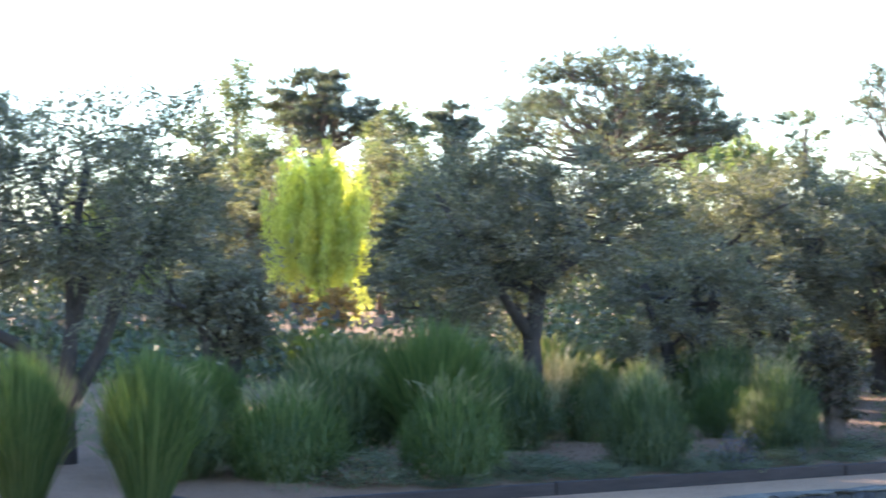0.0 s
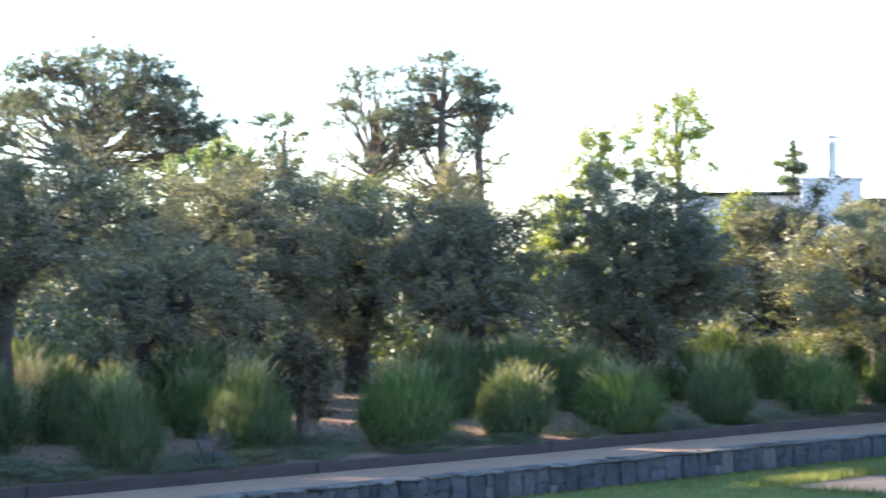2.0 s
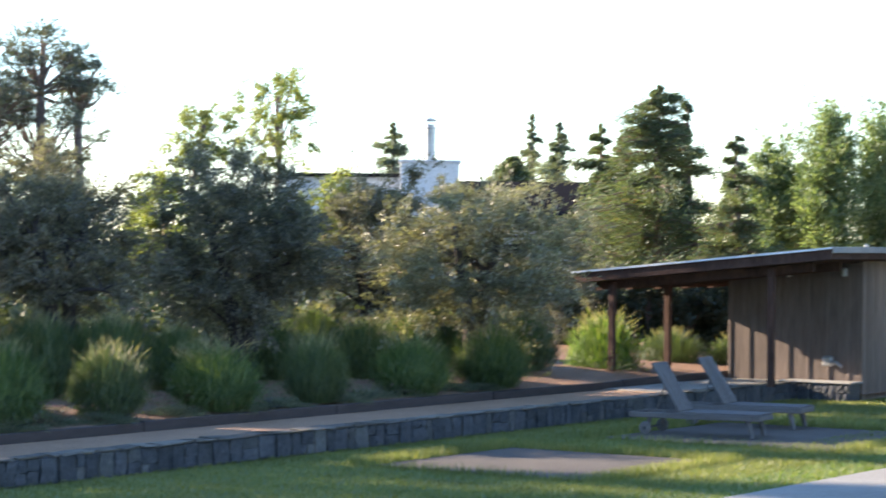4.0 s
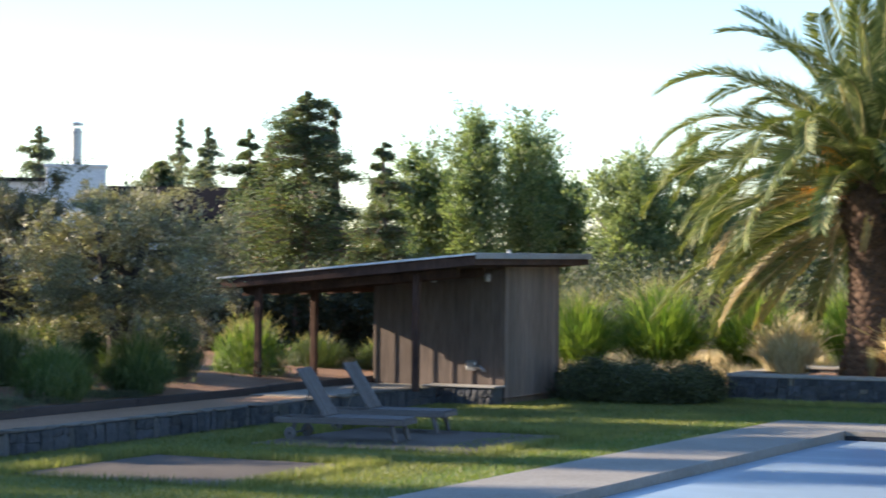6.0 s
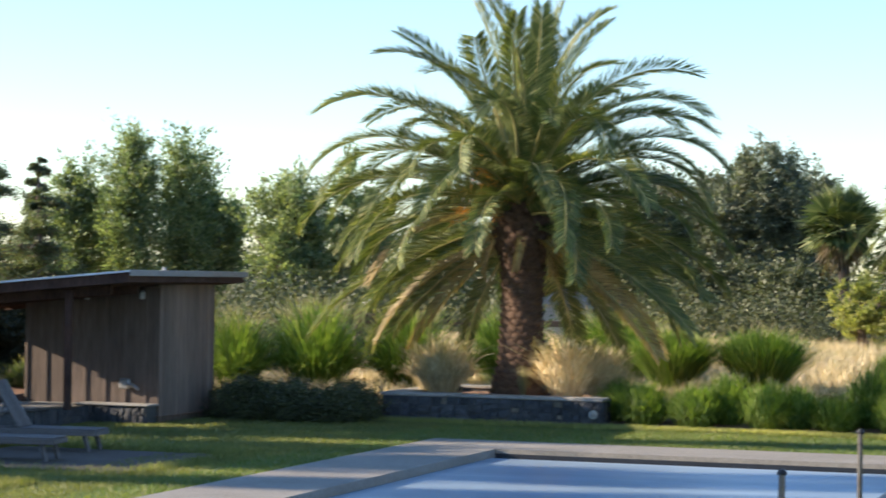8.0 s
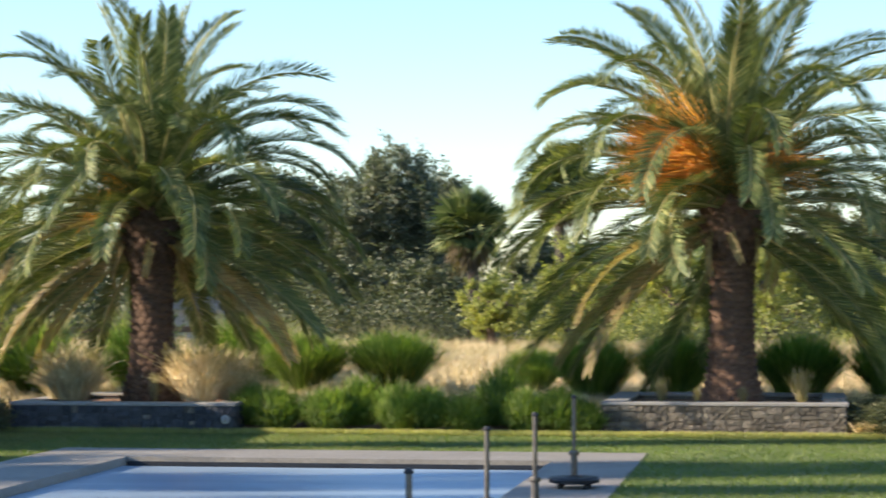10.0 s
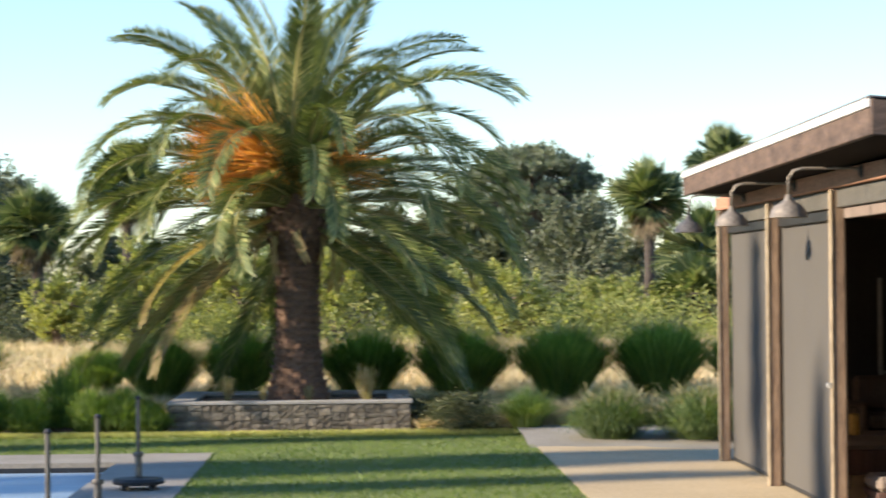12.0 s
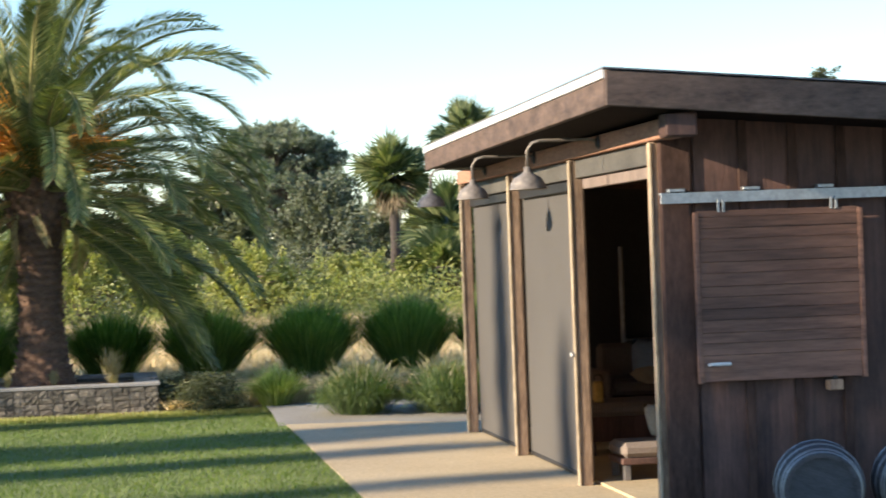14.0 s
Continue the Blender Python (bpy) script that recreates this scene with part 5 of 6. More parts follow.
clump_set(tall, [(-15.75, 8.05, 0.33, 0, 0.95, 1.0), (-16.25, 7.3, 0.33, 100, 0.95, 0.98), (-17.35, 11.62, 0.42, 30, 1.42, 1.02), (-27.2, 16.4, 0.6, 60, 1.3, 0.58), (-28.6, 16.1, 0.6, 90, 1.1, 0.48),
                 (-18.9, 10.2, 0.42, 45, 1.0, 0.75)])
# second row, darker
dk = dome_clump("fountain_grass", "dark green fountain grass in the second row", 215, 0.47, 0.40, 0.52, 0.36, 2600, 0.009, L_GRASS_DK, "fountain grasses", 60, -0.8, steps=2)
clump_set(dk, [(-18.4, 19.5, 0.42, 0, 0.96, 1.00), (-17.9, 20.0, 0.42, 50, 1.08, 1.00), (-18.2, 21.5, 0.42, 100, 0.96, 0.84), (-18.6, 23.8, 0.42, 130, 0.96, 0.84), (-18.0, 24.9, 0.42, 160, 1.08, 0.84),
               (-18.3, 26.1, 0.42, 190, 1.26, 0.89), (-18.4, 28.3, 0.42, 220, 1.20, 1.00), (-17.5, 28.0, 0.42, 250, 1.08, 0.89), (-18.6, 14.3, 0.42, 80, 0.90, 0.89), (-19.6, 30.0, 0.3, 20, 1.32, 1.05),
               (-17.6, 32.4, 0.1, 70, 1.3, 0.85), (-16.7, 33.0, 0.1, 70, 1.3, 0.8), (-19.3, 28.4, 0.42, 70, 1.32, 1.00), (-20.0, 26.5, 0.42, 70, 1.32, 0.95),
               (-20.0, 22.5, 0.42, 40, 1.32, 0.89), (-20.2, 18.5, 0.42, 40, 1.32, 0.89), (-21.0, 16.0, 0.42, 40, 1.20, 0.89), (-18.0, 11.0, 0.42, 40, 1.20, 1.00), (-18.2, 13.0, 0.42, 70, 1.14, 0.95), (-19.8, 14.6, 0.45, 110, 1.32, 1.05), (-20.3, 12.4, 0.45, 150, 1.32, 1.05),
               (-19.4, 16.6, 0.45, 190, 1.32, 1.00), (-21.0, 16.4, 0.42, 230, 1.08, 0.89), (-21.8, 18.2, 0.42, 270, 1.14, 0.89), (-21.2, 22.7, 0.42, 300, 1.08, 0.84), (-19.5, 20.6, 0.45, 330, 1.32, 0.95), (-21.5, 13.6, 0.45, 20, 1.44, 1.05),
               (-17.6, 9.2, 0.4, 60, 1.20, 0.95), (-22.0, 19.5, 0.45, 100, 1.44, 1.00)])
# straw-coloured tuft beside the olive trunk
st = dome_clump("feather_grass", "pale straw feather grass tuft", 218, 0.34, 0.34, 0.42, 0.14, 1500, 0.006, L_BLOND, "feather grasses", 160, -0.3, 0.3)
clump_set(st, [(-18.9, 14.1, 0.42, 0, 1.19, 1.10), (-10.65, 34.25, 0.42, 30, 1.56, 0.94), (-8.72, 34.2, 0.42, 60, 1.69, 1.01), (-8.3, 34.55, 0.42, 90, 1.38, 0.88), (-10.95, 34.6, 0.42, 120, 1.25, 0.83)])
sm = dome_clump("feather_grass", "small pale feather grass tuft in a planter", 219, 0.13, 0.2, 0.26, 0.05, 260, 0.007, L_PLUME, "feather grasses", 60, 0.0, 0.35, steps=2)
clump_set(sm, [(-9.35, 34.0, 0.4, 0, 0.78, 0.90), (-0.03, 34.3, 0.44, 0, 1.69, 1.14), (-2.0, 34.35, 0.44, 30, 1.17, 0.84), (-0.85, 34.2, 0.44, 60, 0.78, 0.54), (-1.5, 34.3, 0.44, 60, 0.65, 0.48)])

# far beds: bright maiden grasses behind planter and hedge
mg = dome_clump("maiden_grass", "sunlit green maiden grass behind the lawn", 222, 0.72, 0.56, 0.62, 0.22, 3200, 0.010, L_GRASS_LIT, "maiden grasses", 300, -0.5, 0.3, steps=2)
clump_set(mg, [(-15.2, 37.2, 0.1, 0, 1.06, 1.21), (-14.0, 37.8, 0.1, 40, 1.35, 1.13), (-12.5, 38.2, 0.15, 80, 1.28, 1.05), (-11.2, 39.6, 0.2, 120, 1.21, 1.05), (-16.4, 37.5, 0.1, 160, 1.28, 1.16),
               (-10.0, 41.8, 0.4, 240, 1.3, 0.85), (-9.4, 41.2, 0.4, 200, 1.2, 0.8)])
ms = dome_clump("miscanthus_grass", "dark green rounded miscanthus grass", 223, 0.62, 0.78, 0.34, 0.16, 4200, 0.008, L_GRASS_LIT, "miscanthus grasses", 120, -0.25, 0.24, 0.75, steps=2)
clump_set(ms, [(-3.25, 37.6, 0.12, 40, 1.23, 1.08), (-2.0, 38.2, 0.12, 80, 0.98, 1.04), (-0.05, 38.0, 0.12, 120, 1.12, 1.04), (1.45, 37.4, 0.12, 160, 1.18, 1.06),
               (3.0, 37.0, 0.12, 200, 1.15, 1.11), (4.5, 37.0, 0.12, 240, 1.15, 1.15), (6.0, 37.2, 0.12, 280, 1.15, 1.06), (-4.4, 39.5, 0.15, 10, 0.76, 0.79), (-8.2, 39.2, 0.18, 30, 1.12, 0.98), (-6.74, 39.4, 0.18, 70, 1.18, 1.0)])


def shrub(name, label, seed, mat, group, n=26, per=130, leaf=(0.05, 0.022), stems=8, category="shrub", squash=1.0):
    """A low leafy shrub about 1 m wide and 0.8 m high."""
    rng = np.random.default_rng(seed)
    t = thing(name, label, category, None, group)
    bm = bmesh.new()
    for k in range(stems):
        a = rng.uniform(0, 6.28)
        e = (0.32 * math.cos(a), 0.32 * math.sin(a), 0.5)
        add_tube(bm, limb_path((0, 0, -0.05), e, rng), [0.014, 0.012, 0.01, 0.007, 0.003], 4, False)
    part("woody_stem", bm, M_BARK_OLIVE, t)
    u = unit(rng.normal(size=(n, 3)))
    u[:, 2] = np.abs(u[:, 2]) * squash
    c = u * rng.uniform(0.55, 1.0, (n, 1)) * np.array([0.42, 0.42, 0.62]) + np.array([0, 0, 0.08])
    L = (c[:, None] + rng.normal(size=(n, per, 3)) * 0.085).reshape(-1, 3)
    L[:, 2] = np.maximum(L[:, 2], 0.0)
    v, f = leaves_np(rng, L, leaf[0], leaf[1], -0.4)
    mesh_np("foliage", v, f, mat, t)
    return t


hedge = shrub("hedge_shrub", "dark clipped evergreen shrub along the lawn", 230, L_DARK, "hedge shrubs", 46, 260, (0.042, 0.02))
clump_set(hedge, [(-13.0, 32.5, 0.0, 0, 1.1, 0.85), (-12.45, 32.6, 0, 50, 1.05, 0.85), (-11.9, 32.7, 0, 90, 1.1, 0.85), (-13.4, 33.1, 0, 140, 1.1, 0.9), (-12.7, 33.3, 0, 190, 1.1, 0.9), (-11.8, 33.4, 0, 230, 1.1, 0.9),
                  (1.3, 33.9, 0.02, 20, 1.25, 0.85), (0.9, 34.5, 0.02, 120, 1.1, 0.8), (-3.6, 34.5, 0.05, 70, 1.0, 0.9), (-5.0, 34.6, 0.05, 100, 1.0, 0.8)])
fr = dome_clump("dwarf_fountain_grass", "small bright green fountain grass along the lawn", 232, 0.35, 0.36, 0.36, 0.2, 2300, 0.009, L_GRASS_LIT, "dwarf fountain grasses", 16, -0.8, 0.2, steps=2)
clump_set(fr, [(-7.5, 33.85, 0.02, 0, 1.19, 0.94), (-6.75, 33.8, 0.02, 40, 1.06, 0.99), (-6.35, 34.2, 0.05, 80, 1.06, 1.16), (-5.7, 33.85, 0.02, 120, 1.06, 1.10), (-5.3, 34.0, 0.02, 160, 0.94, 0.99), (-4.75, 33.8, 0.02, 200, 1.00, 0.83),
               (-4.3, 34.3, 0.05, 240, 1.06, 1.38), (-3.9, 33.8, 0.02, 280, 0.88, 0.99), (-3.4, 33.85, 0.02, 320, 1.06, 0.99), (-3.05, 33.8, 0.02, 20, 0.88, 0.72), (-7.9, 34.2, 0.05, 60, 1.00, 0.99)])
spiky = grass_clump("flax_lily", "bright spiky green flax lily beside the path", 234, 0.66, 0.5, 0.12, 800, 0.016, L_FLAX, None, "", 0.5)
clump_set(spiky, [(2.2, 33.35, 0.03, 0, 1.3, 1.0)])
rnd = dome_clump("deer_grass", "rounded grey-green deer grass beside the path", 235, 0.5, 0.30, 0.34, 0.3, 3400, 0.0055, L_GRASS, "deer grasses", 160, -0.8, 0.25, 1.15, steps=2)
clump_set(rnd, [(3.2, 31.6, 0.05, 0, 1.30, 1.03), (4.35, 31.4, 0.05, 60, 1.20, 1.01), (5.5, 31.5, 0.05, 90, 1.20, 1.03)])

# low flowering cover along the timber edge
cover = shrub("sage_shrub", "low grey-green sage at the bed's edge", 240, L_SAGE, "low sage shrubs", 24, 230, (0.045, 0.016))
clump_set(cover, [(-16.75, 10.5, 0.32, 0, 0.98, 0.48), (-16.4, 11.2, 0.32, 40, 0.78, 0.37), (-16.6, 12.1, 0.32, 80, 1.10, 0.46), (-16.55, 13.0, 0.32, 120, 0.78, 0.55), (-16.4, 14.1, 0.32, 160, 0.91, 0.52), (-16.8, 16.1, 0.32, 200, 0.78, 0.46),
                  (-16.5, 17.6, 0.32, 240, 0.65, 0.40), (-16.45, 19.4, 0.32, 280, 0.78, 0.41), (-16.4, 21.1, 0.32, 320, 0.78, 0.41), (-16.5, 22.9, 0.32, 0, 0.78, 0.41), (-16.5, 24.7, 0.32, 30, 0.78, 0.41), (-16.3, 12.6, 0.32, 70, 0.65, 0.41),
                  (-16.35, 13.5, 0.32, 15, 0.8, 0.42), (-16.45, 14.7, 0.32, 65, 0.95, 0.46), (-16.4, 15.5, 0.32, 110, 0.8, 0.40), (-16.4, 16.9, 0.32, 170, 0.9, 0.38), (-16.35, 18.2, 0.32, 210, 0.8, 0.36), (-16.4, 20.3, 0.32, 250, 0.9, 0.38),
                  (-16.4, 22.2, 0.32, 300, 0.85, 0.36), (-16.4, 23.5, 0.32, 340, 0.8, 0.36), (-16.35, 25.1, 0.32, 20, 0.8, 0.34), (-16.9, 12.4, 0.34, 130, 1.1, 0.5), (-17.2, 16.2, 0.36, 190, 1.1, 0.5), (-17.3, 18.0, 0.36, 30, 1.0, 0.45)])
pink = shrub("pink_buckwheat", "low buckwheat with dusty pink flower heads", 242, L_PINK, "pink buckwheats", 12, 40, (0.04, 0.03))
clump_set(pink, [(-16.5, 13.35, 0.32, 0, 0.35, 0.5), (-16.9, 15.9, 0.32, 50, 0.6, 0.5), (-16.8, 16.35, 0.32, 90, 0.5, 0.42), (-16.6, 10.85, 0.32, 90, 0.4, 0.4), (-16.7, 12.0, 0.34, 20, 0.55, 0.45), (-16.45, 17.4, 0.32, 70, 0.45, 0.35), (-16.9, 15.0, 0.34, 140, 0.6, 0.45)])
viol = shrub("lavender", "low lavender with violet flower spikes", 243, L_VIOLET, "lavenders", 14, 40, (0.04, 0.014))
clump_set(viol, [(-16.35, 14.2, 0.32, 0, 0.5, 0.55), (-16.4, 15.0, 0.32, 60, 0.5, 0.5), (-16.35, 20.9, 0.32, 30, 0.4, 0.4), (-16.4, 18.6, 0.32, 60, 0.45, 0.4), (2.6, 32.6, 0.04, 10, 0.3, 0.3)])


def straw_field(seed, n, x0, x1, y0, y1):
    """Dry stalks standing in soft drifts on the bank."""
    rng = np.random.default_rng(seed)
    p = np.stack([rng.uniform(x0, x1, n), y0 + (y1 - y0) * rng.uniform(0, 1, n) ** 1.3, np.zeros(n)], 1)
    p[:, 2] = 0.08 + 0.05 * np.clip(p[:, 1] - 36, 0, 12)
    drift = 0.55 + 0.45 * np.sin(p[:, 1] * 5.5 + 1.3 * np.sin(p[:, 0] * 1.9))
    h = (0.10 + 0.22 * drift) * rng.uniform(0.6, 1.2, n)
    a = rng.uniform(0, 6.283, n)
    s = np.stack([np.cos(a), np.sin(a), np.zeros(n)], 1) * 0.011
    tip = p + rng.normal(size=(n, 3)) * np.array([0.16, 0.16, 0]) + np.array([0.05, 0, 1.0]) * h[:, None]
    v = np.stack([p - s, p + s, tip], 1).reshape(-1, 3)
    return tagged(mesh_np("straw_stalks", v, np.arange(3 * n).reshape(n, 3), L_BLOND), "dry straw-coloured grass stalks on the bank", "dry grass", kind="stuff")


straw_field(250, 110000, -18, 14, 36.6, 52)
straw_field(251, 22000, -8.0, -2.9, 34.6, 37.2)
straw_field(252, 40000, 0.7, 9.0, 33.6, 37.2)


def ground_cover(seed, n, per, x0, x1, y0, y1, mat, label, tall):
    """Patchy low leaves over a bed."""
    rng = np.random.default_rng(seed)
    c = np.stack([rng.uniform(x0, x1, n), rng.uniform(y0, y1, n), np.zeros(n)], 1)
    c[:, 2] = 0.36 + 0.025 * np.clip(-16 - c[:, 0], 0, 12)
    L = (c[:, None] + rng.normal(size=(n, per, 3)) * np.array([0.16, 0.16, 0.0])).reshape(-1, 3)
    L[:, 2] += np.abs(rng.normal(size=len(L))) * tall
    v, f = leaves_np(rng, L, 0.05, 0.011, -0.8)
    return tagged(mesh_np("ground_cover", v, f, mat), label, "ground cover", kind="stuff")


ground_cover(260, 170, 110, -26, -16.3, 8.9, 30.0, L_SAGE, "low grey-green ground cover in the bed", 0.10)
ground_cover(261, 180, 80, -28, -17.0, 9.0, 30.0, L_GRASS_DK, "low dark green ground cover in the bed", 0.16)
ground_cover(262, 40, 40, -17.2, -16.3, 9.5, 26.0, L_PINK, "dusty pink flower heads along the bed's edge", 0.12)


# ---- open hut ----
hut = thing("open_hut", "weathered board hut with a flat sloping roof", "hut", pose(0, 0, 0))
HX0, HX1, HY0, HY1 = -15.95, -13.87, 31.12, 33.1
part("wall", box((HX0, HY0 + 0.04, 0), (HX1 - 0.04, HY0 + 0.12, 1.93)), M_BOARD, hut)
part("wall", box((HX1 - 0.12, HY0 + 0.12, 0), (HX1 - 0.04, HY1 - 0.12, 1.95)), M_BOARD, hut)
part("wall", box((HX0, HY1 - 0.12, 0), (HX1 - 0.04, HY1 - 0.04, 1.95)), M_BOARD, hut)
part("wall", box((HX0, HY0 + 0.12, 0), (HX0 + 0.08, HY1 - 0.12, 1.78)), M_BOARD, hut)
rb = random.Random(5)
x = HX0
while x < HX1 - 0.05:
    w = min(0.31, HX1 - x)
    top = 2.02 - 0.095 * (-13.5 - x) - 0.06
    part("board", box((x + 0.014, HY0 + 0.0 + rb.uniform(0, 0.005), 0.02), (x + w - 0.014, HY0 + 0.04, top), 0.003), M_BOARD_SHADED, hut, "wall board darkened for shade under the porch roof")
    part("batten", box((x - 0.022, HY0 - 0.014, 0.02), (x + 0.022, HY0 - 0.001, top), 0.003), M_BOARD_SHADED, hut, "batten darkened for shade under the porch roof")
    x += w
y = HY0
while y < HY1 - 0.05:
    part("board", box((HX1 - 0.04, y + 0.003, 0.0), (HX1 - 0.012 + rb.uniform(0, 0.012), y + 0.137, 1.965), 0.003), M_BOARD, hut)
    y += 0.14
bm = bmesh.new()
add_box(bm, (-17.45, 29.25, 0.035), (-13.5, 33.3, 0.165))
for v in bm.verts:
    v.co.z += 1.955 - 0.095 * (-13.5 - v.co.x)
part("roof", bm, M_DARKWOOD, hut, "dark brown fascia boards round the roof")
bm = bmesh.new()
add_box(bm, (-17.48, 29.21, 0.168), (-13.47, 33.33, 0.196))
for v in bm.verts:
    v.co.z += 1.955 - 0.095 * (-13.5 - v.co.x)
part("flashing", bm, M_FLASH, hut, "pale metal roof sheet edge")
part("cap_strip", box((-13.468, 29.205, 2.072), (-13.452, 33.335, 2.152), 0.004), M_CAP, hut, "pale weathered cap strip along the roof end")
for k in range(5):
    yy = 29.6 + k * 0.85
    bm = bmesh.new()
    add_box(bm, (-17.3, yy, -0.09), (-13.93, yy + 0.06, 0.03))
    for v in bm.verts:
        v.co.z += 1.955 - 0.095 * (-13.5 - v.co.x)
    part("rafter", bm, M_DARKWOOD, hut)
for x, y in ((-14.47, 29.45), (-16.95, 29.45), (-16.9, 31.0)):
    part("post", box((x - 0.045, y - 0.045, 0.25), (x + 0.045, y + 0.045, 1.955 - 0.095 * (-13.5 - x) + 0.0), 0.008), M_DARKWOOD, hut)
for x, z in ((-15.0, 1.72), (-14.15, 1.74)):
    lt = part("wall_light", lathe([(0.03, 0), (0.045, 0.02), (0.05, 0.10), (0.02, 0.13)], 10), M_STEEL, hut, "small metal wall light")
    lt.matrix_basis = pose(x, HY0 - 0.03, z)
vent = thing("spigot_box", "small pale metal box on the hut wall", "wall box", pose(-14.38, HY0 - 0.02, 0.47))
part("body", box((-0.08, -0.07, 0), (0.08, 0.0, 0.15), 0.02), M_STEEL, vent)
part("spout", tube([(0.05, -0.05, 0.06), (0.16, -0.08, 0.05), (0.24, -0.09, 0.0)], [0.03, 0.03, 0.02], 8), M_STEEL, vent)
finial = thing("roof_vent", "small pale vent pipe on the hut roof", "roof vent", pose(-14.0, 31.5, 2.08))
part("pipe", lathe([(0.02, 0), (0.02, 0.07), (0.032, 0.08), (0.032, 0.10), (0.01, 0.12)], 10), M_STEEL, finial)

# ---- sun loungers ----
def lounger(at, label):
    """Head at -x, foot at +x; 2.0 m long, 0.66 m wide."""
    t = thing("sun_lounger", label, "sun lounger", at, "sun loungers")
    for s in (-1, 1):
        part("side_rail", box((-0.98, s * 0.31 - 0.02, 0.24), (0.98, s * 0.31 + 0.02, 0.32), 0.006), M_TEAK, t)
    part("end_rail", box((0.94, -0.29, 0.245), (0.98, 0.29, 0.315), 0.006), M_TEAK, t)
    part("end_rail", box((-0.98, -0.29, 0.245), (-0.94, 0.29, 0.315), 0.006), M_TEAK, t)
    for k in range(7):
        y = -0.265 + k * 0.0885
        part("seat_slat", box((-0.22, y - 0.037, 0.322), (0.97, y + 0.037, 0.342), 0.004), M_TEAK, t)
    tilt = pose(-0.24, 0, 0.34, 0, 58, 0)
    for k in range(7):
        y = -0.265 + k * 0.0885
        part("back_slat", box((-0.80, y - 0.037, 0), (-0.0, y + 0.037, 0.02), 0.004, tilt), M_TEAK, t)
    for x in (-0.74, -0.4, -0.08):
        part("back_brace", box((x, -0.29, -0.025), (x + 0.05, 0.29, -0.002), 0.003, tilt), M_TEAK, t)
    for s in (-1, 1):
        part("leg", tube([(0.78, s * 0.28, 0.30), (0.86, s * 0.28, 0.0)], [0.042, 0.034], 4), M_TEAK, t)
        part("leg", tube([(-0.66, s * 0.28, 0.30), (-0.72, s * 0.28, 0.09)], [0.042, 0.036], 4), M_TEAK, t)
        wh = part("wheel", lathe([(0.03, -0.03), (0.09, -0.025), (0.095, 0), (0.09, 0.025), (0.03, 0.03)], 18, "y"), M_TEAK, t)
        wh.matrix_basis = pose(-0.72, s * 0.345, 0.095)
        part("hub", lathe([(0.025, -0.038), (0.03, 0), (0.025, 0.038)], 12, "y"), M_IRON, wh)
    part("axle", tube([(-0.72, -0.36, 0.095), (-0.72, 0.36, 0.095)], 0.012, 6), M_IRON, t)
    part("prop", tube([(-0.62, -0.2, 0.30), (-0.48, -0.2, 0.72)], 0.012, 6), M_TEAK, t)
    return t


SMALL = Matrix.Diagonal((0.79, 0.79, 0.79, 1))
lounger(pose(-12.82, 24.3, 0.008, 0, 0, 8) @ SMALL, "grey weathered teak sun lounger with raised back")
lounger(pose(-13.02, 25.8, 0.008, 0, 0, 8) @ SMALL, "grey weathered teak sun lounger with raised back")

# ---- shed ----
shed = thing("pool_shed", "dark barn-wood pool shed with a flat roof", "shed", pose(0, 0, 0))
WY = 18.0


def roof_z(x, y):
    return 3.15 - 0.078 * (x - 3.57) - 0.008 * (y - 17)


def sloped(lo, hi, bevel=0.0):
    bm = box(lo, hi, bevel)
    for v in bm.verts:
        v.co.z += roof_z(v.co.x, v.co.y)
    return bm


part("roof", sloped((3.62, 17.06, 0.02), (12.4, 27.0, 0.235)), M_SOFFIT, shed, "roof deck with its underside blackened for shade")
part("fascia", sloped((3.57, 17.0, 0.0), (12.4, 17.055, 0.255), 0.006), M_FASCIA, shed, "weathered brown front fascia board")
part("fascia", sloped((3.565, 17.06, 0.0), (3.615, 27.0, 0.195), 0.006), M_FASCIA, shed, "weathered brown side fascia board")
part("flashing", sloped((3.55, 17.06, 0.197), (3.612, 27.02, 0.262), 0.004), M_FLASH, shed, "metal roof edge whitened to look sunlit")
# Hidden deck added to keep sky light out behind the roof's end.
part("roof", sloped((4.3, 27.004, 0.02), (12.0, 28.32, 0.2)), M_SOFFIT, shed, "unseen roof deck closing the gap over the back wall")
part("roof_sheet", sloped((3.55, 16.985, 0.264), (12.42, 27.02, 0.276)), M_ROOF, shed, "thin grey roof sheet")
for k in range(8):
    yy = 18.6 + k * 1.1
    part("rafter", sloped((4.3, yy, -0.13), (11.8, yy + 0.07, 0.018)), M_BARN, shed)
# long header over the doors, with the end of a beam showing
part("header_beam", box((4.1, 17.35, 2.93), (4.26, 28.2, 3.08), 0.008), M_HEADER, shed, "reddish header beam with sunlight in its colour")
part("beam_end", box((4.02, 17.1, 2.92), (4.25, 17.34, 3.09), 0.01), M_BARN, shed, "brown sawn beam end")
part("door_track", box((4.16, 18.3, 2.76), (4.24, 28.3, 2.925), 0.006), M_TRACK, shed, "dull grey steel door track")
for y0, y1 in ((18.2, 21.15), (21.5, 24.5), (24.85, 27.95)):
    part("lintel", box((4.2, y0, 2.66), (4.27, y1, 2.752), 0.006), M_BOARD if y0 < 20 else M_IRON, shed)
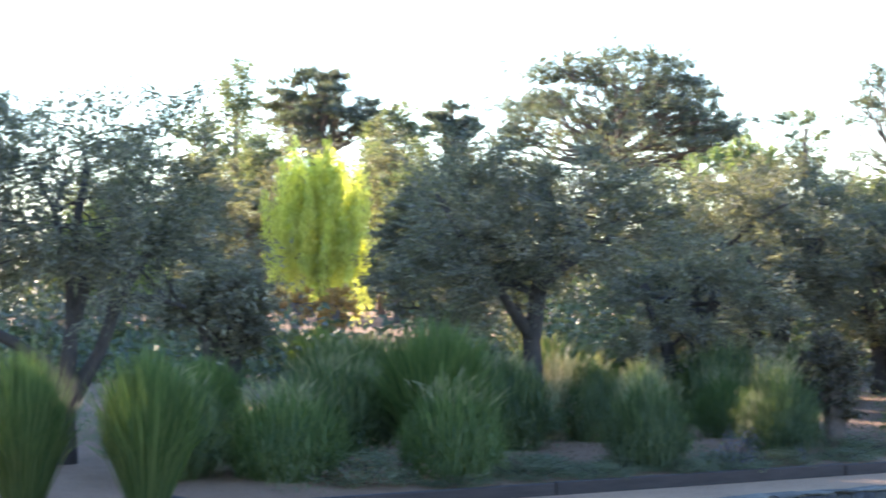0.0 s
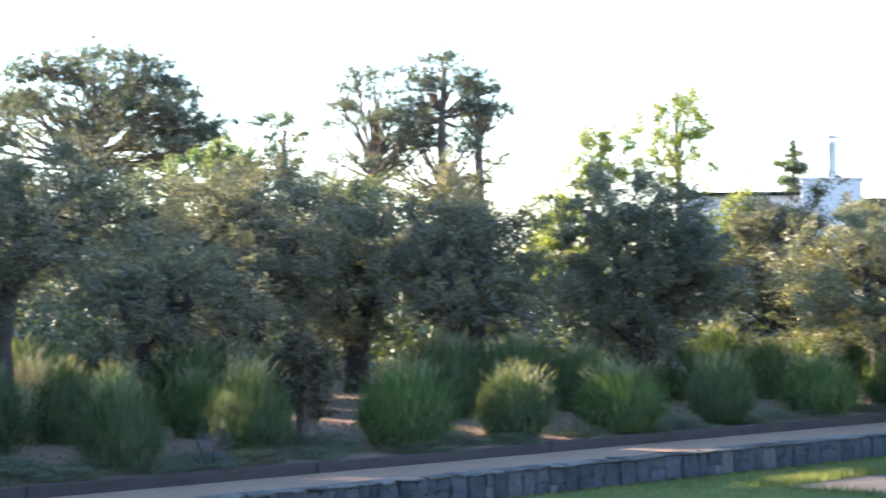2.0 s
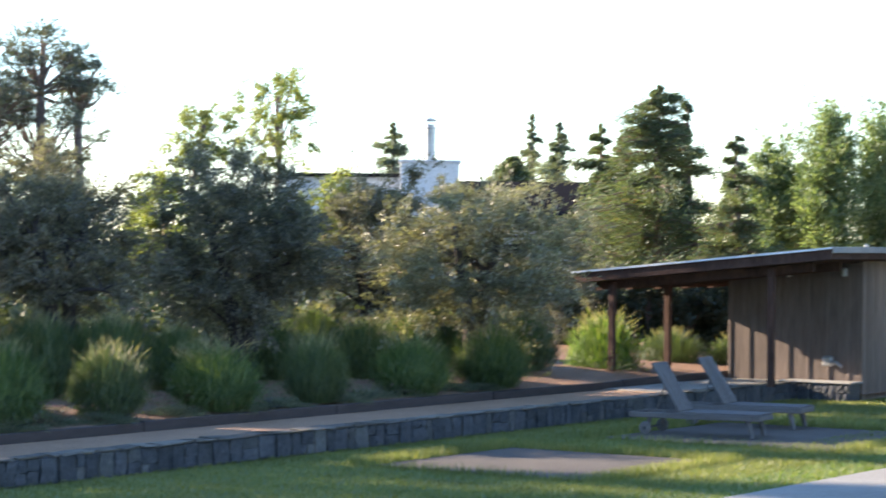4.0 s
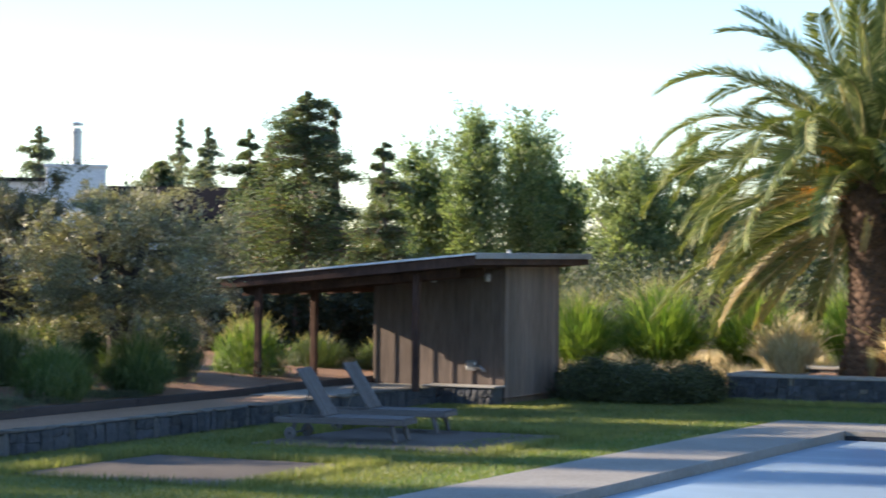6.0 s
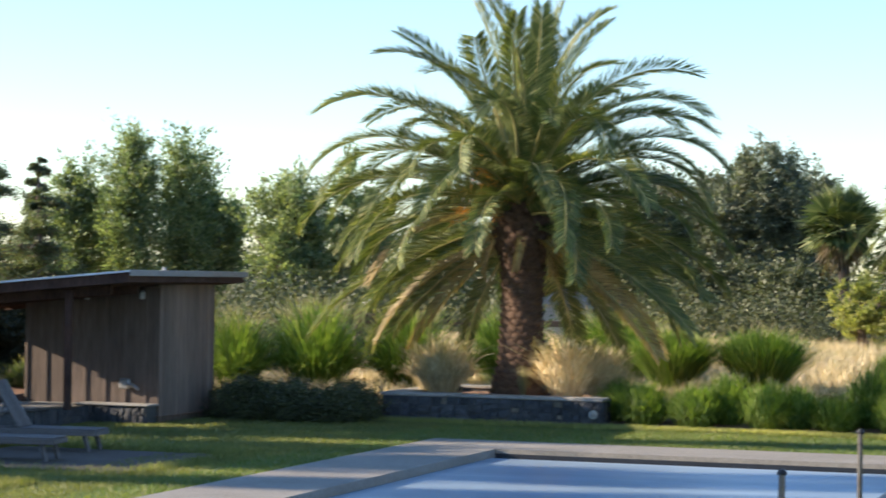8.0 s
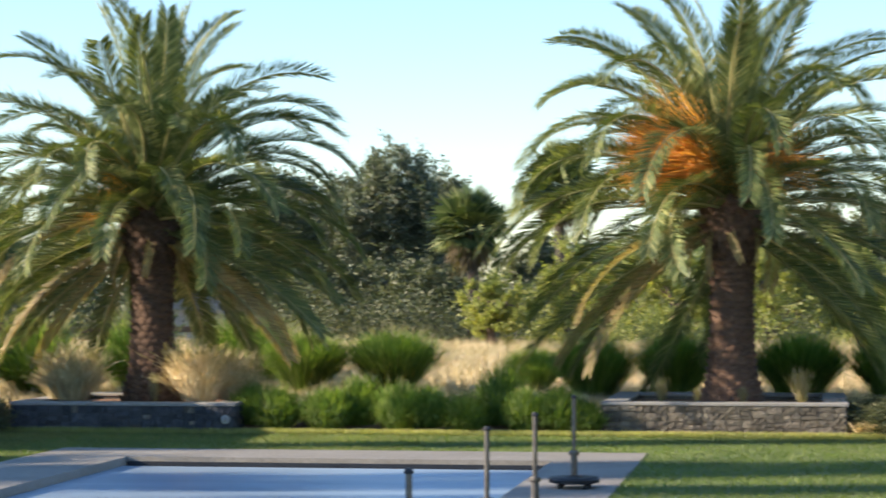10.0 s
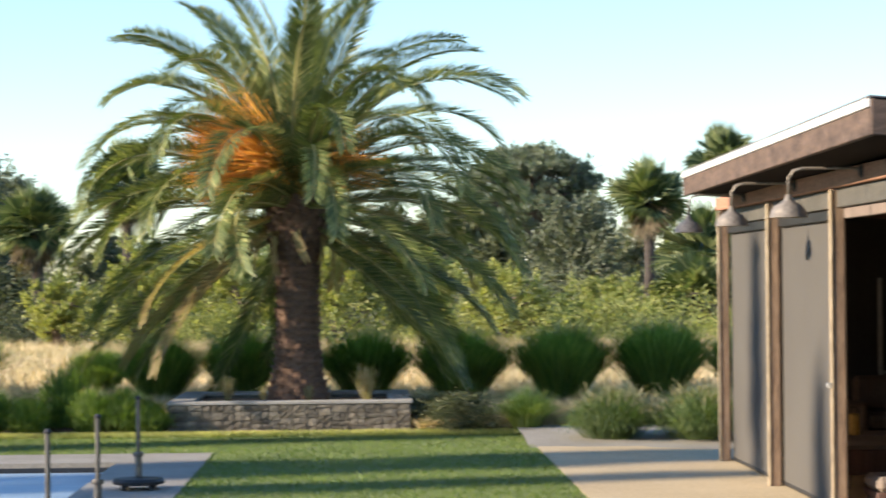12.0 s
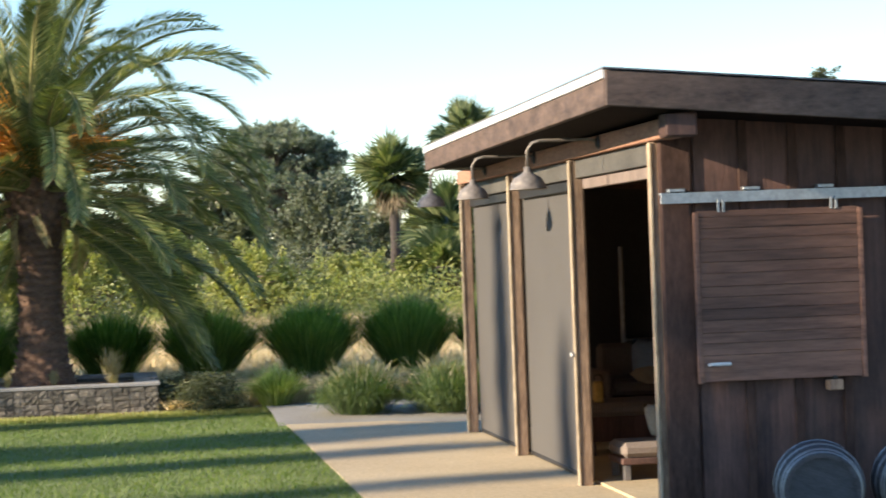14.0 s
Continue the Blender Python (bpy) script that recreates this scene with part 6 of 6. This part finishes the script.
for y in (18.12, 21.35, 24.7, 28.1):
    part("post", box((4.12, y - 0.09, 0.0), (4.23, y + 0.09, 2.925), 0.01), M_POST, shed, "tan timber door post")
    # Worn edge strip, also paled for the sun on the post's corner.
    part("corner_strip", box((4.098, y - 0.1, 0.0), (4.117, y - 0.035, 2.92), 0.004), M_WORN, shed, "worn edge strip paled for sun on the post")
for y0, y1 in ((21.45, 24.6), (24.8, 28.0)):
    part("screen", box((4.255, y0, 0.06), (4.275, y1, 2.66)), M_SCREEN, shed, "taupe fabric sun screen rolled down")
    part("bottom_bar", box((4.245, y0, 0.02), (4.285, y1, 0.06), 0.005), M_IRON, shed)
# front wall: board and batten on a dark backing
part("wall", box((4.32, WY - 0.0, 0.0), (12.0, WY + 0.1, 3.12)), M_BARN, shed)
part("corner_post", box((4.16, WY - 0.06, 0.0), (4.4, WY + 0.03, 3.0), 0.01), M_DARKWOOD, shed, "dark weathered corner post")
rs = random.Random(9)
x = 4.42
while x < 11.9:
    part("board", box((x + 0.004, WY - 0.026 - rs.uniform(0, 0.008), 0.0), (x + 0.381, WY - 0.002, 3.12 - 0.078 * (x - 4)), 0.004), M_BARN, shed)
    part("batten", box((x + 0.35, WY - 0.062, 0.0), (x + 0.42, WY - 0.036, 3.12 - 0.078 * (x - 4)), 0.004), M_DARKWOOD, shed, "dark batten")
    x += 0.385
part("back_wall", box((4.3, 28.2, 0.0), (12.0, 28.3, 3.05)), M_BLACK, shed, "black inner wall")
part("end_wall", box((11.9, WY + 0.1, 0.0), (12.0, 28.2, 2.9)), M_BLACK, shed, "black inner wall")
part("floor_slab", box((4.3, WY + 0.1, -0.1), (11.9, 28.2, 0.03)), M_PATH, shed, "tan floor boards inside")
part("inner_wall", box((4.32, WY + 0.1, 0.03), (11.9, WY + 0.13, 3.0)), M_BLACK, shed, "black inner wall")

latch = part("door_latch", box((4.06, 21.255, 1.16), (4.115, 21.30, 1.21), 0.008), M_STEEL, shed, "small steel door latch")
part("latch_plate", box((4.112, 21.262, 1.08), (4.119, 21.30, 1.30), 0.002), M_IRON, latch)

# sliding shutter on its rail
shutter = thing("sliding_shutter", "red-brown plank barn shutter hanging on a rail", "shutter", pose(0, 0, 0))
z0, rp = 1.09, random.Random(31)
for h in (0.2, 0.09, 0.08, 0.095, 0.085, 0.09, 0.08, 0.1, 0.085, 0.08, 0.095, 0.08, 0.085, 0.05):
    part("plank", box((4.425, WY - 0.135 - rp.uniform(0, 0.012), z0 + 0.0008), (5.667, WY - 0.095, z0 + h - 0.0008), 0.003), M_DOOR, shutter)
    z0 += h
for x in (4.405, 5.685):
    part("stile", box((x - 0.018, WY - 0.15, 1.08), (x + 0.018, WY - 0.09, 2.375), 0.004), M_DOOR, shutter)
part("handle", tube([(4.47, WY - 0.14, 1.22), (4.48, WY - 0.185, 1.225), (4.62, WY - 0.185, 1.225), (4.63, WY - 0.14, 1.22)], 0.014, 8), M_FLASH, shutter, "small bright steel pull handle")
for x in (4.6, 5.48):
    for dx in (-0.02, 0.02):
        part("hanger", box((x + dx - 0.009, WY - 0.15, 2.37), (x + dx + 0.009, WY - 0.138, 2.47), 0.002), M_STEEL, shutter, "steel hanger strap")
rail = thing("shutter_rail", "galvanised flat steel sliding door rail", "door rail", pose(0, 0, 0))
bar = part("bar", box((4.14, WY - 0.13, 2.445), (11.5, WY - 0.115, 2.53), 0.003), M_STEEL, rail)
part("top_flange", box((4.14, WY - 0.113, 2.515), (11.5, WY - 0.065, 2.53), 0.003), M_STEEL, rail)
for k in range(7):
    x = 4.2 + k * 0.58
    part("bracket", box((x, WY - 0.14, 2.532), (x + 0.13, WY - 0.064, 2.56), 0.004), M_STEEL, bar)
guide = thing("floor_guide", "small tan wooden shutter guide block", "door guide", pose(5.44, WY - 0.066, 0.99))
part("box", box((-0.05, -0.11, 0.0), (0.06, 0.0, 0.08), 0.008), M_POST, guide)
part("pin", box((-0.01, -0.09, 0.08), (0.02, -0.03, 0.11)), M_IRON, guide)


def gooseneck(y):
    t = thing("gooseneck_lamp", "dull steel gooseneck barn lamp over the door", "wall lamp", pose(4.1, y, 3.0), "gooseneck lamps")
    part("wall_plate", lathe([(0.055, -0.02), (0.06, 0), (0.03, 0.02)], 14), M_IRON, t).matrix_basis = pose(-0.01, 0, 0.02, 0, -90, 0)
    pts = [(0, 0, 0.03), (-0.1, 0, 0.045), (-0.5, 0, 0.045), (-0.575, 0, 0.025), (-0.61, 0, -0.04), (-0.615, 0, -0.2)]
    part("arm", tube(pts, 0.014, 8), M_SHADE, t, smooth=True)
    shade = lathe([(0.025, 0.0), (0.035, -0.04), (0.06, -0.065), (0.11, -0.09), (0.145, -0.14), (0.155, -0.185), (0.168, -0.19), (0.15, -0.192), (0.10, -0.12)], 24)
    s = part("shade", shade, M_SHADE, t, smooth=True)
    s.matrix_basis = pose(-0.615, 0, -0.17)
    part("bulb", lathe([(0.015, -0.09), (0.03, -0.11), (0.032, -0.14), (0.015, -0.165)], 12), M_WHITE, s)
    return t


for y in (19.88, 22.95, 26.0):
    gooseneck(y)

# barrels lying on a cradle before the wall
def barrel(at, label):
    t = thing("wine_barrel", label, "barrel", at, "wine barrels")
    prof = [(0.285, -0.45), (0.315, -0.3), (0.34, -0.12), (0.345, 0.0), (0.34, 0.12), (0.315, 0.3), (0.285, 0.45)]
    for k in range(18):
        bm = bmesh.new()
        a0, a1 = 2 * math.pi * k / 18 + 0.008, 2 * math.pi * (k + 1) / 18 - 0.008
        rings = []
        for r, h in prof:
            rings.append([bm.verts.new((rr * math.cos(a), h, rr * math.sin(a))) for rr, a in ((r, a0), (r, (a0 + a1) / 2), (r, a1), (r - 0.03, a1), (r - 0.03, a0))])
        for q, w in zip(rings, rings[1:]):
            for j in range(5):
                bm.faces.new((q[j], q[(j + 1) % 5], w[(j + 1) % 5], w[j]))
        bm.faces.new(rings[0])
        bm.faces.new(rings[-1][::-1])
        bmesh.ops.recalc_face_normals(bm, faces=bm.faces)
        part("stave", bm, M_STAVE, t)
    for s in (-1, 1):
        part("head", lathe([(0.262, s * 0.395), (0.262, s * 0.42)], 28, "y"), M_HEAD, t, "dark grey round barrel head")
        for h0, r0, r1 in ((0.44, 0.295, 0.302), (0.36, 0.309, 0.317), (0.2, 0.336, 0.342)):
            part("hoop", lathe([(r0 - 0.004, s * h0), (r0, s * (h0 - 0.002)), (r1, s * (h0 - 0.045)), (r1 - 0.004, s * (h0 - 0.047))], 36, "y", False), M_STEEL, t, "galvanised hoop")
    return t


SMALLER = Matrix.Diagonal((0.93, 0.93, 0.93, 1))
barrel(pose(5.0, 16.9, 0.375, 0, 20, -13) @ SMALLER, "weathered wine barrel with galvanised hoops lying down")
barrel(pose(5.7, 16.8, 0.375, 0, 70, -13) @ SMALLER, "weathered wine barrel with galvanised hoops lying down")
for y in (16.62, 17.15):
    cr = thing("barrel_cradle", "dark timber cradle under the barrels", "cradle", pose(0, y, 0))
    part("beam", box((4.4, -0.05, 0.008), (6.0, 0.05, 0.055), 0.006), M_BARN, cr)
    for x in (5.0 - 0.25, 5.0 + 0.25, 5.7 + 0.26):
        part("wedge", box((x - 0.07, -0.05, 0.055), (x + 0.07, 0.05, 0.15), 0.01), M_BARN, cr)

# furniture inside the shed
M_CUSHION = surface("brown_cushion_fabric", (0.17, 0.132, 0.108), (0.25, 0.20, 0.165), 2, 60, 0.9, 0.3)
M_PALE = surface("pale_linen", (0.36, 0.29, 0.20), (0.48, 0.40, 0.29), 2, 60, 0.9, 0.3)
M_BLUE = surface("blue_linen", (0.25, 0.33, 0.46), (0.36, 0.45, 0.58), 2, 60, 0.9, 0.3)
M_BRASS = surface("aged_brass", (0.42, 0.28, 0.09), (0.6, 0.43, 0.16), 3, 20, 0.35, 0.2, metal=0.8)


def seat(name, label, at, w, d, h, back=True, category="sofa"):
    t = thing(name, label, category, at)
    part("frame", box((0, 0, 0.14), (w, d, h - 0.14), 0.01), M_BARN, t)
    for x in (0.05, w - 0.05):
        for y in (0.05, d - 0.05):
            part("leg", box((x - 0.03, y - 0.03, 0), (x + 0.03, y + 0.03, 0.14), 0.004), M_TEAK, t)
    part("seat_cushion", box((0.0, -0.02, h - 0.14), (w, d, h), 0.045), M_CUSHION, t)
    if back:
        part("backrest", box((0.0, d - 0.16, h), (w, d, h + 0.42), 0.05), M_CUSHION, t)
        part("armrest", box((-0.1, -0.02, 0.14), (-0.005, d, h + 0.14), 0.03), M_CUSHION, t)
    return t


seat("footstool", "brown cushioned footstool with wooden legs", pose(4.5, 21.28, 0.03, 0, 0, 0), 0.85, 0.6, 0.34, False, "footstool")
seat("low_sofa", "low brown outdoor sofa with thick cushions", pose(4.72, 23.9, 0.03, 0, 0, 0), 2.2, 0.85, 0.53, False)
seat("sofa", "dark brown sofa against the black wall", pose(5.62, 26.9, 0.03, 0, 0, 0), 2.4, 0.95, 0.55)


def pillow(at, mat, label, s=0.45):
    bm = bmesh.new()
    n = 7
    g = {}
    for side in (-1, 1):
        for i in range(n):
            for j in range(n):
                u, v = i / (n - 1) * 2 - 1, j / (n - 1) * 2 - 1
                edge_ = (i in (0, n - 1)) or (j in (0, n - 1))
                if edge_ and side == 1:
                    continue
                puff = 0.0 if edge_ else 0.24 * math.sqrt(max(0, (1 - u * u) * (1 - v * v)))
                g[side, i, j] = bm.verts.new((u * s / 2 * (1 - 0.06 * v * v), side * puff * s, v * s / 2 * (1 - 0.06 * u * u)))
    for side in (-1, 1):
        for i in range(n - 1):
            for j in range(n - 1):
                q = [g.get((side, a, b)) or g[-1, a, b] for a, b in ((i, j), (i + 1, j), (i + 1, j + 1), (i, j + 1))]
                bm.faces.new(q)
    bmesh.ops.recalc_face_normals(bm, faces=bm.faces)
    ob = link_mesh("pillow", bm, mat, smooth=True)
    ob.matrix_basis = at
    return tagged(ob, label, "pillow")


pillow(pose(6.2, 27.42, 0.80, -14, 6, 10), M_BLUE, "blue linen pillow on the dark sofa", 0.5)
pillow(pose(6.1, 27.05, 0.64, -80, 0, 15), M_PALE, "pale linen pillow lying on the sofa", 0.42)
pillow(pose(4.98, 21.7, 0.52, -35, 10, 20), M_PALE, "pale linen pillow leaning on the footstool", 0.36)
lan = thing("lantern", "small brass lantern on the low sofa table", "lantern", pose(4.86, 24.02, 0.56))
lbody = part("body", lathe([(0.05, 0), (0.055, 0.02), (0.055, 0.2), (0.04, 0.22)], 14), M_BRASS, lan)
part("handle", tube([(-0.045, 0, 0.22), (-0.03, 0, 0.28), (0.03, 0, 0.28), (0.045, 0, 0.22)], 0.006, 6), M_IRON, lbody)
lamp_pole = thing("metal_frame", "thin pale metal frame against the black wall", "metal frame", pose(6.02, 28.1, 0.03))
part("pole", tube([(0, 0, 0.012), (0, 0, 2.1)], 0.03, 10), M_STEEL, lamp_pole)
part("crossbar", tube([(0.03, 0, 0.99), (1.6, 0, 0.99)], 0.018, 8), M_STEEL, lamp_pole)
part("foot", lathe([(0.06, 0), (0.06, 0.02), (0.03, 0.03)], 16), M_IRON, lamp_pole)

# ---- parasol stands by the pool ----
def stand(x, y):
    t = thing("parasol_stand", "steel parasol pole in a black round base", "parasol stand", pose(x, y, 0.012), "parasol stands")
    pole = part("pole", tube([(0, 0, 0.2), (0, 0, 0.93)], 0.022, 12), M_POLE, t)
    part("cap", lathe([(0.03, 0.93), (0.032, 0.945), (0.02, 0.965)], 12), M_IRON, pole)
    part("sleeve", tube([(0, 0, 0.12), (0, 0, 0.36)], 0.036, 12), M_POLE, t)
    part("collar", lathe([(0.05, 0.34), (0.055, 0.35), (0.055, 0.375), (0.05, 0.385)], 14), M_POLE, t)
    base = part("base", lathe([(0.22, 0.05), (0.265, 0.06), (0.27, 0.09), (0.25, 0.115), (0.06, 0.13)], 28), M_IRON, t, "black round base plate")
    for k in range(4):
        a = 0.785 + 1.5708 * k
        part("caster", lathe([(0.02, 0), (0.03, 0.01), (0.03, 0.04), (0.02, 0.05)], 10), M_IRON, base).matrix_basis = pose(0.2 * math.cos(a), 0.2 * math.sin(a), 0)
    return t


for x, y in ((-2.38, 25.05), (-2.42, 21.72), (-2.58, 19.6), (-2.5, 15.2)):
    stand(x, y)

pl = thing("planter_light", "small round pale light on the planter corner", "garden light", pose(-8.16, 33.47, 0.2))
part("rim", lathe([(0.06, -0.04), (0.065, -0.02), (0.065, 0.03)], 16, "y"), M_STEEL, pl)
part("lens", lathe([(0.005, -0.06), (0.03, -0.05), (0.045, -0.038)], 16, "y"), M_CAP, pl)

# ---- houses far off ----
house = thing("white_house", "low house with white chimney block and dark roof", "house", bearing(-34.3, 75, 0, 34.3))
part("wall", box((-4.6, 0.6, 0), (-0.95, 6, 4.25), 0.02), M_WHITE, house, "pale stucco wall")
part("parapet", box((-4.8, 0.4, 4.25), (-0.96, 6.2, 4.36), 0.02), M_DARKROOF, house, "dark flat roof edge")
part("chimney", box((-0.92, -0.6, 0), (0.92, 1.2, 4.68), 0.015), M_WHITE, house, "white stucco chimney block")
part("chimney_cap", box((-0.98, -0.66, 4.682), (0.98, 1.26, 4.76), 0.01), M_WHITE, house)
flue = part("flue", lathe([(0.17, 4.76), (0.17, 5.75), (0.19, 5.76), (0.19, 5.82), (0.14, 5.83), (0.14, 5.9)], 18), M_STEEL, house, "steel chimney flue")
part("flue_cap", lathe([(0.05, 5.98), (0.22, 6.0), (0.22, 6.05), (0.02, 6.1)], 18), M_STEEL, flue)
for k in range(3):
    a = 2.1 * k
    part("flue_strut", tube([(0.15 * math.cos(a), 0.15 * math.sin(a), 5.88), (0.17 * math.cos(a), 0.17 * math.sin(a), 6.01)], 0.012, 4), M_STEEL, flue)
bm = bmesh.new()
for p in ((0.99, 0.3, 2.6), (5.6, 0.3, 2.6), (5.6, 4.5, 4.25), (0.99, 4.5, 4.25), (0.99, 8.7, 2.6), (5.6, 8.7, 2.6)):
    bm.verts.new(p)
bm.verts.ensure_lookup_table()
for q in ((0, 1, 2, 3), (3, 2, 5, 4), (0, 3, 4), (1, 5, 2), (0, 4, 5, 1)):
    bm.faces.new([bm.verts[i] for i in q])
part("roof", bm, M_DARKROOF, house, "dark shingle roof")
part("wall", box((1.2, 0.6, 0), (5.4, 8.4, 2.59)), M_WHITE, house, "pale stucco wall")
cot = thing("garden_cottage", "small beige cottage behind the date palm", "house", bearing(-14.1, 62, 0, 14.1))
part("wall", box((-1.05, 0, 0), (1.0, 2.2, 1.5)), M_BEIGE, cot)
bm = bmesh.new()
for p in ((-1.15, -0.12, 1.48), (1.1, -0.12, 1.28), (-0.35, -0.12, 1.92), (-1.15, 2.4, 1.48), (1.1, 2.4, 1.28), (-0.35, 2.4, 1.92)):
    bm.verts.new(p)
bm.verts.ensure_lookup_table()
for q in ((0, 1, 2), (3, 5, 4), (0, 2, 5, 3), (1, 4, 5, 2), (0, 3, 4, 1)):
    bm.faces.new([bm.verts[i] for i in q])
part("roof", bm, M_CAP, cot, "grey low gable roof")
part("wall", box((-1.0, 0.1, 1.5), (0.1, 2.1, 1.62)), M_BEIGE, cot)
post = thing("garden_floodlight", "white floodlight on a dark timber post", "floodlight", bearing(-19.3, 46, 0.2, 19.3))
part("post", box((-0.1, -0.1, 0), (0.1, 0.1, 1.25), 0.01), M_BARN, post)
part("crossbar", box((-0.34, -0.06, 1.1), (0.3, 0.06, 1.2), 0.01), M_BARN, post)
part("head", lathe([(0.04, -0.09), (0.055, -0.07), (0.078, 0.07), (0.066, 0.09)], 16, "y"), M_WHITE, post, "white lamp head").matrix_basis = pose(0.14, 0, 1.42, 0, 0, 40)
part("bracket", tube([(0.12, 0, 1.2), (0.12, 0, 1.32)], 0.03, 8), M_IRON, post)
fence = thing("rail_fence", "brown timber rail fence behind the grasses", "fence", bearing(-17.6, 47, 0.2, 17.6))
for k in range(9):
    part("post", box((-3.6 + k * 0.9, -0.05, 0), (-3.5 + k * 0.9, 0.05, 1.12), 0.008), M_BARN, fence)
for z in (0.5, 0.98):
    part("rail", box((-3.7, -0.085, z), (3.8, -0.052, z + 0.12), 0.006), M_FASCIA, fence)


# ---- stones of the low walls ----
def stone_meshes(seed, material, count=9):
    """Rough blocks of unit size, flat at the back (+y)."""
    rng = random.Random(seed)
    out = []
    for k in range(count):
        bm = box((-0.5, -0.5, -0.5), (0.5, 0.5, 0.5))
        bmesh.ops.subdivide_edges(bm, edges=bm.edges[:], cuts=1, use_grid_fill=True)
        for v in bm.verts:
            c = v.co
            if c.y < 0.4:
                r = 0.10 if abs(c.x) + abs(c.z) > 0.9 else 0.05
                v.co = Vector((c.x * rng.uniform(0.80, 1.0) + rng.uniform(-r, r) * 0.5, c.y + rng.uniform(0.0, 0.35) * (1 if abs(c.x) > 0.4 or abs(c.z) > 0.4 else 0.15), c.z * rng.uniform(0.84, 1.0) + rng.uniform(-r, r) * 0.5))
        me = bpy.data.meshes.new("stone")
        bm.to_mesh(me)
        bm.free()
        me.materials.append(material)
        out.append(me)
    return out


def lay_stones(parent, meshes, seed, start, along, length, height, depth, stack, wide, gap=0.010):
    """Rubble on a wall's face: start corner, direction along the wall; the face looks to the right of that direction.
    stack: how many stones may stand over one another."""
    rng = random.Random(seed)
    ang = math.degrees(math.atan2(along[1], along[0]))
    s = 0.0
    while s < length - 0.03:
        w = min(rng.uniform(*wide), length - s)
        if length - s - w < 0.1:
            w = length - s
        k = rng.randint(max(1, stack - 1), stack)
        hs = [rng.uniform(0.6, 1.4) for _ in range(k)]
        z = 0.0
        for h in hs:
            hh = height * h / sum(hs)
            cells = [(0.0, w)]
            if hh < 0.6 * w and rng.random() < 0.6:
                c = w * rng.uniform(0.35, 0.65)
                cells = [(0.0, c), (c, w)]
            for a, b in cells:
                ob = new("stone", rng.choice(meshes))
                ob.parent = parent
                flip = 180 if rng.random() < 0.5 else 0
                mid = s + (a + b) / 2
                m = pose(start[0] + along[0] * mid, start[1] + along[1] * mid, start[2] + z + hh / 2, 0, 0, ang) @ pose(0, 0, 0, rng.uniform(-2, 2), flip + rng.uniform(-3, 3), 0)
                ob.matrix_basis = m @ Matrix.Diagonal((b - a - gap, depth * rng.uniform(0.8, 1.3), hh - gap, 1))
            z += hh
        s += w


BASALT, FIELD = stone_meshes(3, M_STONE, 12) + stone_meshes(5, M_STONE_WARM, 1), stone_meshes(4, M_STONE_WARM)
lay_stones(wall_court, BASALT[:12] + stone_meshes(8, M_STONE_PALE, 2), 11, (-14.80, 8.2, 0.0), (0, 1), 22.9, 0.235, 0.04, 2, (0.10, 0.30), 0.002)
lay_stones(wall_court, stone_meshes(6, M_STONE_WARM, 5), 12, (-14.86, 8.2, 0.232), (0, 1), 22.9, 0.03, 0.2, 1, (0.35, 0.7), 0.006)
lay_stones(ledge, BASALT[:12], 18, (-14.83, 30.765, 0.0), (1, 0), 0.93, 0.24, 0.06, 2, (0.10, 0.26), 0.002)
x0, x1, y0, y1, h = PLANT_A
lay_stones(planter_a, BASALT, 13, (x0, y0 - 0.01, 0), (1, 0), x1 - x0, h, 0.05, 4, (0.10, 0.24), 0.006)
lay_stones(planter_a, BASALT, 14, (x1 + 0.01, y0, 0), (0, 1), y1 - y0, h, 0.06, 4, (0.10, 0.26))
x0, x1, y0, y1, h = PLANT_B
lay_stones(planter_b, FIELD, 15, (x0, y0 - 0.01, 0), (1, 0), x1 - x0, h, 0.03, 5, (0.10, 0.25), 0.004)
lay_stones(planter_b, FIELD, 16, (x0 - 0.01, y1, 0), (0, -1), y1 - y0, h, 0.06, 5, (0.10, 0.24))
